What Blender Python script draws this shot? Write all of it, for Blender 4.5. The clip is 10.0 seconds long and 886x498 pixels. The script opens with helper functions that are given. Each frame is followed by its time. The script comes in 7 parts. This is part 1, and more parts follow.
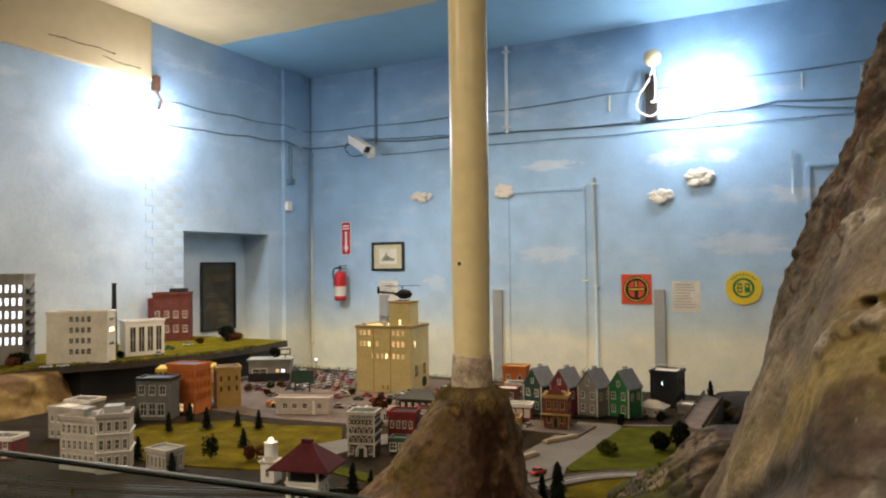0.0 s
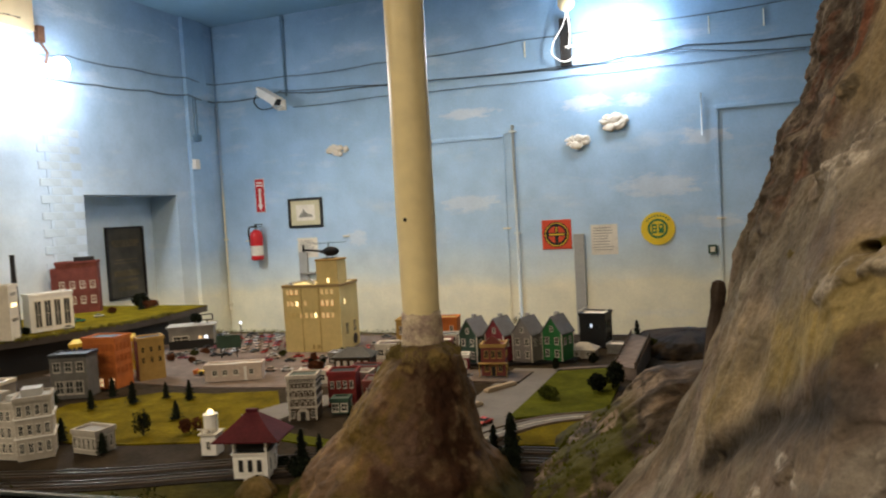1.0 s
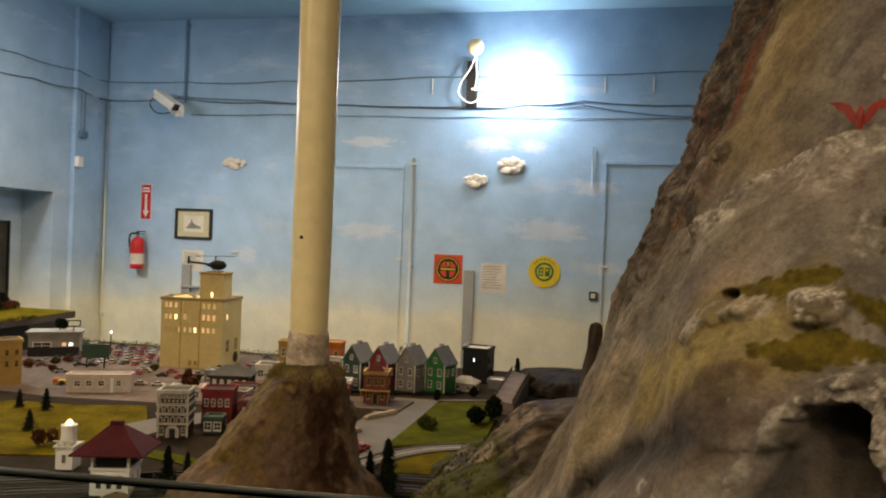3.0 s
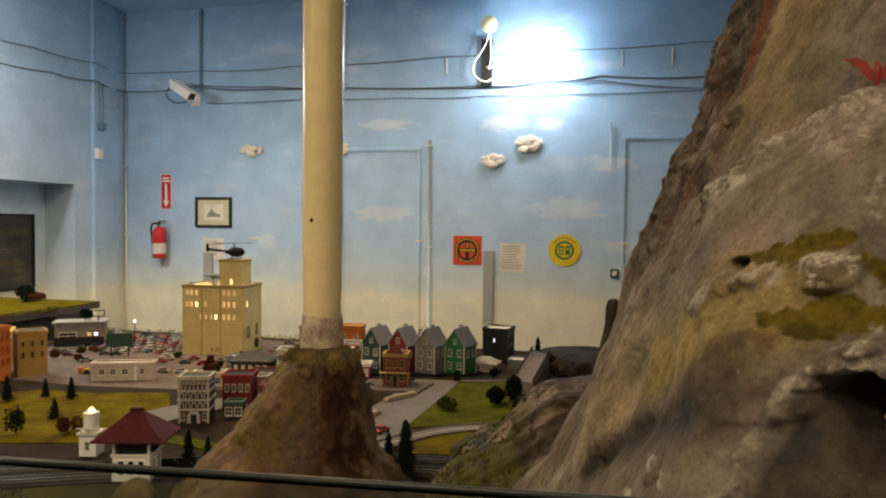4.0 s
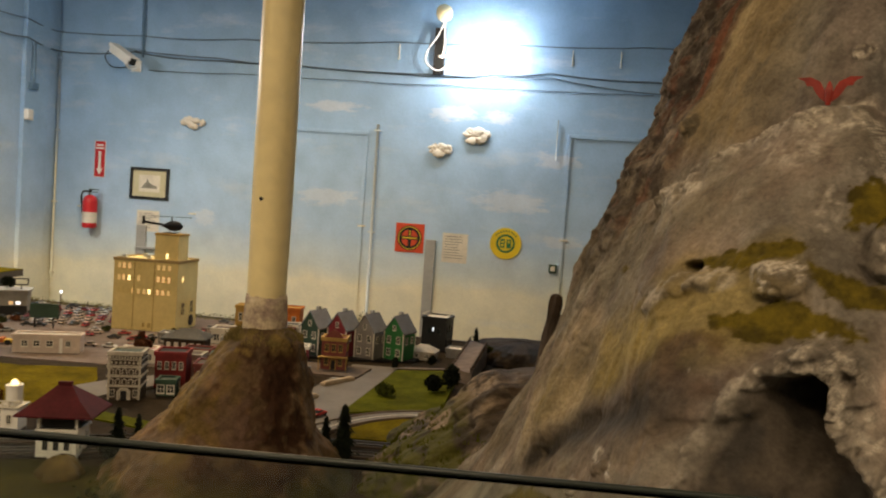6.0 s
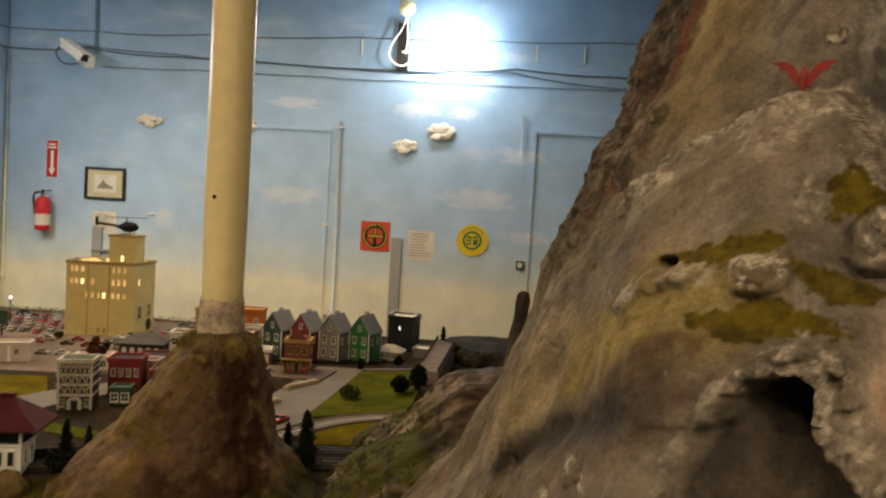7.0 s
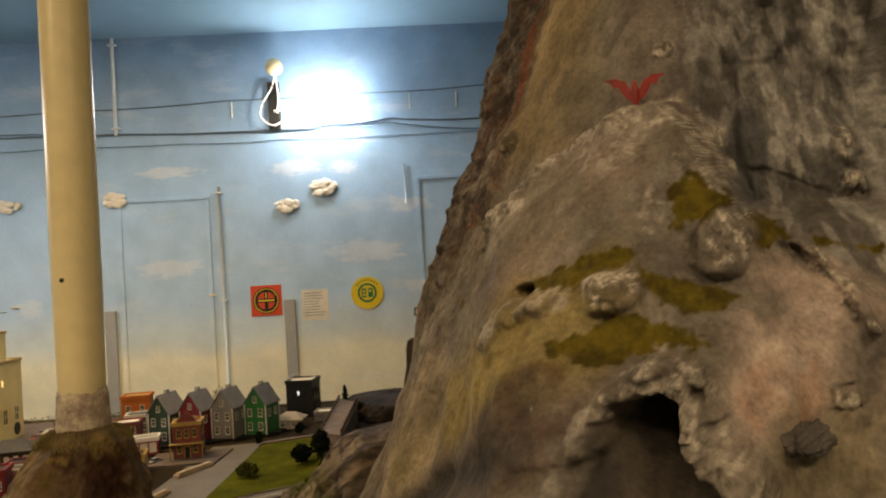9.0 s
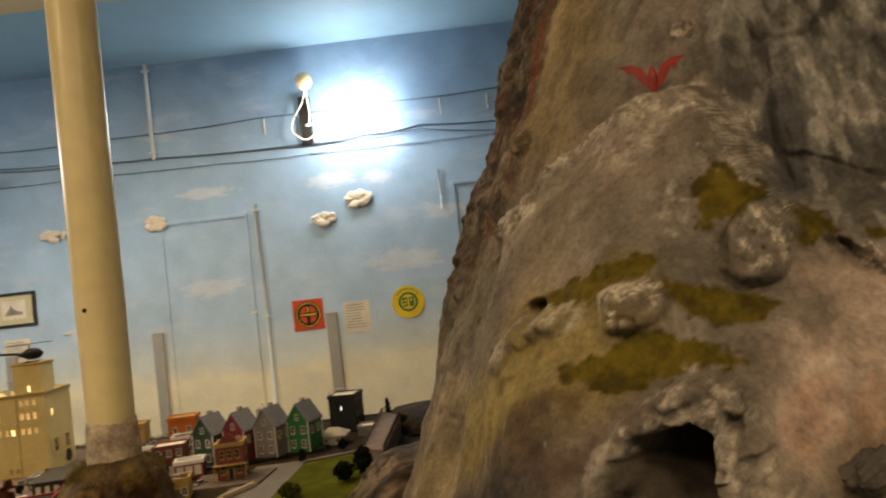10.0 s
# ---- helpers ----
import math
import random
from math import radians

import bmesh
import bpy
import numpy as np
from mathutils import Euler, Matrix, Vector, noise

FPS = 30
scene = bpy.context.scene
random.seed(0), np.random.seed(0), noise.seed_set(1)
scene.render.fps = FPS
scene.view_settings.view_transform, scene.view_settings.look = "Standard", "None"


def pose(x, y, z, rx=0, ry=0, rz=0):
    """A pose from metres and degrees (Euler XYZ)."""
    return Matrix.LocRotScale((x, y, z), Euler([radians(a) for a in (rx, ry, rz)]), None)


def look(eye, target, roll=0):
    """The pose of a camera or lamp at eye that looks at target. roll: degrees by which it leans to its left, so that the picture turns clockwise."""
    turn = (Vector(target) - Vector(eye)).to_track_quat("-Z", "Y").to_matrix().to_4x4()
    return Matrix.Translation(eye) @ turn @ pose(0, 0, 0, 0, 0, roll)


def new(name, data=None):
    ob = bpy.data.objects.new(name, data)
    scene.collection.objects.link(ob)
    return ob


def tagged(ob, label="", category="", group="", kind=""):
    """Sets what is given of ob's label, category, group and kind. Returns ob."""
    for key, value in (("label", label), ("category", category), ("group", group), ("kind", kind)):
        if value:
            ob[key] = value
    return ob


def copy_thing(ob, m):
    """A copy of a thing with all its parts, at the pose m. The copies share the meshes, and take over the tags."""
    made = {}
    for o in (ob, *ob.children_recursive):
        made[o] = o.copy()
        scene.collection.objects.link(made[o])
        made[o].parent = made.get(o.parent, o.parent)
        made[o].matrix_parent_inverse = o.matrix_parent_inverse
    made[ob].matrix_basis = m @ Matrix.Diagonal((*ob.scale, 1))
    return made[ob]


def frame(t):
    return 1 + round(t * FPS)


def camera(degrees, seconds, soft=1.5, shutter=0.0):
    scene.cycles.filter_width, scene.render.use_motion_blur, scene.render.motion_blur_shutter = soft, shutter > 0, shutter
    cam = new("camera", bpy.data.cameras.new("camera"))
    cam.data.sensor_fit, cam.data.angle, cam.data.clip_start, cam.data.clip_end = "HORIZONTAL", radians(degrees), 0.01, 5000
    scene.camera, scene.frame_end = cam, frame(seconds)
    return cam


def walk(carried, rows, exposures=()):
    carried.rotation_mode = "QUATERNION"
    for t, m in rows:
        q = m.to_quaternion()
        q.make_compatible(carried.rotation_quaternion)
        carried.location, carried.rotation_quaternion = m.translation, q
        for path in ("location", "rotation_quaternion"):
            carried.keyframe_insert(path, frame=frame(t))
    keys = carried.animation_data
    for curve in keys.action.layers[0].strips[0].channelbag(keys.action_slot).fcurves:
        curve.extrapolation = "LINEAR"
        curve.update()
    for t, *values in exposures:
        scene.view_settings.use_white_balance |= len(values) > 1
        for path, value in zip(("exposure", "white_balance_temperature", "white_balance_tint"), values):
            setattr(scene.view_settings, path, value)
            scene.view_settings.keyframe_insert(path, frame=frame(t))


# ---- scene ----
cam = camera(64.2, 10.0, soft=2.0, shutter=0.5)
PATH = [
    (0, (2.207, 0.773, 1.821), (1.287, 2.547, 1.863), -0.7),
    (0.5, (2.126, 0.742, 1.813), (1.29, 2.559, 1.809), -5.0),
    (1, (2.078, 0.786, 1.84), (1.386, 2.66, 1.734), -3.2),
    (1.5, (2.074, 0.797, 1.846), (1.4, 2.676, 1.722), -0.2),
    (2, (2.101, 0.758, 1.813), (1.735, 2.722, 1.724), 2.3),
    (2.5, (2.078, 0.753, 1.821), (1.741, 2.724, 1.801), 2.2),
    (2.7, (2.074, 0.754, 1.827), (1.713, 2.721, 1.808), 2.3),
    (3.8, (2.094, 0.775, 1.810), (1.641, 2.722, 1.767), 1.1),
    (4, (2.102, 0.789, 1.814), (1.644, 2.734, 1.743), 0.6),
    (4.5, (2.102, 0.792, 1.827), (1.629, 2.733, 1.737), 1.8),
    (5, (2.057, 0.789, 1.825), (1.618, 2.738, 1.742), 3.1),
    (5.5, (2.059, 0.773, 1.814), (1.688, 2.736, 1.719), 4.0),
    (5.7, (2.067, 0.768, 1.815), (1.735, 2.738, 1.721), 4.0),
    (6.8, (2.065, 0.837, 1.806), (1.854, 2.823, 1.694), 3.9),
    (7, (2.069, 0.848, 1.811), (1.876, 2.836, 1.712), 3.4),
    (7.5, (2.098, 0.861, 1.802), (1.984, 2.857, 1.821), 1.4),
    (8, (2.125, 0.878, 1.809), (2.076, 2.877, 1.877), 0.2),
    (8.5, (2.137, 0.905, 1.812), (2.234, 2.896, 1.976), -1.6),
    (9, (2.134, 0.912, 1.806), (2.22, 2.91, 1.847), -3.4),
    (9.5, (2.15, 0.939, 1.799), (2.232, 2.935, 1.902), -4.3),
    (10, (2.188, 0.993, 1.817), (2.149, 2.991, 1.88), -6.5),
]
walk(cam, [(t, look(eye, target, roll)) for t, eye, target, roll in PATH], exposures=[(0.0, 0.04, 5480, 10), (1.2, -0.03, 5500, 10), (2.5, -0.11, 5790, 10), (4.5, -0.09, 6010, 10), (7.2, -0.12, 6340, 10), (10.0, -0.18, 6500, 10)])

# ---- light ----
world = bpy.data.worlds.new("world")
world.use_nodes = True
world.node_tree.nodes["Background"].inputs[0].default_value = (0.9, 0.75, 0.55, 1)
world.node_tree.nodes["Background"].inputs[1].default_value = 0.004
scene.world = world


def lamp(name, kind, at, target, power, color, size=0.1, size_y=None, spot=None):
    data = bpy.data.lights.new(name, kind)
    data.energy, data.color = power, color
    if kind == "AREA":
        data.shape, data.size, data.size_y = "RECTANGLE", size, size_y or size
    else:
        data.shadow_soft_size = size
    if spot:
        data.spot_size, data.spot_blend = radians(spot), 0.6
    ob = new(name, data)
    ob.matrix_world = look(at, target)
    return ob


WARM = (1.0, 0.74, 0.45)
COOL = (1.0, 0.90, 0.75)
# flood lamp heads on the back wall and on the side wall
for k, (x, y, z) in enumerate(((1.22, 6.90, 3.19), (1.50, 6.90, 3.25), (-2.51, 4.72, 3.00), (-2.51, 4.98, 3.00))):
    lamp("flood_light_%d" % (k + 1), "POINT", (x, y, z), (x, y, 0), 16.5 if k < 2 else 12.5, COOL, 0.04)
lamp("flood_light_5", "SPOT", (-2.44, 4.85, 2.98), (-1.0, 5.2, 0.9), 104, COOL, 0.06, spot=140)
# added area lamps as warm fill, unseen, over the visitors and over the layout
lamp("panel_light_1", "AREA", (1.2, -1.0, 3.86), (1.2, -1.0, 0), 48, WARM, 1.2, 0.6)
lamp("panel_light_2", "AREA", (-0.8, 0.4, 3.86), (-0.8, 0.4, 0), 82, WARM, 1.2, 0.6)
lamp("panel_light_4", "AREA", (0.0, 4.8, 3.86), (0.0, 4.8, 0), 78, (1.0, 0.68, 0.35), 1.2, 0.6)
lamp("panel_light_3", "AREA", (3.6, -0.4, 3.86), (3.6, -0.4, 0), 62, WARM, 1.2, 0.6)


# ---- materials ----
class Nodes:
    def __init__(self, name):
        self.mat = bpy.data.materials.new(name)
        self.mat.use_nodes = True
        self.t = self.mat.node_tree
        self.bsdf = self.t.nodes["Principled BSDF"]

    def add(self, kind, **values):
        n = self.t.nodes.new(kind)
        for key, v in values.items():
            n.inputs[key].default_value = v
        return n

    def link(self, a, b):
        self.t.links.new(a, b)

    def noise(self, vec, scale, detail=4.0, rough=0.55):
        n = self.add("ShaderNodeTexNoise", Scale=scale, Detail=detail, Roughness=rough)
        if vec is not None:
            self.link(vec, n.inputs["Vector"])
        return n.outputs["Fac"]

    def ramp(self, fac, stops):
        n = self.add("ShaderNodeValToRGB")
        e = n.color_ramp.elements
        while len(e) < len(stops):
            e.new(0.5)
        for el, (p, c) in zip(e, stops):
            el.position = p
            el.color = (*c, 1) if len(c) == 3 else c
        self.link(fac, n.inputs["Fac"])
        return n.outputs["Color"]

    def mix(self, fac, a, b, blend="MIX"):
        n = self.t.nodes.new("ShaderNodeMix")
        n.data_type, n.blend_type = "RGBA", blend
        for src, dst in ((fac, n.inputs[0]), (a, n.inputs[6]), (b, n.inputs[7])):
            if hasattr(src, "links"):
                self.link(src, dst)
            else:
                dst.default_value = src if not isinstance(src, tuple) or len(src) == 4 else (*src, 1)
        return n.outputs[2]

    def bump(self, height, strength, distance):
        n = self.add("ShaderNodeBump", Strength=strength, Distance=distance)
        self.link(height, n.inputs["Height"])
        self.link(n.outputs["Normal"], self.bsdf.inputs["Normal"])

    def coord(self, which="Object"):
        return self.add("ShaderNodeTexCoord").outputs[which]


def grain(name, base, rough=0.6, vary=0.18, scale=40.0, bump=0.3, metal=0.0, dist=0.001, spec=0.4, own=0.0):
    """A painted or plain surface with stains at two scales and a fine relief."""
    m = Nodes(name)
    co = m.coord()
    big, fine = m.noise(co, scale * 0.12, 3), m.noise(co, scale, 5)
    lo = tuple(c * (1 - vary) for c in base)
    hi = tuple(min(1, c * (1 + vary)) for c in base)
    c1 = m.ramp(big, [(0.3, lo), (0.7, hi)])
    c2 = m.ramp(fine, [(0.25, tuple(1 - vary for _ in range(3))), (0.7, (1, 1, 1))])
    col = m.mix(1.0, c1, c2, "MULTIPLY")
    if own:
        info = m.t.nodes.new("ShaderNodeObjectInfo")
        col = m.mix(1.0, col, m.ramp(info.outputs["Random"], [(0, (1 - own,) * 3), (1, (1, 1, 1))]), "MULTIPLY")
    m.link(col, m.bsdf.inputs["Base Color"])
    m.bsdf.inputs["Roughness"].default_value = rough
    m.bsdf.inputs["Metallic"].default_value = metal
    m.bsdf.inputs["Specular IOR Level"].default_value = spec
    if bump:
        m.bump(fine, bump, dist)
    return m.mat


def glow(name, color, strength):
    m = Nodes(name)
    m.bsdf.inputs["Base Color"].default_value = (*color, 1)
    m.bsdf.inputs["Emission Color"].default_value = (*color, 1)
    m.bsdf.inputs["Emission Strength"].default_value = strength
    return m.mat


def mural(name, cream_z=1.16, clouds=0.5, pale=0.0):
    """Blue sky painted on plaster over brick, fading to cream near the skyline."""
    m = Nodes(name)
    co = m.coord()
    sep = m.add("ShaderNodeSeparateXYZ")
    m.link(co, sep.inputs[0])
    wob = m.noise(co, 1.3, 3)
    add = m.add("ShaderNodeMath")
    add.operation = "MULTIPLY_ADD"
    m.link(wob, add.inputs[0])
    add.inputs[1].default_value = 0.25
    m.link(sep.outputs["Z"], add.inputs[2])
    rng = m.add("ShaderNodeMapRange")
    m.link(add.outputs[0], rng.inputs["Value"])
    rng.inputs["From Min"].default_value, rng.inputs["From Max"].default_value = 0.8, 4.2
    z = lambda v: (v + 0.125 - 0.8) / 3.4
    sky = m.ramp(rng.outputs[0], [(z(0.8), (0.88, 0.84, 0.64)), (z(cream_z - 0.05), (0.87, 0.83, 0.64)), (z(cream_z + 0.1), (0.66, 0.73, 0.72)),
                                  (z(1.6), (0.45, 0.61, 0.80)), (z(2.5), (0.36, 0.55, 0.80)), (z(3.2), (0.29, 0.46, 0.67)), (z(3.9), (0.22, 0.35, 0.52))])
    if pale:
        # blend to a paler grey-white towards the near end of the side wall
        near_pale = m.add("ShaderNodeMapRange")
        m.link(sep.outputs["Y"], near_pale.inputs["Value"])
        near_pale.inputs["From Min"].default_value, near_pale.inputs["From Max"].default_value = 7.5, 4.2
        near_pale.inputs["To Max"].default_value = pale
        low = m.ramp(rng.outputs[0], [(z(1.2), (1, 1, 1)), (z(3.5), (0.35, 0.35, 0.35))])
        both = m.mix(1.0, low, near_pale.outputs[0], "MULTIPLY")
        sky = m.mix(both, sky, (0.78, 0.77, 0.74))
    # brushed clouds, wider than high
    mp = m.add("ShaderNodeMapping")
    mp.inputs["Scale"].default_value = (1.1, 1.1, 3.6)
    m.link(co, mp.inputs[0])
    puff = m.ramp(m.noise(mp.outputs[0], 1.25, 6, 0.62), [(0.56, (0, 0, 0)), (0.78, (clouds,) * 3)])
    col = m.mix(puff, sky, (0.72, 0.77, 0.82))
    # small dabbed clouds at their places on the back wall
    ragged = m.noise(mp.outputs[0], 7.0, 5, 0.65)
    for x, zc, w, h in ((0.03, 2.75, 0.19, 0.04), (-0.01, 1.9, 0.19, 0.06), (1.13, 2.74, 0.16, 0.05), (1.57, 2.72, 0.1, 0.04), (2.12, 2.36, 0.15, 0.05), (1.73, 1.96, 0.25, 0.07), (2.2, 1.63, 0.15, 0.04), (-1.22, 1.63, 0.09, 0.06)):
        spot = m.add("ShaderNodeMapping")
        spot.inputs["Location"].default_value = (-x / w, 0, -zc / h)
        spot.inputs["Scale"].default_value = (1 / w, 0.0, 1 / h)
        m.link(co, spot.inputs[0])
        far = m.add("ShaderNodeVectorMath")
        far.operation = "LENGTH"
        m.link(spot.outputs[0], far.inputs[0])
        edge = m.add("ShaderNodeMath")
        edge.operation = "MULTIPLY_ADD"
        m.link(ragged, edge.inputs[0])
        edge.inputs[1].default_value = -3.4
        off = m.add("ShaderNodeMath")
        off.operation = "ADD"
        m.link(far.outputs["Value"], off.inputs[0])
        off.inputs[1].default_value = 0.75
        m.link(off.outputs[0], edge.inputs[2])
        dab = m.ramp(edge.outputs[0], [(0.0, (0.42, 0.42, 0.42)), (0.6, (0, 0, 0))])
        col = m.mix(dab, col, (0.80, 0.80, 0.82))
    fine = m.noise(co, 45, 5)
    patch = m.noise(co, 3.5, 4)
    col = m.mix(1.0, col, m.ramp(patch, [(0.28, (0.82, 0.84, 0.86)), (0.65, (1.02, 1.02, 1.02))]), "MULTIPLY")
    col = m.mix(1.0, col, m.ramp(fine, [(0.3, (0.93, 0.93, 0.93)), (0.6, (1, 1, 1))]), "MULTIPLY")
    m.link(col, m.bsdf.inputs["Base Color"])
    m.bsdf.inputs["Roughness"].default_value = 0.55
    m.bump(m.noise(co, 14, 6, 0.65), 0.5, 0.006)
    return m.mat


def glass(name, tint=(1, 1, 1), rough=0.0):
    m = Nodes(name)
    m.bsdf.inputs["Base Color"].default_value = (*tint, 1)
    m.bsdf.inputs["Transmission Weight"].default_value = 1.0
    m.bsdf.inputs["Roughness"].default_value = rough
    m.bsdf.inputs["IOR"].default_value = 1.45
    return m.mat


MURAL = mural("sky_mural")
SIDE_MURAL = mural("paled_sky_mural", clouds=0.7, pale=0.62)
CEIL_BLUE = grain("ceiling_blue_paint", (0.24, 0.40, 0.55), 0.6, 0.08, 8, 0.3, dist=0.004)
CREAM = grain("cream_ceiling_paint", (0.58, 0.46, 0.27), 0.6, 0.10, 8, 0.3, dist=0.004)
POST_PAINT = grain("cream_column_paint", (0.86, 0.73, 0.39), 0.35, 0.12, 18, 0.25, dist=0.002)
CONCRETE = grain("grey_concrete", (0.12, 0.115, 0.11), 0.8, 0.25, 20, 0.5, dist=0.003)
WOOD_DARK = grain("dark_fascia_paint", (0.06, 0.05, 0.045), 0.5, 0.2, 20)
WHITE = grain("white_plastic", (0.84, 0.82, 0.77), 0.4, 0.08, 60, 0.1)
OFFWHITE = grain("off_white_card", (0.78, 0.73, 0.62), 0.7, 0.14, 50, 0.2, own=0.1)
BLACK = grain("black_paint", (0.012, 0.012, 0.013), 0.5, 0.3, 60, 0.1)
GREY_METAL = grain("galvanised_metal", (0.45, 0.46, 0.47), 0.4, 0.12, 60, 0.1, metal=0.7)
GREY_PAINT = grain("grey_painted_board", (0.36, 0.36, 0.34), 0.6, 0.12, 30, 0.2)
RED = grain("red_enamel", (0.55, 0.02, 0.025), 0.3, 0.1, 60, 0.05)
GLASS_EDGE = glass("barrier_glass", (0.90, 0.97, 0.94))
EDGE_TRIM = grain("dark_polished_edge", (0.020, 0.026, 0.022), 0.28, 0.25, 60, 0.05, spec=0.45)
AGED_WHITE = grain("aged_white_card", (0.46, 0.42, 0.35), 0.75, 0.2, 50, 0.2, own=0.15)
PANE = grain("dark_window_glass", (0.03, 0.035, 0.04), 0.15, 0.2, 60, 0.0, spec=0.8)
LIT = glow("lit_window", (1.0, 0.72, 0.30), 3.0)
LIT_DIM = glow("dim_lit_window", (1.0, 0.60, 0.25), 0.7)
LIT_FAINT = glow("faint_window", (0.90, 0.62, 0.25), 0.42)
LIT_WHITE = glow("white_lit_window", (0.95, 0.97, 1.0), 2.2)
FLOOD = glow("flood_lamp_face", (1.0, 0.98, 0.95), 60.0)


# ---- mesh building ----
class Mesh:
    """Collects faces for one mesh."""

    def __init__(self):
        self.v, self.f = [], []

    def face(self, *pts):
        n = len(self.v)
        self.v.extend(pts)
        self.f.append(tuple(range(n, n + len(pts))))
        return self

    def box(self, x0, x1, y0, y1, z0, z1, m=None):
        n = len(self.v)
        pts = [(x0, y0, z0), (x1, y0, z0), (x1, y1, z0), (x0, y1, z0), (x0, y0, z1), (x1, y0, z1), (x1, y1, z1), (x0, y1, z1)]
        self.v.extend(tuple(m @ Vector(p)) if m else p for p in pts)
        for q in ((0, 3, 2, 1), (4, 5, 6, 7), (0, 1, 5, 4), (1, 2, 6, 5), (2, 3, 7, 6), (3, 0, 4, 7)):
            self.f.append(tuple(n + i for i in q))
        return self

    def lathe(self, profile, sides=24, at=(0, 0, 0), m=None, wob=0.0):
        """profile: (radius, z) pairs from the bottom to the top."""
        n = len(self.v)
        for r, z in profile:
            for i in range(sides):
                a = 2 * math.pi * i / sides
                rr = r * (1 + wob * noise.noise((3 * math.cos(a), 3 * math.sin(a), 9 * z)))
                p = Vector((at[0] + rr * math.cos(a), at[1] + rr * math.sin(a), at[2] + z))
                self.v.append(tuple(m @ p) if m else tuple(p))
        for k in range(len(profile) - 1):
            for i in range(sides):
                a, b = n + k * sides + i, n + k * sides + (i + 1) % sides
                self.f.append((a, b, b + sides, a + sides))
        self.f.append(tuple(n + i for i in reversed(range(sides))))
        self.f.append(tuple(n + (len(profile) - 1) * sides + i for i in range(sides)))
        return self

    def prism(self, outline, z0, z1, m=None):
        """An outline in x and y, raised from z0 to z1."""
        n, k = len(self.v), len(outline)
        for z in (z0, z1):
            for x, y in outline:
                p = Vector((x, y, z))
                self.v.append(tuple(m @ p) if m else tuple(p))
        self.f.append(tuple(n + i for i in reversed(range(k))))
        self.f.append(tuple(n + k + i for i in range(k)))
        for i in range(k):
            j = (i + 1) % k
            self.f.append((n + i, n + j, n + k + j, n + k + i))
        return self

    def ring(self, outer, inner, z0, z1, m=None):
        """A closed frame between two outlines with as many corners."""
        n, k = len(self.v), len(outer)
        for z in (z0, z1):
            for line in (outer, inner):
                for x, y in line:
                    p = Vector((x, y, z))
                    self.v.append(tuple(m @ p) if m else tuple(p))
        for i in range(k):
            j = (i + 1) % k
            o0, i0, o1, i1 = n, n + k, n + 2 * k, n + 3 * k
            self.f.extend([(o0 + i, o0 + j, o1 + j, o1 + i), (i0 + j, i0 + i, i1 + i, i1 + j), (o1 + i, o1 + j, i1 + j, i1 + i), (o0 + j, o0 + i, i0 + i, i0 + j)])
        return self

    def tube(self, pts, r, sides=8):
        n = len(self.v)
        pts = [Vector(p) for p in pts]
        for i, p in enumerate(pts):
            d = (pts[min(i + 1, len(pts) - 1)] - pts[max(i - 1, 0)]).normalized()
            a = d.cross(Vector((0, 0, 1)) if abs(d.z) < 0.9 else Vector((1, 0, 0))).normalized()
            b = d.cross(a)
            for s in range(sides):
                t = 2 * math.pi * s / sides
                self.v.append(tuple(p + r * (a * math.cos(t) + b * math.sin(t))))
        for i in range(len(pts) - 1):
            for s in range(sides):
                a, b = n + i * sides + s, n + i * sides + (s + 1) % sides
                self.f.append((a, b, b + sides, a + sides))
        self.f.append(tuple(n + i for i in range(sides)))
        self.f.append(tuple(n + (len(pts) - 1) * sides + i for i in reversed(range(sides))))
        return self

    def data(self, name, mat, smooth=False, bevel=0.0):
        me = bpy.data.meshes.new(name)
        me.from_pydata(self.v, [], self.f)
        if bevel:
            bm = bmesh.new()
            bm.from_mesh(me)
            bmesh.ops.remove_doubles(bm, verts=bm.verts, dist=1e-6)
            bmesh.ops.bevel(bm, geom=[e for e in bm.edges if len(e.link_faces) == 2 and e.calc_face_angle(0) > 0.6], offset=bevel, segments=2, affect="EDGES", profile=0.5)
            bm.to_mesh(me)
            bm.free()
        me.materials.append(mat)
        if smooth:
            me.polygons.foreach_set("use_smooth", [True] * len(me.polygons))
        me.update()
        return me


def thing(name, label, category, group="", m=None, kind=""):
    ob = new(name)
    ob.empty_display_size = 0.05
    if m is not None:
        ob.matrix_basis = m
    return tagged(ob, label, category, group, kind)


def part(name, mesh, mat, parent=None, label="", smooth=False, bevel=0.0, m=None):
    ob = new(name, mesh.data(name, mat, smooth, bevel) if isinstance(mesh, Mesh) else mesh)
    ob.parent = parent
    if m is not None:
        ob.matrix_basis = m
    return tagged(ob, label)


def setting(name, mesh, mat, label, category, smooth=False, bevel=0.0):
    return tagged(part(name, mesh, mat, None, "", smooth, bevel), label, category, kind="structure")


def solid(name, mesh, mat, label, category, group="", smooth=False, bevel=0.0, m=None):
    ob = part(name, mesh, mat, None, label, smooth, bevel, m)
    return tagged(ob, label, category, group)

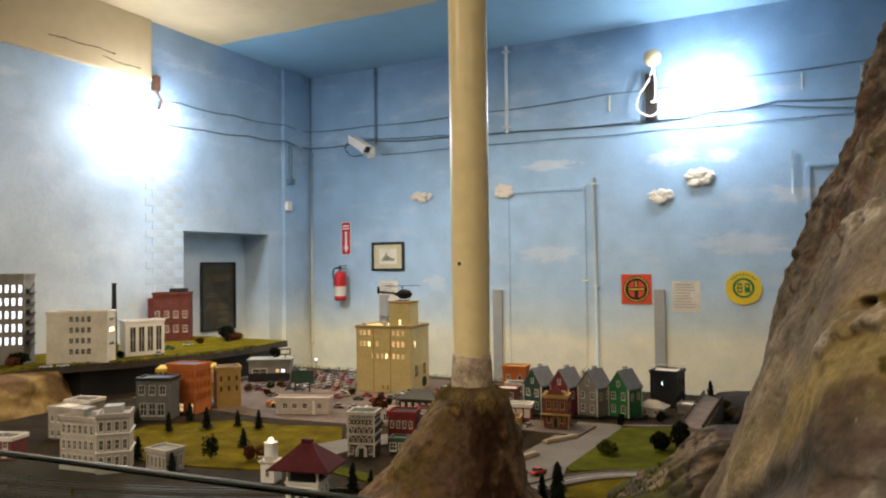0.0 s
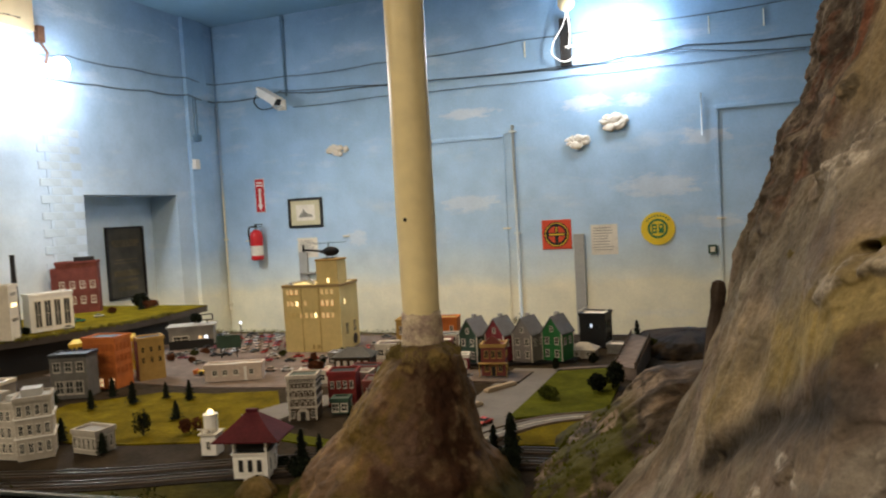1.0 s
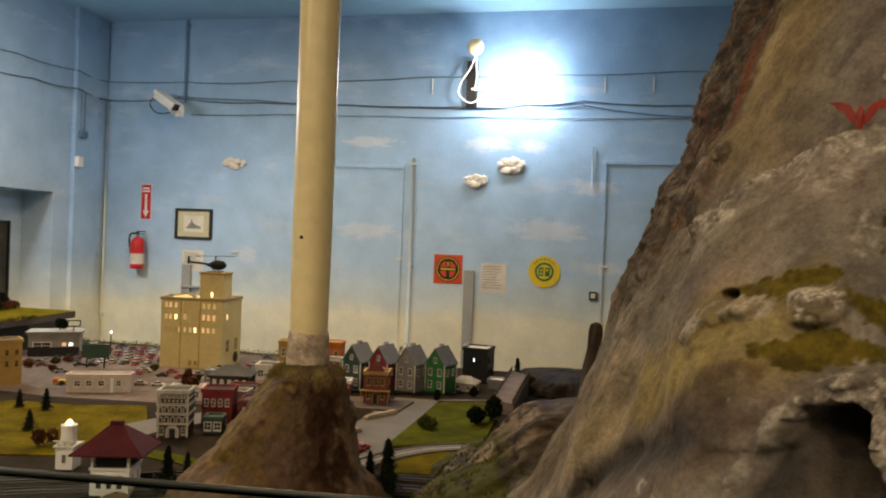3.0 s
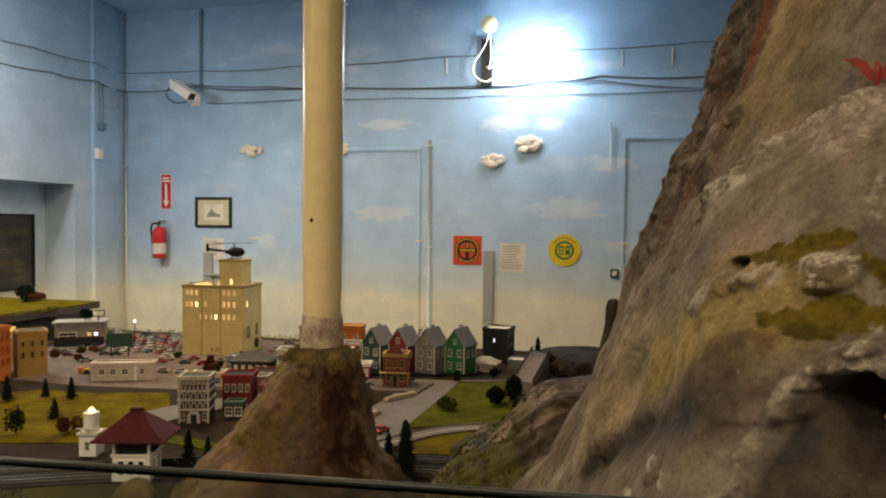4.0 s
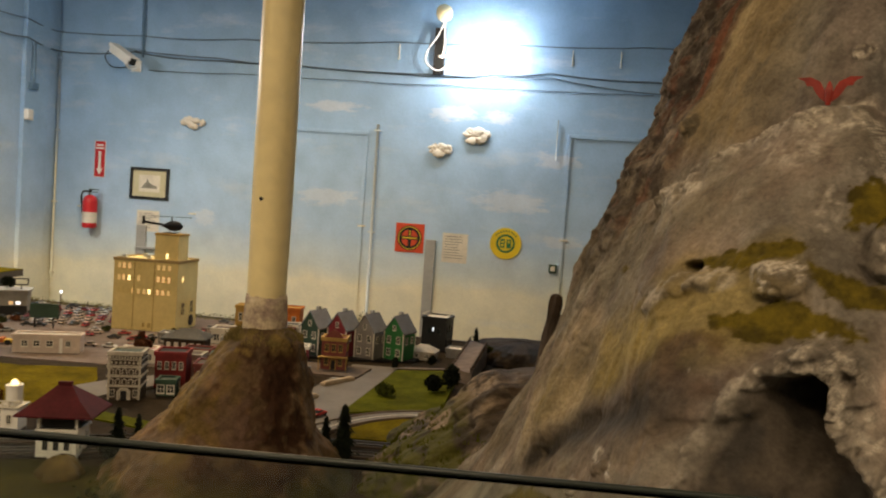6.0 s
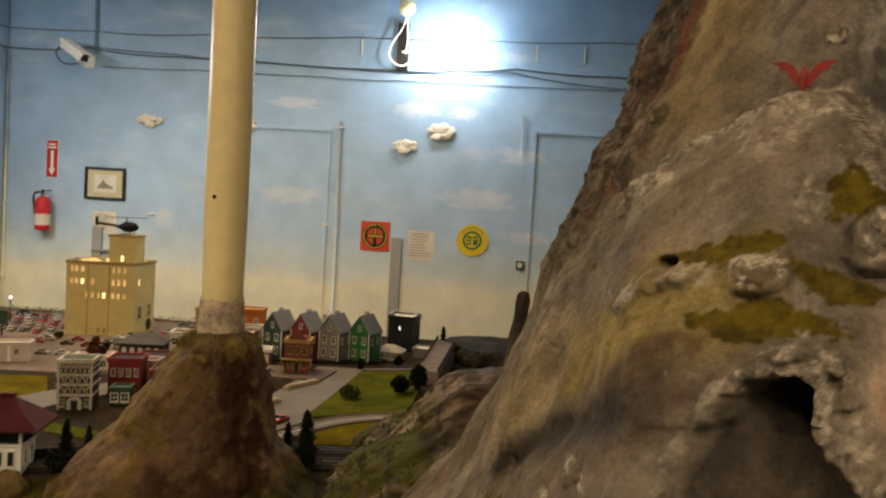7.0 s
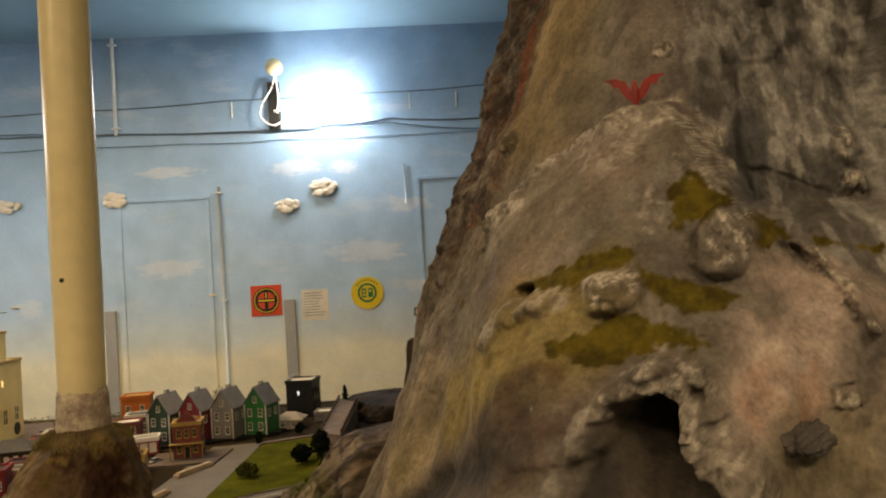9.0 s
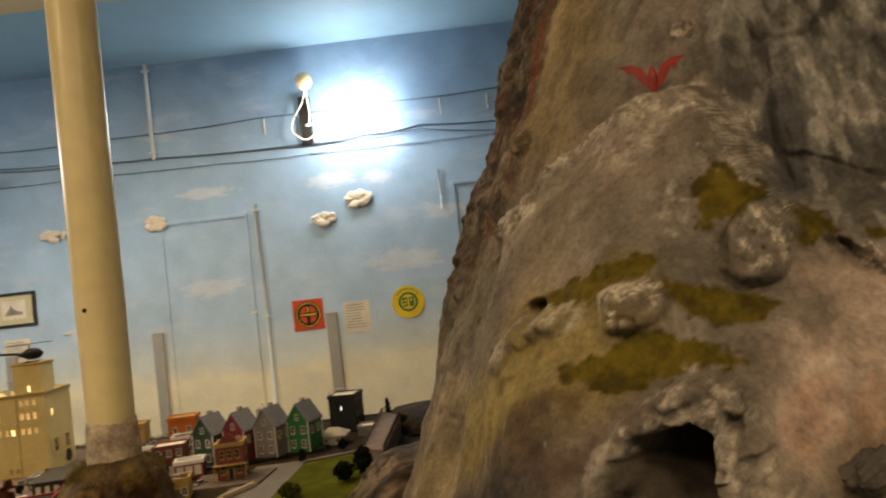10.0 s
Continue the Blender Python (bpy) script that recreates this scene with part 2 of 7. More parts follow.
# ---- the room ----
LX, BY, TOP = -2.815, 7.2, 3.95
setting("floor", Mesh().box(-3.6, 6.4, -2.8, 7.6, -0.1, 0), CONCRETE, "grey concrete floor of the hall", "floor")
setting("wall_north", Mesh().box(-3.4, 6.4, BY, BY + 0.2, 0, TOP), MURAL, "back wall with a painted blue sky fading to cream", "wall")
left = Mesh()
left.box(LX - 0.6, LX, -2.8, 5.36, 0, TOP).box(LX - 0.6, LX, 6.49, BY, 0, TOP).box(LX - 0.6, LX, 5.36, 6.49, 2.15, TOP).box(LX - 0.6, LX - 0.33, 5.36, 6.49, 0, 2.15)
setting("wall_west", left, SIDE_MURAL, "side wall with painted sky and a deep recess", "wall")
setting("wall_east", Mesh().box(6.2, 6.4, -2.8, BY, 0, TOP), MURAL, "side wall with painted sky", "wall")
setting("wall_south", Mesh().box(LX, 6.2, -2.8, -2.6, 0, TOP), GREY_PAINT, "plain grey wall behind the visitors", "wall")


def ceiling_edge(x):
    return 5.80 + 0.05 * noise.noise((x * 1.7, 0.3, 0)) + 0.02 * noise.noise((x * 9, 1.3, 0))


near, far = Mesh(), Mesh()
xs = [-3.4 + 0.1 * i for i in range(99)]
for a, b in zip(xs, xs[1:]):
    ea, eb = ceiling_edge(a), ceiling_edge(b)
    near.face((a, -2.8, TOP), (a, ea, TOP), (b, eb, TOP), (b, -2.8, TOP))
    far.face((a, ea, TOP), (a, 7.4, TOP), (b, 7.4, TOP), (b, eb, TOP))
near.box(-3.4, 6.4, -2.8, 7.4, TOP + 0.02, TOP + 0.15)
setting("ceiling", near, CREAM, "cream painted ceiling", "ceiling")
setting("ceiling_border", far, CEIL_BLUE, "ceiling strip painted sky blue along the wall", "ceiling")
setting("soffit", Mesh().box(LX, LX + 0.05, -2.6, 4.98, 3.42, TOP - 0.004), CREAM, "cream painted band along the top of the wall", "trim", bevel=0.004)
soffit = bpy.data.objects["soffit"]
for y0, y1, z0 in ((4.05, 4.62, 3.56), (4.50, 4.86, 3.50), (3.20, 3.55, 3.66)):
    crack = Mesh()
    for i in range(12):
        ya, yb = y0 + (y1 - y0) * i / 12, y0 + (y1 - y0) * (i + 1) / 12
        za, zb = (z0 + 0.03 * noise.noise((4 * v, z0 * 7, 0.0)) for v in (ya, yb))
        crack.face((LX + 0.0515, ya, za), (LX + 0.0515, yb, zb), (LX + 0.0515, yb, zb + 0.006 + 0.004 * (i % 3)), (LX + 0.0515, ya, za + 0.007))
    part("crack", crack, WOOD_DARK, soffit)
setting("pilaster_3", Mesh().box(-2.11, -1.94, BY - 0.012, BY, 3.20, TOP - 0.004), MURAL, "shallow painted strip above the camera", "pilaster", bevel=0.003)
setting("pilaster_1", Mesh().box(LX, LX + 0.045, 6.70, 7.02, 0, TOP - 0.004), MURAL, "shallow pilaster painted with the sky", "pilaster", bevel=0.006)
setting("pilaster_2", Mesh().box(LX, LX + 0.06, 3.25, 3.62, 0, 3.41), SIDE_MURAL, "shallow pilaster painted with the sky", "pilaster", bevel=0.006)
# shallow frames of bricked-up windows on the back wall
for k, (x0, x1, z0, z1) in enumerate(((-0.42, 0.37, 0.3, 2.53), (2.20, 3.25, 0.3, 2.60))):
    fr = Mesh()
    fr.box(x0, x1, BY - 0.014, BY, z1 - 0.035, z1).box(x1 - 0.03, x1, BY - 0.012, BY, z0, z1 - 0.035).box(x0, x0 + 0.03, BY - 0.012, BY, z0, z1 - 0.035)
    setting("trim_%d" % (k + 1), fr, MURAL, "painted-over frame of a blocked window", "trim", bevel=0.003)

# ---- the layout table ----
GZ = 0.97
GROUND = grain("scenic_ground_cover", (0.038, 0.029, 0.019), 0.9, 0.35, 60, 0.6, dist=0.003, spec=0.05)
ROAD = grain("model_road_grey", (0.165, 0.15, 0.128), 0.8, 0.18, 50, 0.2)
PAVE = grain("model_pavement", (0.150, 0.112, 0.086), 0.8, 0.42, 26, 0.2)
LAWN = grain("model_grass_flock", (0.135, 0.104, 0.001), 0.95, 0.40, 70, 0.9, dist=0.004, spec=0.05)
VERGE = grain("dull_verge_flock", (0.046, 0.040, 0.005), 0.95, 0.5, 60, 0.9, dist=0.004, spec=0.05)
LAWN2 = grain("bright_grass_flock", (0.085, 0.092, 0.004), 0.95, 0.35, 80, 0.9, dist=0.004, spec=0.05)
BALLAST = grain("track_ballast", (0.024, 0.019, 0.015), 0.9, 0.35, 160, 0.9, dist=0.004, spec=0.05)

table = thing("layout_table", "long layout table with scenic ground cover and dark fascia", "table", m=pose(0, 0, 0), kind="structure")
part("tabletop", Mesh().box(-2.79, 4.3, 1.22, 5.42, 0.87, GZ), GROUND, table)
part("fascia", Mesh().box(-2.79, 4.3, 1.20, 1.22, 0.05, GZ + 0.02).box(-2.79, 4.3, 5.42, 5.44, 0.05, GZ + 0.01), WOOD_DARK, table)


def noise3(p, scale, seed=0):
    """Smooth value noise of many points at once, about -1 to 1."""
    q = p * scale + seed * 17.31
    i = np.floor(q).astype(np.int64)
    f = q - i
    f = f * f * f * (f * (f * 6 - 15) + 10)
    out = np.zeros(len(p))
    for dx in (0, 1):
        for dy in (0, 1):
            for dz in (0, 1):
                h = (i[:, 0] + dx) * 374761393 + (i[:, 1] + dy) * 668265263 + (i[:, 2] + dz) * 2147483647 + seed * 1274126177
                h = (h ^ (h >> 13)) * 1274126177
                h = (h ^ (h >> 16)) & 0xFFFF
                w = (f[:, 0] if dx else 1 - f[:, 0]) * (f[:, 1] if dy else 1 - f[:, 1]) * (f[:, 2] if dz else 1 - f[:, 2])
                out += w * (h / 32767.5 - 1)
    return out


def fbm(p, scale, octaves=4, seed=0, gain=0.5):
    out, amp = np.zeros(len(p)), 1.0
    for o in range(octaves):
        out += amp * noise3(p, scale * 2.03 ** o, seed + o)
        amp *= gain
    return out


def smooth(a, b, x):
    t = np.clip((x - a) / (b - a), 0, 1)
    return t * t * (3 - 2 * t)


def painted_rock(name, bump=0.7):
    """Plaster rock with the scenery painter's colours in the attribute 'paint'."""
    m = Nodes(name)
    at = m.t.nodes.new("ShaderNodeAttribute")
    at.attribute_name = "paint"
    co = m.coord()
    fine, mid = m.noise(co, 160, 6, 0.65), m.noise(co, 38, 5, 0.6)
    col = m.mix(1.0, at.outputs["Color"], m.ramp(fine, [(0.28, (0.70, 0.68, 0.66)), (0.62, (1.10, 1.09, 1.06))]), "MULTIPLY")
    col = m.mix(1.0, col, m.ramp(mid, [(0.3, (0.80, 0.79, 0.79)), (0.65, (1.12, 1.11, 1.09))]), "MULTIPLY")
    cr = m.t.nodes.new("ShaderNodeAttribute")
    cr.attribute_name = "crackle"
    pits = m.noise(co, 130, 7, 0.72)
    rough_col = m.mix(1.0, col, m.ramp(pits, [(0.34, (0.36, 0.33, 0.30)), (0.50, (0.85, 0.83, 0.80)), (0.62, (1.15, 1.13, 1.1))]), "MULTIPLY")
    col = m.mix(cr.outputs["Fac"], col, rough_col)
    m.link(col, m.bsdf.inputs["Base Color"])
    m.bsdf.inputs["Roughness"].default_value = 0.75
    m.bsdf.inputs["Specular IOR Level"].default_value = 0.15
    h = m.add("ShaderNodeMath")
    h.operation = "ADD"
    damp = m.add("ShaderNodeMath")
    damp.operation = "MULTIPLY"
    m.link(fine, damp.inputs[0])
    damp.inputs[1].default_value = 0.5
    m.link(damp.outputs[0], h.inputs[0])
    m.link(mid, h.inputs[1])
    m.bump(h.outputs[0], bump, 0.003)
    return m.mat


ROCK = painted_rock("painted_plaster_rock")


def polar_rock(name, centre, thetas, zs, radius, colour, min_y=None):
    """A rock mass round an upright axis: radius(theta, z, p) gives its skin, colour() its paint."""
    T, Z = np.meshgrid(np.radians(thetas), zs)
    nt, nz = len(thetas), len(zs)
    T, Z = T.ravel(), Z.ravel()
    unit = np.stack([np.cos(T), np.sin(T), Z], 1)
    R, extra = radius(np.degrees(T), Z, unit)
    P = np.stack([centre[0] + R * np.cos(T), centre[1] + R * np.sin(T), Z + extra], 1)
    if min_y is not None:
        P[:, 1] = np.maximum(P[:, 1], min_y)
    k = np.arange(nz - 1)[:, None] * nt
    c = np.arange(nt)[None, :]
    d = (c + 1) % nt
    quads = np.stack([k + c, k + d, k + d + nt, k + c + nt], -1).reshape(-1, 4)
    me = bpy.data.meshes.new(name)
    me.vertices.add(len(P))
    me.vertices.foreach_set("co", P.astype(np.float32).ravel())
    me.loops.add(quads.size)
    me.loops.foreach_set("vertex_index", quads.astype(np.int32).ravel())
    me.polygons.add(len(quads))
    me.polygons.foreach_set("loop_start", np.arange(0, quads.size, 4, dtype=np.int32))
    me.polygons.foreach_set("use_smooth", np.ones(len(quads), dtype=bool))
    me.update(calc_edges=True)
    me.validate()
    rgb = colour(np.degrees(T), Z, P)
    pale = np.zeros(len(P))
    if isinstance(rgb, tuple):
        rgb, pale = rgb
    rgb = np.clip(rgb, 0, 1)
    mask = me.attributes.new("crackle", "FLOAT", "POINT")
    mask.data.foreach_set("value", pale.astype(np.float32))
    at = me.color_attributes.new("paint", "FLOAT_COLOR", "POINT")
    at.data.foreach_set("color", np.concatenate([rgb, np.ones((len(P), 1))], 1).astype(np.float32).ravel())
    me.materials.append(ROCK)
    return me


# ---- the great mountain beside the visitors ----
HEIGHTS = [0.95, 1.22, 1.30, 1.38, 1.48, 1.56, 1.66, 1.74, 1.83, 1.90, 2.00, 2.13, 2.26, 2.43, 2.70, 2.95, 3.0]
RADII = [1.24, 0.995, 0.950, 0.915, 0.878, 0.848, 0.819, 0.798, 0.766, 0.745, 0.706, 0.650, 0.608, 0.545, 0.43, 0.20, 0.004]
ARC = 0.0148


def crest(th):
    """The height of the buttress's rim, by bearing."""
    return np.interp(th, [196, 209, 215, 219.5, 224, 227.3, 229.5, 232.4, 233.9, 235.3, 236.4, 237.7, 240.3, 243, 248, 256, 270], [1.84, 1.885, 1.91, 1.947, 1.983, 2.008, 2.02, 2.018, 1.994, 1.957, 1.92, 1.893, 1.85, 1.80, 1.76, 1.70, 1.6])


def gully(th, z):
    """Distance in height from the dark gully that climbs the lower flank."""
    return z - np.interp(th, [195, 200.9, 207.4, 214, 220.5, 227.7, 230.2], [1.28, 1.357, 1.432, 1.492, 1.544, 1.605, 1.624])


def blob(th, z, t0, z0, dt, dz, power=2.0):
    """1 in the middle of an oval on the rock face, 0 outside."""
    d = np.abs((th - t0) / dt) ** power + np.abs((z - z0) / dz) ** power
    return 1 - smooth(0.55, 1.15, d)


def away(th, z, line, closed=True):
    """Metres on the face to a line of bearings and heights, less than 0 inside a closed one."""
    u, best, inside = th * ARC, np.full(len(th), 9.0), np.zeros(len(th), dtype=bool)
    pts = [(t * ARC, h) for t, h in line]
    for (u0, z0), (u1, z1) in zip(pts, pts[1:] + pts[:1] if closed else pts[1:]):
        du, dz = u1 - u0, z1 - z0
        k = np.clip(((u - u0) * du + (z - z0) * dz) / (du * du + dz * dz), 0, 1)
        best = np.minimum(best, np.hypot(u - u0 - k * du, z - z0 - k * dz))
        if closed and dz:
            inside ^= ((z0 > z) != (z1 > z)) & (u < u0 + (z - z0) * du / dz)
    return np.where(inside, -best, best)


CAVE = [(229.0, 1.36), (229.8, 1.52), (230.7, 1.580), (231.4, 1.612), (232.2, 1.640), (233.1, 1.657), (234.3, 1.667), (235.7, 1.667), (236.7, 1.654), (237.2, 1.617), (238.9, 1.584), (240.8, 1.53), (243.0, 1.36)]
MOSS = [
    [(223.9, 1.768), (225.2, 1.781), (228.1, 1.795), (230.6, 1.811), (232.7, 1.811), (232.9, 1.797), (231.4, 1.780), (229.5, 1.768), (226, 1.766)],
    [(233.4, 1.788), (235.8, 1.771), (239.3, 1.752), (238.2, 1.736), (236.3, 1.740), (234.4, 1.760)],
    [(228.4, 1.711), (230.0, 1.722), (231.9, 1.737), (233.7, 1.742), (235.4, 1.734), (236.3, 1.718), (238.4, 1.700), (236, 1.706), (233.2, 1.697), (229.4, 1.697)],
    [(235.0, 1.836), (234.8, 1.886), (236.0, 1.900), (237.3, 1.878), (238.7, 1.866), (237.2, 1.836)],
    [(239.3, 1.852), (241.7, 1.838), (243, 1.814), (240.6, 1.803)],
    [(244.3, 1.816), (250, 1.795), (250, 1.786), (245, 1.803)],
    [(206.6, 1.738), (208.2, 1.750), (209.6, 1.744), (208.2, 1.732)],
    [(197, 1.24), (203, 1.325), (212, 1.375), (215.5, 1.39), (213, 1.33), (204, 1.22)],
]
RIDGE = [(221.6, 1.708), (223.2, 1.733), (224.6, 1.748), (226.4, 1.756), (228.4, 1.758)]
RIB = [(242.6, 1.812), (244.2, 1.800), (245.3, 1.788), (246.7, 1.756), (247.8, 1.708)]
# bearing, height, half widths, how far each stone stands out, slope
BOULDERS = ((232.0, 1.766, 2.1, 0.025, 0.030, 0.0), (238.3, 1.812, 2.1, 0.042, 0.046, 0.0), (249.9, 1.935, 1.5, 0.030, 0.030, 0.0), (250.3, 1.880, 2.0, 0.022, 0.026, 0.0),
            (245.6, 1.640, 1.0, 0.018, 0.016, 0.0), (230.0, 2.105, 1.6, 0.015, 0.006, 0.0), (206.0, 2.010, 1.6, 0.022, 0.014, 0.0), (222.6, 1.497, 2.4, 0.012, 0.012, 0.004), (217.5, 1.425, 2.2, 0.012, 0.012, 0.004))


def dome(th, z, t0, z0, dt, dz, slope=0.0):
    return np.clip(1 - ((th - t0) / dt) ** 2 - ((z - z0 - slope * (th - t0)) / dz) ** 2, 0, 1) ** 0.62


def lip_width(th):
    return np.interp(th, [228, 231, 232.6, 234, 235.5, 237.5, 240, 243], [0.004, 0.006, 0.012, 0.034, 0.045, 0.036, 0.028, 0.024])


def cave_lip(th, z, q):
    """The shaggy lip round the cave, thick above and on one side."""
    d = away(th, z, CAVE) + 0.007 * fbm(q, 30, 3, 41) + 0.004 * fbm(q, 90, 2, 42)
    w = lip_width(th)
    return smooth(w * 1.12, w * 0.55, d) * smooth(-0.007, -0.001, d) * smooth(1.38, 1.5, z)


def mountain_radius(th, z, u):
    base = np.interp(z, HEIGHTS, RADII)
    base = base + np.interp(th, [150, 168, 176, 182, 188, 196, 206], [-0.03, -0.030, -0.022, -0.008, 0.012, 0.022, 0.0]) * smooth(1.30, 1.46, z) * smooth(2.5, 2.2, z)
    q = np.stack([u[:, 0] * 0.9, u[:, 1] * 0.9, z], 1)
    swing = th + 1.2 * noise3(q, 6, 3)
    c = crest(th) + 0.010 * fbm(q, 22, 3, 4)
    below = np.clip(c - z, 0, 1)
    side = smooth(197, 213, swing)
    lip = smooth(0.0, 0.022, c - z)
    bulge = np.minimum(0.075 * lip + 0.40 * below, 0.31)
    fade = 1 - 0.55 * smooth(238, 247, swing)
    R = base + bulge * side * fade
    R = np.minimum(R, base / np.maximum(np.cos(np.radians(th - 187)), 0.35) * 0.985)
    # the cleft and the set-back crag beside the buttress
    edge = 235.6 + 10.0 * np.clip(1.99 - z, 0, 0.2) + 0.35 * noise3(q, 16, 31)
    back = np.maximum(smooth(0.0, 1.5, th - edge - 1.2), smooth(234, 236.2, swing) * smooth(-0.004, 0.014, z - c)) * smooth(1.82, 1.87, z)
    R -= 0.095 * back * smooth(2.25, 2.0, z)
    # broad hollows and ribs
    R += 0.018 * fbm(q * np.array([1, 1, 0.35]), 5, 3, 7) * smooth(1.0, 1.3, z)
    R += 0.007 * fbm(q, 14, 4, 9)
    ridged = 1 - np.abs(noise3(q * np.array([1, 1, 0.6]), 19, 11))
    plain = 1 - 0.65 * smooth(233, 227, th) * smooth(202, 208, th)
    R += plain * (0.005 * (ridged - 0.6) + 0.0022 * fbm(q * np.array([1, 1, 0.55]), 45, 3, 13)) + 0.0010 * fbm(q, 130, 2, 14)
    # the grey crag: slanting strata with a few cracks
    crag = smooth(0.3, 2.0, th - edge - 1.2) * smooth(1.83, 1.90, z)
    slant = np.stack([(th * ARC + 0.45 * z) * 1.0, (z - 0.5 * th * ARC) * 0.50, 0.0 * z], 1)
    R += crag * (0.018 * fbm(slant, 11, 3, 45) + 0.004 * fbm(slant, 45, 3, 47))
    crack = away(th, z, [(236.5, 1.93), (239.5, 1.912), (243.0, 1.902), (247, 1.876)], False) + 0.005 * noise3(q, 30, 49)
    R -= 0.010 * crag * smooth(0.006, 0.001, crack)
    # chunky crags along the far outline
    outer = smooth(206, 196, th) * smooth(1.60, 1.8, z)
    block = q * np.array([1, 1, 0.75])
    R += outer * (0.020 * fbm(q, 8, 2, 21) + 0.016 * (0.55 - np.abs(noise3(block, 15, 22))) + 0.009 * (0.5 - np.abs(noise3(block, 38, 23))) + 0.003 * fbm(q, 80, 2, 24))
    R += smooth(206, 196, th) * (0.013 * np.exp(-((z - 2.12) / 0.055) ** 2) - 0.006 * np.exp(-((z - 2.33) / 0.06) ** 2))
    R -= 0.016 * smooth(212, 198, th) * smooth(1.52, 1.75, z) * smooth(2.42, 2.12, z)
    R -= 0.014 * np.exp(-(gully(th, z) / 0.026) ** 2) * smooth(198, 206, th) * smooth(229, 222, th)
    # boulders set into the plaster, rough and pitted
    for t0, z0, dt, dz, h, sl in BOULDERS:
        lump = dome(th + 0.5 * noise3(q, 34, 33), z + 0.008 * noise3(q, 40, 35), t0, z0, dt, dz, sl)
        R += h * lump * (1 + 0.30 * fbm(q, 26, 3, 36)) - 0.006 * smooth(0.0, 0.4, lump) * np.abs(noise3(q, 80, 38)) - 0.004 * smooth(0.0, 0.4, lump) * np.abs(noise3(q, 150, 39)) - 0.007 * smooth(0.1, 0.5, lump) * smooth(0.88, 0.98, 1 - np.abs(noise3(q, 48, 97)))
    shelf = smooth(0.022, 0.002, away(th, z, RIDGE, False) + 0.006 * fbm(q, 35, 3, 46))
    R += shelf * (0.009 + 0.010 * fbm(q, 45, 3, 48))
    spine = smooth(0.010, 0.001, away(th, z, RIB, False) + 0.004 * fbm(q, 40, 2, 50))
    R += spine * (0.020 + 0.010 * fbm(q, 50, 3, 52))
    knobs = np.exp(-((z - c + 0.016) / 0.022) ** 2) * smooth(204, 212, th) * smooth(241, 237, th)
    R += knobs * (0.012 * fbm(q, 24, 3, 39) + 0.008 * (0.6 - np.abs(noise3(q, 62, 40))) + 0.003 * fbm(q, 140, 2, 44))
    specks = smooth(0.035, 0.0, np.abs(z - c + 0.045 + 0.02 * noise3(q, 12, 53))) * smooth(204, 208, th) * smooth(222, 216, th)
    R -= 0.007 * specks * smooth(0.42, 0.62, noise3(q, 60, 54))
    R -= 0.005 * smooth(0.88, 0.99, 1 - np.abs(noise3(q * np.array([1, 1, 0.55]), 15, 27))) * smooth(-0.2, 0.3, noise3(q, 7, 29)) * smooth(1.45, 1.55, z)
    # little hole beside the moss
    R -= 0.040 * blob(th + 0.3 * noise3(q, 60, 55), z, 224.6, 1.766, 1.1, 0.009)
    # the cave: shallow grey slope on one side, a deep dark hollow at the other, a shaggy lip round it
    d = away(th, z, CAVE)
    R += np.interp(th, [231.5, 233.8, 236], [0.003, 0.024, 0.042]) * cave_lip(th, z, q) * (1 + 0.45 * fbm(q, 30, 3, 43) - 0.35 * np.abs(noise3(q, 75, 56)) - 0.25 * np.abs(noise3(q, 160, 58)))
    deep = np.clip(-d, 0, 0.1)
    hollow = smooth(232.4, 236.0, th + 40 * (z - 1.62)) * smooth(1.56, 1.63, z)
    R -= smooth(0.001, 0.016, deep) * (0.012 + 0.085 * hollow + 0.05 * blob(th, z, 236.4, 1.628, 1.1, 0.032)) + 0.25 * deep * smooth(1.50, 1.60, z)
    R += smooth(0.004, 0.02, deep) * 0.006 * fbm(q, 24, 3, 57)
    return R, np.zeros_like(z)


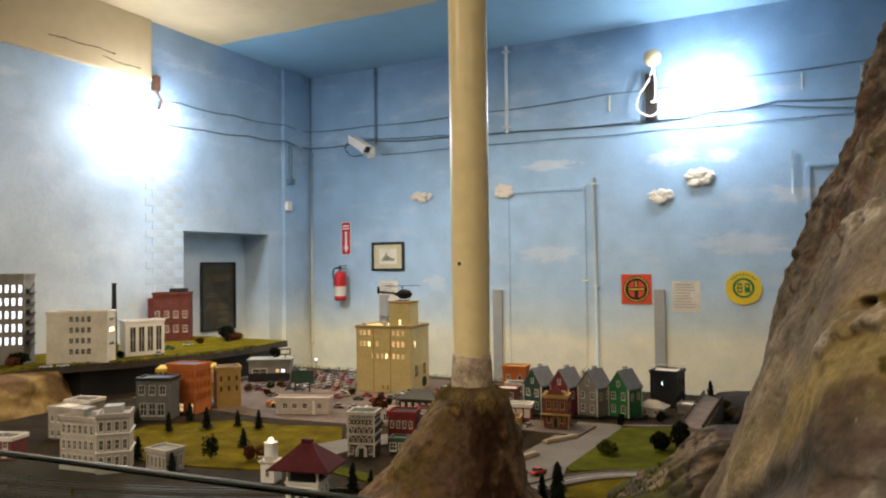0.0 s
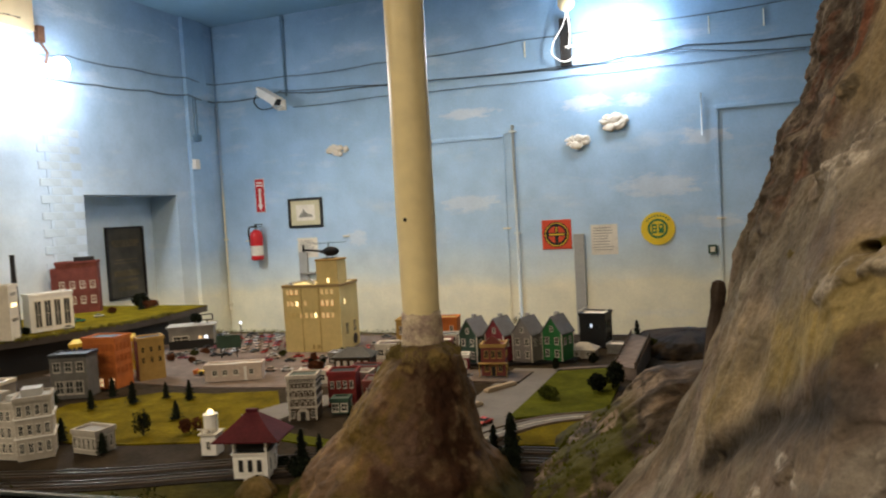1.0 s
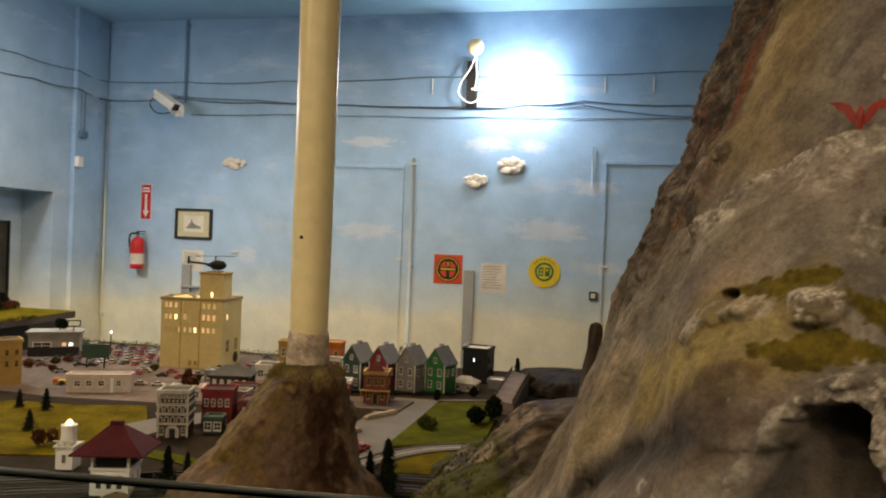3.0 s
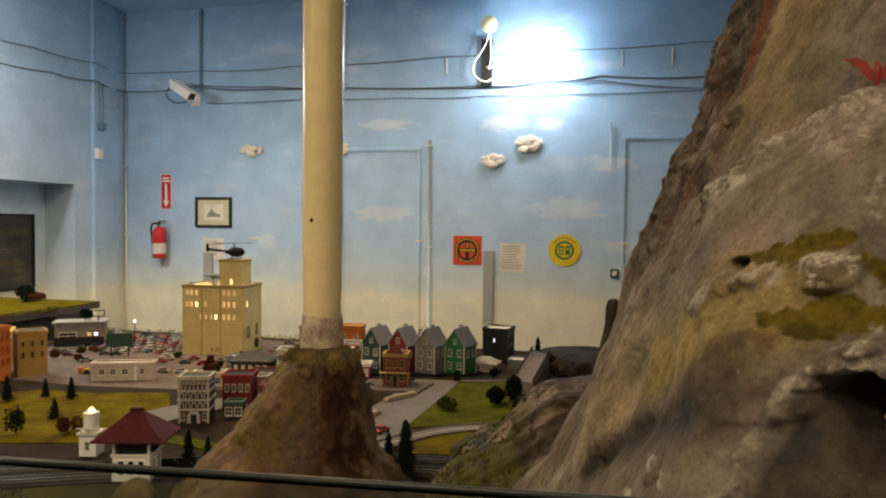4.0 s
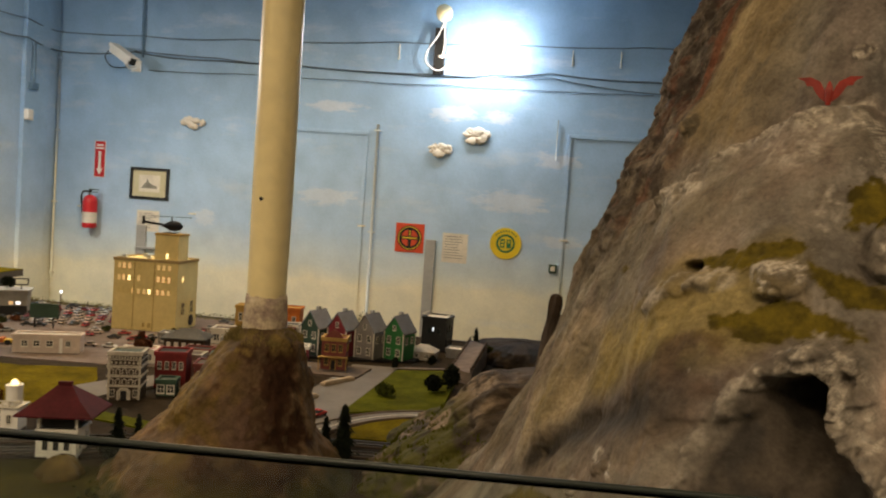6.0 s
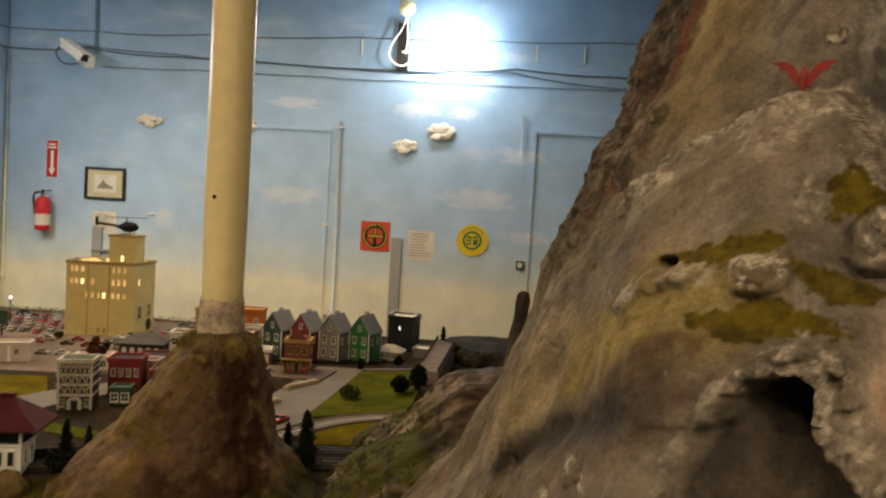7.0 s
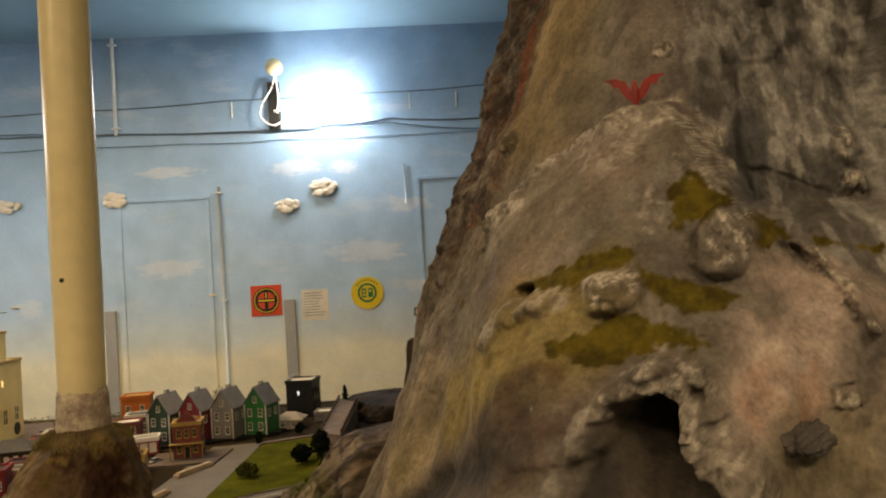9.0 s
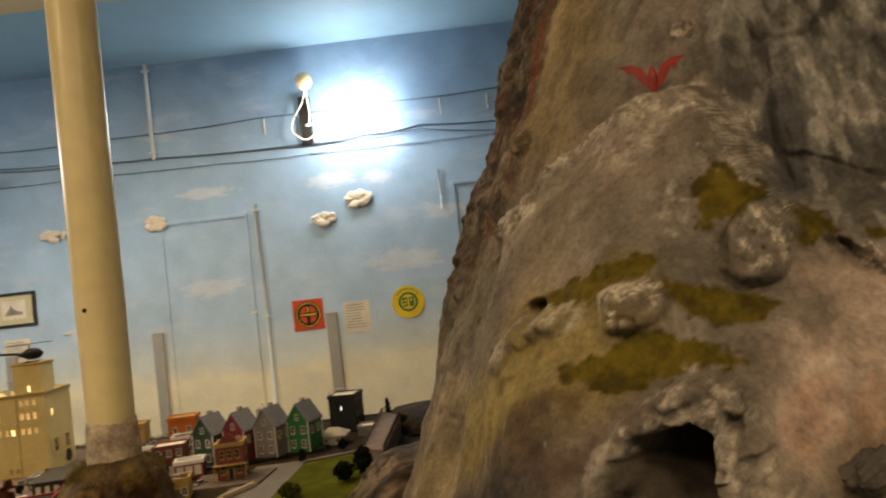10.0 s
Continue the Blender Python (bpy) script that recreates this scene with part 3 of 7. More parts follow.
def mountain_colour(th, z, P):
    n1, n2, n3, n4 = fbm(P, 3.2, 4, 51), fbm(P, 9, 4, 57), fbm(P, 32, 4, 61), fbm(P, 85, 3, 63)
    fall = P * np.array([1.0, 1.0, 0.34])
    # brush strokes fall steeply on the crags and slant down the open flank
    lean = np.stack([(th * ARC + z) * 0.22, (z - 0.9 * th * ARC) * 0.75, 0 * z], 1)
    open_side = smooth(233, 227, th) * smooth(200, 206, th)
    s1 = fbm(fall, 12, 4, 67) * (1 - open_side) + fbm(lean, 12, 4, 68) * open_side
    s2 = fbm(fall, 34, 4, 69) * (1 - open_side) + fbm(lean, 30, 3, 70) * open_side
    d1, d2 = fbm(lean, 26, 4, 74), fbm(lean, 60, 3, 76)

    def lay(col, w, rgb):
        return col * (1 - w[:, None]) + np.array(rgb) * w[:, None]

    col = np.tile(np.array([0.158, 0.132, 0.102]), (len(P), 1))
    col = lay(col, 0.8 * smooth(-0.1, 0.5, n1), (0.185, 0.163, 0.132))
    col = lay(col, 0.6 * smooth(0.05, 0.5, s1), (0.235, 0.205, 0.165))
    col = lay(col, 0.55 * smooth(0.05, 0.6, -s1), (0.098, 0.078, 0.058))
    col = lay(col, 0.18 * smooth(0.1, 0.6, s2 + 0.5 * n3), (0.250, 0.222, 0.185))
    col = lay(col, 0.18 * smooth(0.1, 0.6, -s2 + 0.5 * n3), (0.078, 0.060, 0.044))
    col = lay(col, 0.5 * smooth(0.05, 0.5, fbm(P, 6.5, 4, 75)), (0.172, 0.128, 0.104))
    # pale beige drybrush over the buttress
    brow = smooth(209, 222, th) * smooth(238, 235, th) * smooth(1.76, 1.84, z) * smooth(0.02, -0.01, z - crest(th))
    col = lay(col, 0.75 * brow * smooth(-0.6, 0.3, s1 + 0.4 * n3), (0.195, 0.166, 0.131))
    col = lay(col, 0.45 * brow * smooth(0.0, 0.5, s2 + 0.4 * n4), (0.270, 0.235, 0.192))
    col = lay(col, 0.50 * brow * smooth(0.1, 0.5, n2), (0.150, 0.112, 0.085))
    # olive-ochre wash falling across the lower flank, mauve shade above it
    wash = away(th, z, [(229.5, 1.735), (226, 1.706), (223.8, 1.675), (217, 1.625), (205, 1.53), (198, 1.46)], False)
    col = lay(col, 0.9 * smooth(0.085, 0.03, wash + 0.02 * n2 + 0.008 * s2), (0.205, 0.157, 0.062))
    col = lay(col, 0.75 * smooth(0.045, 0.01, wash + 0.02 * n2 + 0.008 * n3), (0.272, 0.210, 0.082))
    col = lay(col, 0.55 * blob(th, z, 212, 1.665, 7, 0.05) * smooth(-0.5, 0.3, n2), (0.150, 0.118, 0.105))
    col = lay(col, 0.6 * blob(th, z, 219.5, 1.715, 5, 0.035) * smooth(-0.4, 0.3, s2 + 0.4 * n2), (0.205, 0.172, 0.150))
    # ochre slab above the rim
    col = lay(col, 0.9 * smooth(203.5, 206, th + 0.8 * n3) * smooth(224, 214, th) * smooth(1.93, 2.0, z) * smooth(-1.2, 0.0, n1 + 0.4 * s2), (0.188, 0.142, 0.080))
    col = lay(col, 0.60 * smooth(205.5, 207.5, th) * smooth(214, 210, th) * smooth(1.97, 2.05, z) * smooth(-0.4, 0.3, s2), (0.280, 0.224, 0.134))
    col = lay(col, 0.65 * blob(th, z, 221, 2.09, 7, 0.14) * smooth(-0.3, 0.4, s2 + 0.5 * n3), (0.120, 0.102, 0.078))
    col = lay(col, 0.8 * blob(th, z, 203, 1.50, 11, 0.17) * smooth(-0.9, 0.2, n1 + 0.4 * s1), (0.250, 0.200, 0.138))
    # red-brown earth beside the cave
    col = lay(col, 0.75 * blob(th, z, 228.8, 1.655, 3.4, 0.040) * smooth(-0.7, 0.1, n2 + 0.5 * n3), (0.092, 0.056, 0.036))
    col = lay(col, 0.55 * blob(th, z, 226.0, 1.60, 4.5, 0.05) * smooth(-0.5, 0.2, n2), (0.125, 0.086, 0.058))
    col = lay(col, 0.6 * blob(th, z, 224.8, 1.545, 4.0, 0.035) * smooth(-0.5, 0.2, n2 + 0.4 * n3), (0.225, 0.172, 0.126))
    # dark crags along the outline, streaked with rust
    far = smooth(207.0, 203.0, th + 1.2 * s1) * smooth(1.72, 1.88, z)
    col = lay(col, 0.92 * far * smooth(-1.0, -0.2, s2 + 0.4 * n3), (0.056, 0.043, 0.035))
    col = lay(col, 0.55 * far * smooth(0.16, 0.5, s2 + 0.4 * n3), (0.135, 0.062, 0.040))
    col = lay(col, 0.45 * far * smooth(0.25, 0.6, n4 + 0.4 * n3), (0.200, 0.165, 0.120))
    col = lay(col, 0.7 * blob(th, z, 206.0, 2.008, 2.0, 0.030) * smooth(0.0, 0.3, n3 + 0.5 * n4), (0.040, 0.036, 0.030))
    col = lay(col, 0.8 * blob(th, z, 204.0, 2.17, 1.0, 0.22) * smooth(-0.4, 0.2, s2), (0.150, 0.058, 0.034))
    # pale dust and a rust stain on the other flank
    dust = smooth(237.8, 240.4, th) * smooth(1.825, 1.765, z) * smooth(1.58, 1.66, z)
    col = lay(col, 0.9 * dust * smooth(-0.9, 0.0, n2), (0.345, 0.262, 0.205))
    col = lay(col, 0.40 * dust * smooth(0.1, 0.5, s2), (0.43, 0.34, 0.275))
    col = lay(col, 0.7 * smooth(240, 242, th) * smooth(1.67, 1.60, z), (0.215, 0.170, 0.102))
    col = lay(col, 0.42 * blob(th, z, 241.8, 1.655, 2.8, 0.042) * smooth(-0.5, 0.3, n2 + n3), (0.235, 0.110, 0.060))
    col = lay(col, 0.5 * blob(th, z, 248, 1.66, 3.0, 0.10) * smooth(-0.3, 0.3, s2), (0.105, 0.092, 0.074))
    # the gully's shade, put in as black-brown colour
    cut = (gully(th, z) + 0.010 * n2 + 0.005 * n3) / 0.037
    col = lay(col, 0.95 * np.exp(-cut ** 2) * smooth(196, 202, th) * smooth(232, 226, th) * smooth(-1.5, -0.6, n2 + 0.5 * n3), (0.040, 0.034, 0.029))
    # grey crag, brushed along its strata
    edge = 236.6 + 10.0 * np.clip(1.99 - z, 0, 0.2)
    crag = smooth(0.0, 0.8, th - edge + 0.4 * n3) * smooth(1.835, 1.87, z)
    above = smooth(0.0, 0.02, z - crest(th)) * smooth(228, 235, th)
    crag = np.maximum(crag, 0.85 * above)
    slant = np.stack([(th * ARC + 0.45 * z) * 1.0, (z - 0.5 * th * ARC) * 0.45, 0 * z], 1)
    g1, g2 = fbm(slant, 16, 4, 117), fbm(slant, 48, 4, 119)
    grey = np.tile(np.array([0.135, 0.126, 0.112]), (len(P), 1))
    grey = lay(grey, 0.65 * smooth(0.0, 0.45, g1 + 0.3 * n3), (0.235, 0.218, 0.190))
    grey = lay(grey, 0.75 * smooth(0.05, 0.45, -g1 + 0.3 * n3), (0.066, 0.058, 0.050))
    grey = lay(grey, 0.50 * smooth(0.15, 0.5, g2), (0.360, 0.335, 0.295))
    grey = lay(grey, 0.45 * smooth(0.15, 0.5, -g2), (0.045, 0.040, 0.035))
    col = col * (1 - crag[:, None]) + grey * crag[:, None]
    col = lay(col, 0.55 * crag * smooth(2.03, 2.10, z) * smooth(0.0, 0.4, g1 + g2), (0.300, 0.280, 0.245))
    # darker in the cleft and farther along; pale ledge with a dark line below
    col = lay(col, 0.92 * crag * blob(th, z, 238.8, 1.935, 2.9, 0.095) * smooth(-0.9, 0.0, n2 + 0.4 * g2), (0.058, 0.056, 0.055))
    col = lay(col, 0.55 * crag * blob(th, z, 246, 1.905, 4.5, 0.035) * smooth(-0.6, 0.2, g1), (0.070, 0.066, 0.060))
    col = lay(col, 0.7 * blob(th, z, 242.6, 2.190, 3.2, 0.012) * smooth(-0.5, 0.2, n3), (0.260, 0.235, 0.195))
    col = lay(col, 0.75 * blob(th, z, 243.2, 2.166, 2.6, 0.012) * smooth(-0.5, 0.2, n3), (0.035, 0.030, 0.026))
    # brush strokes and blotches over it all, a little lighter higher up
    m1, m2 = fbm(P, 14, 4, 77), fbm(fall, 24, 4, 79) * (1 - open_side) + fbm(lean, 18, 3, 80) * open_side
    col = col * np.array([1.02, 1.07, 1.15]) * (1 + (0.30 - 0.12 * crag) * np.clip(m1, -0.7, 0.7) + 0.20 * np.clip(m2, -0.7, 0.7) + 0.12 * np.clip(d1, -0.7, 0.7) + 0.09 * np.clip(d2 + n4, -0.8, 0.8) + 0.06 * smooth(1.80, 1.95, z))[:, None]
    flank = smooth(231, 222, th) * smooth(1.98, 1.86, z) + smooth(200, 206, th) * smooth(226, 218, th) * smooth(1.90, 1.98, z)
    col = col * (1 + np.clip(flank, 0, 1)[:, None] * np.array([0.03, 0.0, -0.11]))
    # dry-brushed white along the rim of the buttress and on stones
    c = crest(th)
    rim = np.exp(-((z - c + 0.014) / 0.018) ** 2) * smooth(203, 212, th) * smooth(240, 236, th)
    for k, t0, z0, dt, dz in ((0.85, 231, 1.992, 4.0, 0.028), (0.85, 235.4, 1.945, 1.2, 0.045), (0.65, 236.8, 1.905, 0.9, 0.03), (0.6, 214, 1.895, 7, 0.045), (0.35, 233.6, 1.845, 0.9, 0.05), (0.35, 229, 1.96, 5, 0.05), (0.8, 222.6, 1.500, 2.6, 0.013), (0.8, 217.5, 1.428, 2.4, 0.012), (0.8, 229.0, 1.652, 1.0, 0.006)):
        rim = np.maximum(rim, k * blob(th, z, t0, z0, dt, dz))
    for t0, z0, dt, dz in ((232.0, 1.770, 1.9, 0.021), (238.9, 1.818, 1.5, 0.038), (249.9, 1.940, 1.2, 0.028), (250.3, 1.888, 1.6, 0.014), (245.6, 1.644, 0.9, 0.014), (230.0, 2.107, 1.6, 0.014)):
        rim = np.maximum(rim, blob(th, z, t0, z0, dt, dz))
    ridge, rib = away(th, z, RIDGE, False), away(th, z, RIB, False)
    rim = np.maximum(rim, 0.45 * smooth(0.016, 0.004, ridge - 0.004))
    rim = np.maximum(rim, 0.95 * smooth(0.009, 0.003, rib) * smooth(243.8, 245.0, th))
    cave = away(th, z, CAVE)
    lip = cave_lip(th, z, np.stack([0.9 * np.cos(np.radians(th)), 0.9 * np.sin(np.radians(th)), z], 1))
    rim = np.maximum(rim, lip * np.interp(th, [231.2, 233.6], [0.22, 0.66]))
    rim = rim * smooth(-0.38, 0.22, n3 + 0.8 * n4 + 0.3 * n2)
    stone_tone = smooth(229, 235, th)
    col = lay(col, (0.95 - 0.20 * stone_tone) * rim, (0.43, 0.395, 0.340))
    col = lay(col, 0.6 * rim * smooth(0.18, 0.6, n4 + 0.5 * n3), (0.64, 0.60, 0.53))
    col = lay(col, 0.8 * rim * smooth(0.06, 0.4, -n4 - 0.4 * n3), (0.12, 0.100, 0.078))
    pits = smooth(0.93, 0.99, 1 - np.abs(noise3(P, 48, 97))) * smooth(-0.3, 0.3, n3)
    col = lay(col, 0.75 * pits * rim, (0.065, 0.054, 0.043))
    # shade under the stones and below the rib, laid on as dark colour
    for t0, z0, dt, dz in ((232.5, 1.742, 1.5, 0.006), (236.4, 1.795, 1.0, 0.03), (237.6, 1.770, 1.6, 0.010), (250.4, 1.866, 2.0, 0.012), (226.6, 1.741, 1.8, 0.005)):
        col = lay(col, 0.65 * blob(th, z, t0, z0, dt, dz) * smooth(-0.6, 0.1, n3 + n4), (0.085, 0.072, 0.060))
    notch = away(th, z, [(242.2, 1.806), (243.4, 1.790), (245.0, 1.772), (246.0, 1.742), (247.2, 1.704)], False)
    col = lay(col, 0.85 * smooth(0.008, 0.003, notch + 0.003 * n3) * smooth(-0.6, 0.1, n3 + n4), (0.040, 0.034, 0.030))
    # moss flock on the ledges
    moss = np.zeros(len(P))
    for outline in MOSS:
        moss = np.maximum(moss, smooth(0.0022, -0.0022, away(th, z, outline) + 0.0055 * n3 + 0.004 * n4 + 0.002 * n2))
    for t0, z0, dt, dz in ((232.0, 1.766, 2.0, 0.025), (238.6, 1.812, 1.9, 0.040)):
        moss *= 1 - blob(th + 0.4 * n3, z + 0.004 * n4, t0, z0, dt, dz)
    green = np.array([0.092, 0.070, 0.005]) * (1 + 0.40 * np.clip(n3 + n4, -1, 1))[:, None]
    col = col * (1 - moss[:, None]) + green * moss[:, None]
    col = lay(col, 0.5 * blob(th, z, 230.5, 1.690, 2.6, 0.014) * smooth(-0.3, 0.3, n3), (0.088, 0.062, 0.012))
    # bare grey plaster inside the cave, darkened in colour for the hollow's shade
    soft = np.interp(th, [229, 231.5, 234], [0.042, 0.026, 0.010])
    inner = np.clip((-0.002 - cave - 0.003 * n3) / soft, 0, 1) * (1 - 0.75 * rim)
    shaded_grime = lay(np.tile(np.array([0.036, 0.032, 0.028]), (len(P), 1)), 0.7 * smooth(-0.2, 0.4, n2 + 0.4 * n3), (0.075, 0.062, 0.048))
    col = col * (1 - inner[:, None]) + shaded_grime * inner[:, None]
    # painted dark seams
    seam = 0.3 * smooth(0.90, 0.99, 1 - np.abs(noise3(P * np.array([1, 1, 0.4]), 13, 71))) * smooth(0.2, 0.6, n1)
    seam = np.maximum(seam, 0.55 * smooth(0.90, 0.99, 1 - np.abs(noise3(fall, 30, 73))) * smooth(0.1, 0.5, n2))
    col = lay(col, 0.65 * (1 - 0.8 * open_side) * seam * (1 - moss) * (1 - rim), (0.045, 0.035, 0.027))
    return col, np.maximum(rim, 0.5 * far)


mtn_thetas = np.concatenate([np.arange(-96, 165, 3.0), np.arange(165, 200, 0.25), np.arange(200, 252, 0.12), np.arange(252, 264, 1.0)])
mtn_heights = np.concatenate([np.arange(0.95, 1.15, 0.02), np.arange(1.15, 1.35, 0.006), np.arange(1.35, 2.42, 0.0026), np.arange(2.42, 3.01, 0.02)])
mountain = thing("plaster_mountain", "tall hand-painted plaster mountain with mossy ledges and a cave", "mountain")
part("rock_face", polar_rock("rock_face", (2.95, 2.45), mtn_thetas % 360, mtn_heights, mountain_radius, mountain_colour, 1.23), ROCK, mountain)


# ---- lower hill beyond it ----
def hill_slant(q):
    """Coordinates drawn out along the hill's slanting ridges."""
    return np.stack([0.18 * (q[:, 0] + q[:, 2]), q[:, 1] * 0.5, 0.95 * (q[:, 2] - 0.85 * q[:, 0])], 1)


def hill_radius(th, z, u):
    R = np.interp(z, [0.95, 1.05, 1.15, 1.27, 1.34, 1.37, 1.385], [0.63, 0.54, 0.43, 0.315, 0.225, 0.15, 0.003])
    q = np.stack([u[:, 0] * R, u[:, 1] * R, z], 1)
    slant = hill_slant(q)
    return R * (1 + 0.09 * fbm(q, 4, 3, 81)) + 0.034 * (1 - 1.4 * np.abs(noise3(slant, 9, 83))) + 0.016 * (1 - np.abs(noise3(slant, 24, 85))) - 0.040 + 0.008 * fbm(q, 30, 3, 87) + 0.003 * fbm(q, 80, 2, 89), -0.15 * np.maximum(z - 0.97, 0) * smooth(-0.01, 0.13, (2.17 + q[:, 0] - 1.88) + 0.10 * (3.12 + q[:, 1] - 3.10))


def hill_colour(th, z, P):
    n1, n2 = fbm(P, 6, 4, 91), fbm(P, 26, 4, 93)
    streak = hill_slant(P - np.array([2.17, 3.12, 0.0]))
    r1, r2 = fbm(streak, 14, 4, 96), fbm(streak, 40, 3, 98)
    col = np.tile(np.array([0.088, 0.070, 0.050]), (len(P), 1))
    w = (0.85 * smooth(-0.1, 0.4, r1 + 0.3 * n1))[:, None]
    col = col * (1 - w) + w * np.array([0.215, 0.165, 0.118])
    w = (0.6 * smooth(0.1, 0.5, r2 + 0.3 * n2))[:, None]
    col = col * (1 - w) + w * np.array([0.275, 0.218, 0.155])
    w = (0.6 * smooth(0.1, 0.5, -r1 - 0.3 * r2))[:, None]
    col = col * (1 - w) + w * np.array([0.030, 0.024, 0.018])
    g = (smooth(-0.3, 0.2, n1 + 0.5 * n2) * smooth(1.27, 1.15, z))[:, None]
    col = col * (1 - g) + g * np.array([0.062, 0.062, 0.008])
    s = (0.8 * smooth(0.75, 0.95, 1 - np.abs(noise3(P * np.array([1, 1, 0.6]), 17, 95))))[:, None]
    d = (0.85 * smooth(1.29, 1.35, z) * smooth(-0.3, 0.4, n1))[:, None]
    col = col * (1 - d) + d * np.array([0.026, 0.020, 0.013])
    b = (0.75 * smooth(1.86, 1.98, P[:, 0] + 0.05 * n1) * smooth(-0.5, 0.2, n2))[:, None]
    col = col * (1 - b) + b * np.array([0.060, 0.040, 0.026])
    return col * (1 - s) + s * np.array([0.03, 0.024, 0.018])


foothill = thing("foothill", "lower dark brown plaster hill with grassy foot", "hill")
part("rock_face", polar_rock("hill_face", (2.17, 3.12), np.arange(0, 360, 0.8), np.arange(0.95, 1.386, 0.004), hill_radius, hill_colour), ROCK, foothill)


tufts = Mesh()
grass_rng = random.Random(17)
for i in range(420):
    a, zz = radians(grass_rng.uniform(170, 285)), GZ + 0.20 * grass_rng.random() ** 1.6
    rr, sink = (float(v[0]) for v in hill_radius(np.array([math.degrees(a)]), np.array([zz]), np.array([[math.cos(a), math.sin(a), zz]])))
    zz += sink
    for j in range(5):
        b = (2.17 + rr * math.cos(a) + grass_rng.uniform(-0.012, 0.012), 3.12 + rr * math.sin(a) + grass_rng.uniform(-0.012, 0.012), zz - 0.004)
        lean = grass_rng.uniform(-0.008, 0.008)
        tufts.face((b[0] - 0.0018, b[1], b[2]), (b[0] + 0.0018, b[1], b[2]), (b[0] + lean, b[1] + lean * 0.5, b[2] + grass_rng.uniform(0.008, 0.018)))
part("grass", tufts, LAWN2, foothill, "short green flock on its foot")


# ---- the column and the mound round its foot ----
COLX, COLY = 1.227, 2.857
column = thing("steel_column", "cream-painted round steel column rising to the ceiling", "column", m=pose(COLX, COLY, 0), kind="structure")
part("shaft", Mesh().lathe([(0.0585, GZ), (0.0590, 1.55), (0.0620, 1.8), (0.0628, 2.5), (0.0628, TOP - 0.06)], 40), POST_PAINT, column, smooth=True)
part("collar", Mesh().lathe([(0.075, TOP - 0.06), (0.075, TOP - 0.03), (0.12, TOP - 0.028), (0.12, TOP - 0.002)], 32), POST_PAINT, column)


def mottled(name, tones, scale, rough=0.9):
    """Patchy plaster in several tones."""
    m = Nodes(name)
    co = m.coord()
    col = m.ramp(m.noise(co, scale, 5, 0.62), [(0.30 + 0.40 * i / (len(tones) - 1), t) for i, t in enumerate(tones)])
    fine = m.noise(co, scale * 6, 4)
    col = m.mix(1.0, col, m.ramp(fine, [(0.3, (0.72, 0.70, 0.68)), (0.65, (1.05, 1.04, 1.02))]), "MULTIPLY")
    m.link(col, m.bsdf.inputs["Base Color"])
    m.bsdf.inputs["Roughness"].default_value = rough
    m.bump(fine, 0.7, 0.003)
    return m.mat


PLASTER = mottled("chalky_plaster", ((0.20, 0.145, 0.125), (0.36, 0.28, 0.23), (0.56, 0.47, 0.33), (0.66, 0.57, 0.42)), 22)
sleeve = Mesh().lathe([(0.073, 1.36), (0.069, 1.42), (0.0650, 1.47), (0.0628, 1.50), (0.0604, 1.525)], 64, wob=0.05)
sleeve.v = [(x, y, z + (0.030 * noise.noise((x * 38, y * 38, 3.1)) + 0.012 * noise.noise((x * 110, y * 110, 7.7)) if z > 1.48 else 0)) for x, y, z in sleeve.v]
part("plaster_sleeve", sleeve, PLASTER, column, "grey-white plaster smeared round the foot", smooth=True)
part("screw_hole", Mesh().lathe([(0.006, 0), (0.006, 0.003)], 10, m=pose(-0.0105, -0.0598, 1.821, 90, 0, -10)), BLACK, column)


def mound_radius(th, z, u):
    steps = [0.95, 1.046, 1.12, 1.23, 1.31, 1.36, 1.39, 1.41, 1.43]
    wide = np.interp(z, steps, [0.50, 0.385, 0.312, 0.230, 0.163, 0.131, 0.115, 0.096, 0.06])
    slim = np.interp(z, steps, [0.30, 0.230, 0.176, 0.156, 0.140, 0.128, 0.114, 0.094, 0.06])
    w = 0.5 + 0.5 * np.cos(np.radians(th - 205))
    R = slim + (wide - slim) * w
    q = np.stack([u[:, 0] * R, u[:, 1] * R, z], 1)
    R = R * (1 + 0.05 * fbm(q, 6, 3, 101)) + 0.012 * fbm(q, 12, 4, 103) + 0.0045 * (0.6 - np.abs(noise3(q, 35, 105)))
    return R + 0.0008 * fbm(q, 90, 3, 107) + 0.006 * smooth(1.36, 1.40, z) * fbm(q, 60, 2, 109), np.zeros_like(z)


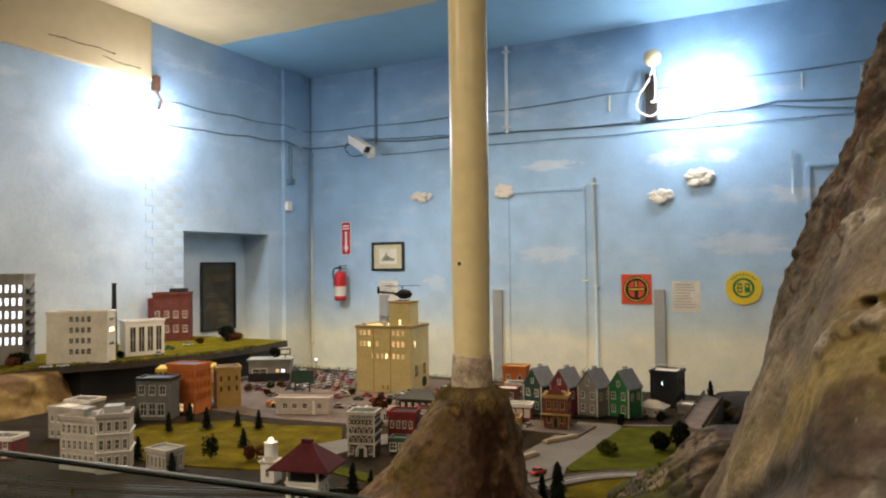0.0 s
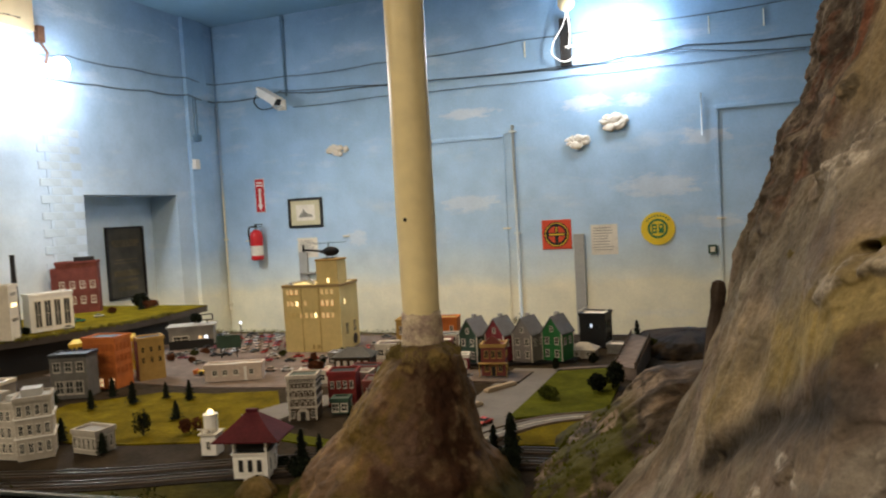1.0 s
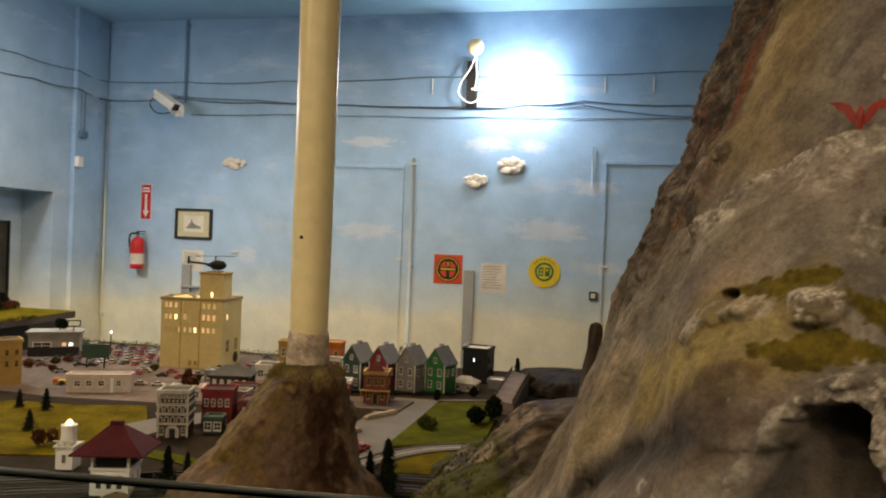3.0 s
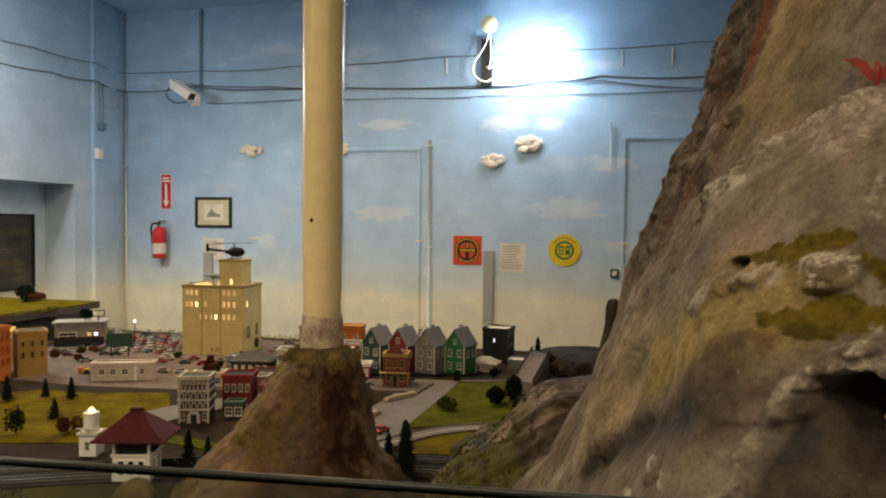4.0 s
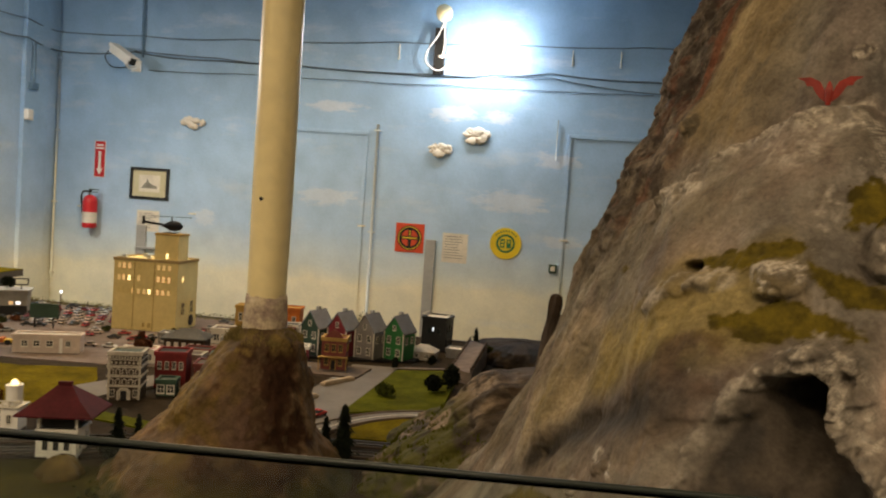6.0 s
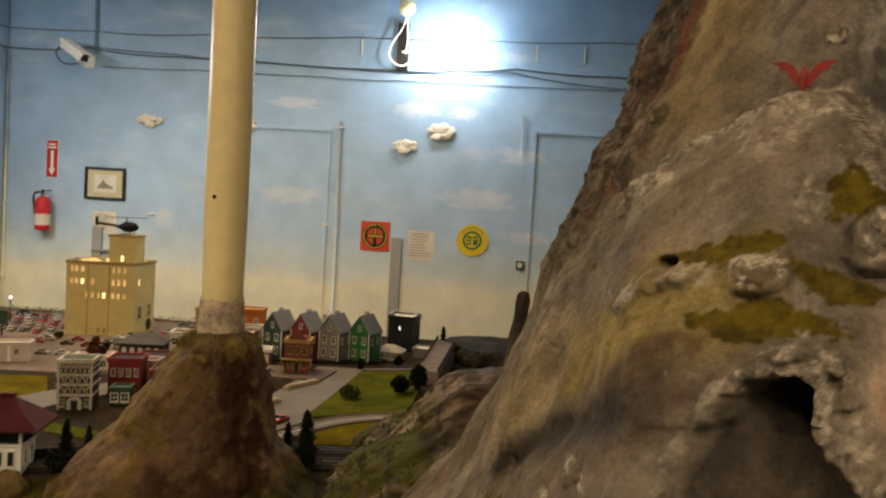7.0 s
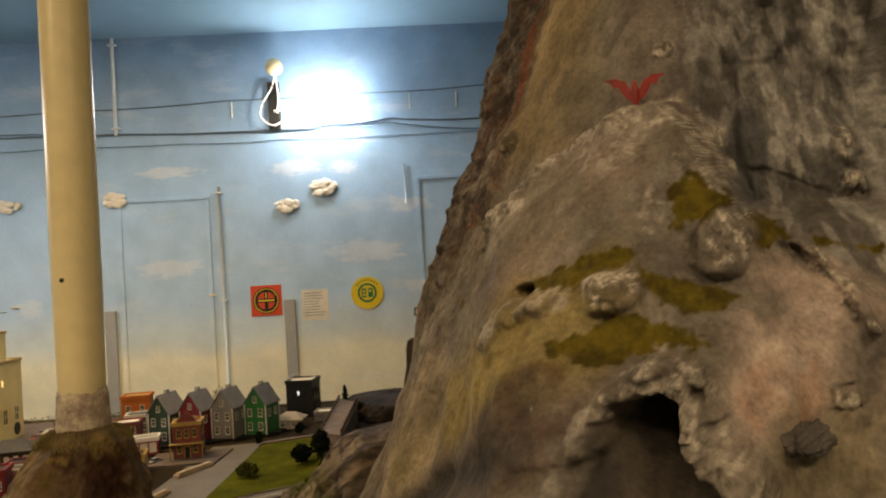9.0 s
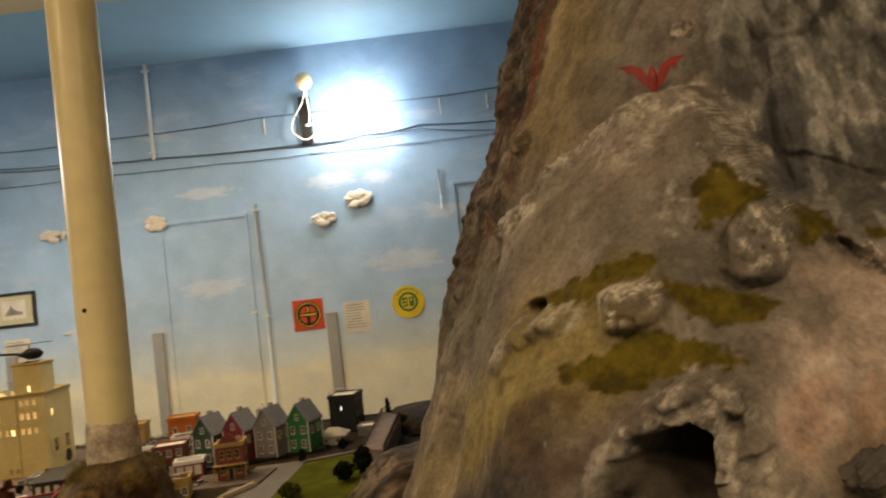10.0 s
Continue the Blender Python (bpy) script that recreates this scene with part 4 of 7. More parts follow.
def mound_colour(th, z, P):
    n1, n2, n4 = fbm(P, 7, 4, 111), fbm(P, 30, 4, 113), fbm(P, 110, 2, 114)
    n3 = fbm(P * np.array([1, 1, 0.4]), 16, 4, 115)
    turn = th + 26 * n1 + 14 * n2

    def lay(col, w, rgb):
        return col * (1 - w[:, None]) + np.array(rgb) * w[:, None]

    col = np.tile(np.array([0.125, 0.084, 0.056]), (len(P), 1))
    col = lay(col, np.exp(-((turn - 335) / 24) ** 2), (0.165, 0.122, 0.090))
    col = lay(col, 0.6 * smooth(0.0, 0.5, n3), (0.185, 0.105, 0.070))
    col = lay(col, 0.95 * smooth(278, 238, turn) * smooth(150, 180, th) * smooth(-0.7, 0.1, n1 + 0.5 * n3), (0.170, 0.122, 0.034))
    col = lay(col, 0.6 * smooth(262, 225, turn) * smooth(1.27, 1.12, z) * smooth(-0.2, 0.4, n3), (0.225, 0.155, 0.108))
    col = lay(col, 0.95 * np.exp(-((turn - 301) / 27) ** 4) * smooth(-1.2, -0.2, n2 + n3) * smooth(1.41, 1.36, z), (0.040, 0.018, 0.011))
    col = lay(col, 0.6 * blob(th, z, 272, 1.18, 22, 0.09) * smooth(-0.4, 0.3, n2), (0.115, 0.078, 0.070))
    col = lay(col, smooth(1.08, 1.00, z) * smooth(-0.4, 0.2, n1), (0.052, 0.050, 0.012))
    col = lay(col, 0.8 * smooth(1.34, 1.40, z + 0.02 * n2) * smooth(-0.3, 0.3, n3 + 0.6 * n2), (0.200, 0.150, 0.055))
    return col * np.array([0.84, 0.80, 0.62]) * (1 + 0.30 * np.clip(n2, -0.8, 0.8) + 0.12 * np.clip(n4, -0.8, 0.8))[:, None]


mound = thing("rocky_mound", "brown earthy mound moulded round the column's foot", "mound")
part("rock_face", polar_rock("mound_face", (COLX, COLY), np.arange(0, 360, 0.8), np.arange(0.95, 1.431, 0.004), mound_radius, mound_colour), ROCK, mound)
FLOCK = grain("dry_ochre_flock", (0.20, 0.155, 0.055), 0.95, 0.45, 90, 0.4, spec=0.05)
tufts = Mesh()
grass_rng = random.Random(29)
for i in range(260):
    a, rr = radians(grass_rng.uniform(150, 390)), grass_rng.uniform(0.068, 0.118)
    zz = 1.425 - 0.55 * (rr - 0.068)
    for j in range(4):
        b = (COLX + rr * math.cos(a) + grass_rng.uniform(-0.008, 0.008), COLY + rr * math.sin(a) + grass_rng.uniform(-0.008, 0.008), zz - 0.012)
        lean = grass_rng.uniform(-0.009, 0.009)
        tufts.face((b[0] - 0.0018, b[1], b[2]), (b[0] + 0.0018, b[1], b[2]), (b[0] + lean, b[1] + lean * 0.5, b[2] + grass_rng.uniform(0.014, 0.028)))
part("grass", tufts, FLOCK, mound, "dry ochre flock round its top")

# ---- the glass barrier in front of the visitors ----
barrier = thing("glass_barrier", "frameless glass barrier with a dark polished edge", "barrier", m=pose(2.1, 1.10, 0, 0, 0, 5))
barrier_pane = part("pane", Mesh().box(-4.6, 3.6, -0.004, 0.004, 0.9, 1.694), GLASS_EDGE, barrier)
barrier_pane.visible_shadow = False
part("edge_strip", Mesh().tube([(-4.6, 0, 1.6955), (3.6, 0, 1.6955)], 0.0015, 16), EDGE_TRIM, barrier, "dark polished edge", smooth=True)
part("sill", Mesh().box(-4.6, 3.6, -0.05, 0.06, 0.0, 0.9), WOOD_DARK, barrier)

# ---- kinds of model ----
CACHE = {}


def shared(key, make):
    if key not in CACHE:
        CACHE[key] = make()
    return CACHE[key]


def face_pose(face, w, d):
    return {"front": pose(0, 0, 0), "right": pose(w / 2, d / 2, 0, 0, 0, 90), "left": pose(-w / 2, d / 2, 0, 0, 0, -90)}[face]


def window(parent, m, w, h, pane=None, trim=None, arch=False, bars=1):
    """A window with a raised frame, a sill and a sunken pane, on the plane y = 0 of m."""
    pane, trim = pane or PANE, trim or OFFWHITE
    t = min(w, h) * 0.14

    def build_frame():
        s = 2.0
        out = [(-w / 2 - t, -s * t), (w / 2 + t, -s * t), (w / 2 + t, h + t * (2.2 if arch else 1)), (-w / 2 - t, h + t * (2.2 if arch else 1))]
        inn = [(-w / 2, 0), (w / 2, 0), (w / 2, h), (-w / 2, h)]
        return Mesh().ring(out, inn, -0.001, 0.003, pose(0, 0, 0, 90, 0, 0)).data("window_frame", trim)

    def build_bars():
        b, u = t * 0.3, h / 2
        cross = [(-b, 0), (b, 0), (b, u - b), (w / 2, u - b), (w / 2, u + b), (b, u + b), (b, h), (-b, h), (-b, u + b), (-w / 2, u + b), (-w / 2, u - b), (-b, u - b)]
        return Mesh().prism(cross, 0.0009, 0.002, pose(0, 0, 0, 90, 0, 0)).data("muntin", trim)

    fr = part("window", shared(("wf", w, h, trim.name, arch), build_frame), trim, parent, m=m)
    part("pane", shared(("wp", w, h, pane.name), lambda: Mesh().box(-w / 2, w / 2, -0.0008, 0.001, 0, h).data("pane", pane)), pane, fr)
    if bars:
        part("muntin", shared(("wb", w, h, trim.name), build_bars), trim, fr)
    return fr


def rows_of_windows(parent, w, d, specs, trim=None):
    for face, xs, zs, ww, wh, pane in specs:
        f = face_pose(face, w, d)
        for z in zs:
            for x in xs:
                p = pane(x, z) if callable(pane) else pane
                if p is not None:
                    window(parent, f @ pose(x, 0, z), ww, wh, p, trim)


def spread(a, b, n):
    return [a + (b - a) * i / (n - 1) for i in range(n)] if n > 1 else [(a + b) / 2]


def building(name, label, m, w, d, h, wall, roof=None, kind="flat", rise=0.05, eave=0.012, cornice=None, windows=(), door=None, trim=None, group="", category="building"):
    """A model building: its front stands on y = 0 and looks to -y."""
    ob = thing(name, label, category, group, m)
    if kind == "gable":
        me = Mesh()
        me.box(-w / 2, w / 2, 0, d, 0, h)
        n = len(me.v)
        me.v.extend([(-w / 2, 0, h), (w / 2, 0, h), (0, 0, h + rise), (-w / 2, d, h), (w / 2, d, h), (0, d, h + rise)])
        me.f.extend([(n, n + 1, n + 2), (n + 3, n + 5, n + 4), (n, n + 2, n + 5, n + 3), (n + 1, n + 4, n + 5, n + 2)])
        part("wall", me, wall, ob)
        k = rise / (w / 2)
        for s in (-1, 1):
            a = (s * (w / 2 + eave), h - eave * k)
            sl = Mesh()
            t = 0.006
            n = 0
            pts = [(a[0], -eave, a[1] + 0.001), (0, -eave, h + rise + 0.001), (0, d + eave, h + rise + 0.001), (a[0], d + eave, a[1] + 0.001)]
            sl.v.extend(pts + [(x, y, z + t) for x, y, z in pts])
            sl.f.extend([(0, 3, 2, 1), (4, 5, 6, 7), (0, 1, 5, 4), (1, 2, 6, 5), (2, 3, 7, 6), (3, 0, 4, 7)])
            part("roof_slope", sl, roof, ob)
        for x, y in ((-w / 2, 0), (w / 2, 0), (w / 2, d)):
            part("corner_board", Mesh().box(x - 0.003, x + 0.003, y - 0.003, y + 0.003, 0, h), trim or OFFWHITE, ob)
        part("chimney", Mesh().box(-0.02, 0.0, d * 0.55, d * 0.7, h + rise * 0.6, h + rise + 0.02), GREY_PAINT, ob)
    elif kind == "hip":
        part("wall", Mesh().box(-w / 2, w / 2, 0, d, 0, h), wall, ob)
        rf = Mesh()
        e, r = eave, max(0, (w - d) / 2)
        lo = [(-w / 2 - e, -e, h), (w / 2 + e, -e, h), (w / 2 + e, d + e, h), (-w / 2 - e, d + e, h)]
        hi = [(-r - 0.004, d / 2, h + rise), (r + 0.004, d / 2, h + rise)]
        rf.v.extend([(x, y, z - 0.006) for x, y, z in lo] + lo + hi)
        rf.f.extend([(3, 2, 1, 0), (0, 1, 5, 4), (1, 2, 6, 5), (2, 3, 7, 6), (3, 0, 4, 7), (4, 5, 9, 8), (5, 6, 9), (6, 7, 8, 9), (7, 4, 8)])
        part("roof", rf, roof, ob)
    else:
        part("wall", Mesh().box(-w / 2, w / 2, 0, d, 0, h), wall, ob)
        part("roof", Mesh().box(-w / 2 + 0.006, w / 2 - 0.006, 0.006, d - 0.006, h, h + 0.003), roof or GREY_PAINT, ob)
        c = 0.005
        cor = Mesh().ring([(-w / 2 - c, -c), (w / 2 + c, -c), (w / 2 + c, d + c), (-w / 2 - c, d + c)], [(-w / 2 + 0.006, 0.006), (w / 2 - 0.006, 0.006), (w / 2 - 0.006, d - 0.006), (-w / 2 + 0.006, d - 0.006)], h - 0.008, h + 0.010)
        part("cornice", cor, cornice or wall, ob)
    rows_of_windows(ob, w, d, windows, trim)
    if door:
        x, dw, dh, mat = door
        dd = part("door", Mesh().box(-dw / 2, dw / 2, -0.003, 0.001, 0, dh), mat, ob, m=pose(x, 0, 0))
        part("door_frame", Mesh().box(-dw / 2 - 0.004, -dw / 2, -0.004, 0.001, 0, dh + 0.004).box(dw / 2, dw / 2 + 0.004, -0.004, 0.001, 0, dh + 0.004).box(-dw / 2, dw / 2, -0.004, 0.001, dh, dh + 0.004), trim or OFFWHITE, dd)
    return ob


def leafy(me, rng, centre, spread_xyz, n, size):
    """Small tilted leaves in an oval cloud, thinning unevenly."""
    for _ in range(n):
        while True:
            p = Vector((rng.uniform(-1, 1), rng.uniform(-1, 1), rng.uniform(-1, 1)))
            if 0.35 < p.length < 1.0 + 0.15 * noise.noise(p * 3 + Vector(centre)):
                break
        p = Vector(centre) + Vector((p.x * spread_xyz[0], p.y * spread_xyz[1], p.z * spread_xyz[2]))
        e = Euler((rng.uniform(0, 6.28), rng.uniform(0, 6.28), rng.uniform(0, 6.28))).to_matrix()
        s = size * rng.uniform(0.6, 1.3)
        me.face(*[tuple(p + e @ Vector(c)) for c in ((-s, 0, 0), (0, -s * 0.6, s * 0.2), (s, 0, 0), (0, s * 0.6, s * 0.2))])


def foliage(name, base):
    return grain(name, base, 0.85, 0.45, 90, 0.2, own=0.25, spec=0.1)


PINE_GREEN = foliage("dark_pine_needles", (0.012, 0.017, 0.009))
SHRUB_GREEN = foliage("olive_shrub_flock", (0.05, 0.055, 0.012))
AUTUMN = foliage("rust_shrub_flock", (0.14, 0.05, 0.02))
HEDGE = foliage("pale_hedge_flock", (0.20, 0.19, 0.04))
BARK = grain("dark_bark", (0.06, 0.04, 0.025), 0.9, 0.3, 120)


def pine_meshes(h, r, seed):
    rng = random.Random(seed)
    me = Mesh()
    n = int(480)
    for i in range(n):
        t = rng.random() ** 0.8
        z = h * (0.10 + 0.90 * t)
        rad = r * (1 - t) ** 0.85 * (0.75 + 0.35 * math.sin(t * 26)) + 0.002
        a = rng.uniform(0, 6.283)
        q = rad * rng.uniform(0.45, 1.05)
        p = Vector((q * math.cos(a), q * math.sin(a), z))
        out = Vector((math.cos(a), math.sin(a), -0.55)).normalized()
        side = Vector((-math.sin(a), math.cos(a), 0))
        s = h * 0.085 * rng.uniform(0.7, 1.3)
        me.face(tuple(p - side * s * 0.5), tuple(p + out * s), tuple(p + side * s * 0.5), tuple(p - out * s * 0.3 + Vector((0, 0, s * 0.4))))
    me.lathe([(r * 0.62, h * 0.10), (r * 0.5, h * 0.35), (r * 0.25, h * 0.7), (r * 0.03, h * 0.98)], 9, wob=0.25)
    trunk = Mesh().lathe([(r * 0.10, 0), (r * 0.07, h * 0.5), (r * 0.02, h * 0.97)], 7)
    return trunk.data("trunk", BARK), me.data("crown", PINE_GREEN)


def pine(x, y, z, h, r, seed, label="dark green model pine standing on flocked ground"):
    tm, cm = shared(("pine", round(h, 2), round(r, 3), seed % 3), lambda: pine_meshes(h, r, seed % 3))
    ob = thing("pine_tree", label, "tree", "pines on the layout", pose(x, y, z, 0, 0, seed * 47))
    part("trunk", tm, BARK, ob)
    part("crown", cm, PINE_GREEN, ob)
    return ob


def shrub(x, y, z, w, h, mat, seed, label, name="shrub"):
    rng = random.Random(seed)
    me, st = Mesh(), Mesh()
    for k in range(4):
        c = (rng.uniform(-0.3, 0.3) * w, rng.uniform(-0.3, 0.3) * w, h * rng.uniform(0.4, 0.62))
        leafy(me, rng, c, (w * 0.34, w * 0.34, h * 0.38), 190, w * 0.085)
        st.tube([(0, 0, 0), (c[0] * 0.5, c[1] * 0.5, h * 0.25), c], w * 0.02, 5)
    ob = thing(name, label, "shrub", "", pose(x, y, z))
    part("stem", st, BARK, ob)
    part("leaves", me, mat, ob)
    return ob


TYRE = grain("black_rubber", (0.015, 0.015, 0.015), 0.8, 0.2, 80, 0.1)
CHROME = grain("bright_chrome", (0.6, 0.6, 0.6), 0.15, 0.1, 60, 0.0, metal=1.0)


def car_proto(color, name, label, mat_name, m, length=0.095):
    """A die-cast car: body, cabin glass, roof, four wheels, bumpers."""
    paint = grain(mat_name, color, 0.25, 0.08, 60, 0.0, spec=0.6)
    k = length / 0.095
    ob = thing(name, label, "toy car", "parked model cars", m)
    prof = [(-0.047, 0.008), (-0.047, 0.017), (-0.040, 0.0195), (-0.022, 0.021), (0.020, 0.021), (0.043, 0.018), (0.047, 0.014), (0.047, 0.008)]
    turn = pose(0, 0, 0, 90, 0, 0)
    part("body", Mesh().prism([(x * k, z * k) for x, z in prof], -0.018 * k, 0.018 * k, turn), paint, ob, bevel=0.0015)
    cab = [(-0.028, 0.0205), (-0.019, 0.0315), (0.008, 0.0315), (0.022, 0.0205)]
    part("cabin_glass", Mesh().prism([(x * k, z * k) for x, z in cab], -0.0155 * k, 0.0155 * k, turn), PANE, ob)
    part("roof", Mesh().box(-0.018 * k, 0.007 * k, -0.0155 * k, 0.0155 * k, 0.0316 * k, 0.0335 * k), paint, ob, bevel=0.0007)
    wheel = shared(("wheel", k), lambda: Mesh().lathe([(0.0075 * k, -0.003 * k), (0.0075 * k, 0.003 * k)], 14, m=pose(0, 0, 0, 90, 0, 0)).data("wheel", TYRE))
    for x in (-0.029, 0.029):
        for y in (-0.0165, 0.0165):
            part("wheel", wheel, TYRE, ob, m=pose(x * k, y * k, 0.0077 * k))
    for x in (-0.0478, 0.0478):
        part("bumper", Mesh().box(x * k - 0.001, x * k + 0.001, -0.016 * k, 0.016 * k, 0.009 * k, 0.012 * k), CHROME, ob)
    return ob


def slab(name, outline, z0, z1, mat, label, category, kind="structure"):
    me = Mesh().prism(outline, z0, z1)
    return tagged(part(name, me, mat), label, category, kind=kind)

# ---- the layout's ground: lots, lawns, roads ----
def curve(points, n=10):
    """A smooth line through plan points."""
    out = []
    for i in range(len(points) - 1):
        p0, p1, p2, p3 = points[max(i - 1, 0)], points[i], points[i + 1], points[min(i + 2, len(points) - 1)]
        for k in range(n):
            t = k / n
            out.append(tuple(0.5 * (2 * b + (c - a) * t + (2 * a - 5 * b + 4 * c - d) * t * t + (3 * b - a - 3 * c + d) * t ** 3) for a, b, c, d in zip(p0, p1, p2, p3)))
    return out + [tuple(points[-1])]


def band(line, a, b):
    """The outline of a strip beside a plan line, from offset a to offset b."""
    lo, hi = [], []
    for i, p in enumerate(line):
        q0, q1 = line[max(i - 1, 0)], line[min(i + 1, len(line) - 1)]
        dx, dy = q1[0] - q0[0], q1[1] - q0[1]
        s = math.hypot(dx, dy)
        lo.append((p[0] + dy / s * a, p[1] - dx / s * a))
        hi.append((p[0] + dy / s * b, p[1] - dx / s * b))
    return lo + hi[::-1]


def strip(line, a, b, z0, z1):
    """One continuous raised strip beside a plan line."""
    me, out, k = Mesh(), band(line, a, b), len(line)
    for i in range(k):
        (xa, ya), (xb, yb) = out[i], out[2 * k - 1 - i]
        me.v.extend([(xa, ya, z0), (xb, yb, z0), (xb, yb, z1), (xa, ya, z1)])
    for i in range(k - 1):
        p, q = 4 * i, 4 * i + 4
        me.f.extend([(p + j, q + j, q + (j + 1) % 4, p + (j + 1) % 4) for j in range(4)])
    me.f.extend([(3, 2, 1, 0), tuple(4 * k - 4 + j for j in range(4))])
    return me


slab("pavement_1", [(-1.75, 3.95), (-0.55, 3.83), (0.05, 3.90), (0.62, 4.05), (0.80, 5.40), (-1.75, 5.40)], GZ, GZ + 0.004, PAVE, "pale grey model pavement of the town lots", "pavement")
slab("lawn_1", [(-0.95, 3.42), (-0.62, 3.70), (-0.30, 3.72), (0.02, 3.82), (0.16, 3.62), (0.30, 3.30), (0.22, 3.06), (-0.02, 2.99), (-0.30, 2.92), (-0.62, 2.95), (-0.90, 3.15)], GZ, GZ + 0.006, LAWN, "yellow-green flocked park lawn", "lawn")
slab("lawn_2", [(1.345, 4.40), (1.60, 4.50), (1.68, 4.20), (1.68, 3.72), (1.50, 3.66), (1.33, 3.56), (1.30, 3.60)], GZ, GZ + 0.008, LAWN2, "bright green flocked lawn", "lawn")
slab("lawn_3", [(1.375, 3.33), (1.45, 3.46), (1.56, 3.56), (1.70, 3.60), (1.75, 3.36), (1.55, 3.26), (1.40, 3.24)], GZ, GZ + 0.008, LAWN, "yellow-green flocked patch inside the road bend", "lawn")
slab("lawn_4", [(0.42, 3.225), (0.70, 3.165), (0.72, 3.085), (0.40, 3.145)], GZ, GZ + 0.006, LAWN2, "green flocked strip beside the tracks", "lawn")
slab("road_1", [(1.10, 4.45), (1.34, 4.47), (1.30, 3.60), (1.36, 3.30), (1.10, 3.30), (1.05, 3.70)], GZ, GZ + 0.004, ROAD, "grey model street between houses and lawn", "road")
bend = curve([(1.28, 3.28), (1.37, 3.44), (1.50, 3.57), (1.66, 3.64), (1.85, 3.66)])
tagged(part("road_2", strip(bend, -0.042, 0.042, GZ, GZ + 0.010), ROAD), "curving grey model road with pale kerbs", "road", kind="structure")
for s in (-1, 1):
    tagged(part("kerb_%d" % (1 if s < 0 else 2), strip(bend, s * 0.042, s * 0.048, GZ, GZ + 0.015), PAVE), "pale kerb along the curving road", "kerb", kind="structure")
tagged(part("road_marking", strip(bend, -0.0012, 0.0012, GZ + 0.010, GZ + 0.0106), OFFWHITE), "thin pale centre line", "road marking", kind="structure")
slab("road_3", [(0.10, 3.40), (0.20, 3.62), (0.55, 4.05), (0.70, 4.02), (0.36, 3.50), (0.30, 3.30)], GZ, GZ + 0.009, ROAD, "grey model street beside the park", "road")
slab("pavement_2", [(0.90, 4.12), (1.20, 4.13), (1.22, 4.36), (0.86, 4.36)], GZ, GZ + 0.012, PAVE, "raised pale forecourt slab", "pavement")
slab("pavement_3", [(1.345, 4.42), (1.60, 4.52), (1.60, 4.56), (1.345, 4.46)], GZ, GZ + 0.010, PAVE, "pale path behind the lawn", "pavement")
slab("base_board", [(0.72, 4.47), (1.02, 4.50), (1.39, 4.64), (1.43, 4.86), (0.78, 4.72)], GZ, GZ + 0.014, BLACK, "black base board under the row of houses", "base board")
for x, y, rz, l in ((1.10, 3.66, 72, 0.16), (1.14, 4.02, 60, 0.20)):
    solid("timber_platform", Mesh().box(-l / 2, l / 2, -0.016, 0.016, 0, 0.014).box(-l / 2 + 0.01, l / 2 - 0.01, -0.012, 0.012, 0.014, 0.02), grain("pale_timber_%d" % int(x * 100), (0.42, 0.33, 0.22), 0.8, 0.2, 80), "low pale timber platform lying beside the street", "platform", m=pose(x, y, GZ + 0.004, 0, 0, rz), bevel=0.002)

# railway tracks in front of the town
RAIL = grain("worn_steel_rail", (0.13, 0.12, 0.11), 0.45, 0.15, 60, 0.1, metal=0.9)
TIE = grain("dark_wood_tie", (0.05, 0.035, 0.025), 0.85, 0.3, 90)
main_line = curve([(-2.2, 2.28), (-1.2, 2.40), (-0.5, 2.52), (0.05, 2.67), (0.42, 2.83), (0.75, 2.97), (1.10, 3.10), (1.45, 3.17), (1.80, 3.20)], 14)
side_line = [(x + 0.03, y - 0.105) for x, y in main_line]
for k, line in enumerate((main_line, side_line)):
    tr = thing("railway_track", "model railway track with steel rails on dark ties", "track", "railway tracks", pose(0, 0, 0))
    part("ballast", strip(line, -0.055, 0.055, GZ, GZ + 0.010), BALLAST, tr)
    for s in (-1, 1):
        part("rail", strip(line, s * 0.016 - 0.0018, s * 0.016 + 0.0018, GZ + 0.014, GZ + 0.021), RAIL, tr)
    tie = shared("tie", lambda: Mesh().box(-0.005, 0.005, -0.03, 0.03, 0, 0.006).data("tie", TIE))
    for i in range(6, len(line) - 1):
        (x0, y0), (x1, y1) = line[i], line[i + 1]
        a = math.degrees(math.atan2(y1 - y0, x1 - x0))
        for j in range(3):
            t = j / 3
            part("tie", tie, TIE, tr, m=pose(x0 + (x1 - x0) * t, y0 + (y1 - y0) * t, GZ + 0.0095, 0, 0, a))

# ---- the raised deck at the side ----
DZ = 1.20
DECK_EDGE = [(-2.12, 3.10), (-2.10, 3.50), (-2.02, 3.72), (-1.88, 3.95), (-1.75, 4.25), (-1.64, 4.62), (-1.62, 4.95)]
deck = thing("raised_deck", "raised town deck with grassy edge and earthen bank", "deck", kind="structure")
part("deck_top", Mesh().prism([(-2.79, 3.10)] + DECK_EDGE + [(-1.66, 5.40), (-2.79, 5.40)], DZ - 0.05, DZ - 0.006), WOOD_DARK, deck)
part("deck_lawn", Mesh().prism([(-2.79, 3.10)] + DECK_EDGE + [(-1.66, 5.40), (-2.79, 5.40)], DZ - 0.006, DZ), LAWN, deck)
part("retaining_wall", Mesh().prism([(-2.79, 3.55), (-2.02, 3.78), (-1.70, 4.60), (-1.66, 4.95), (-1.76, 5.36), (-2.79, 5.36)], GZ, DZ - 0.05), BLACK, deck)


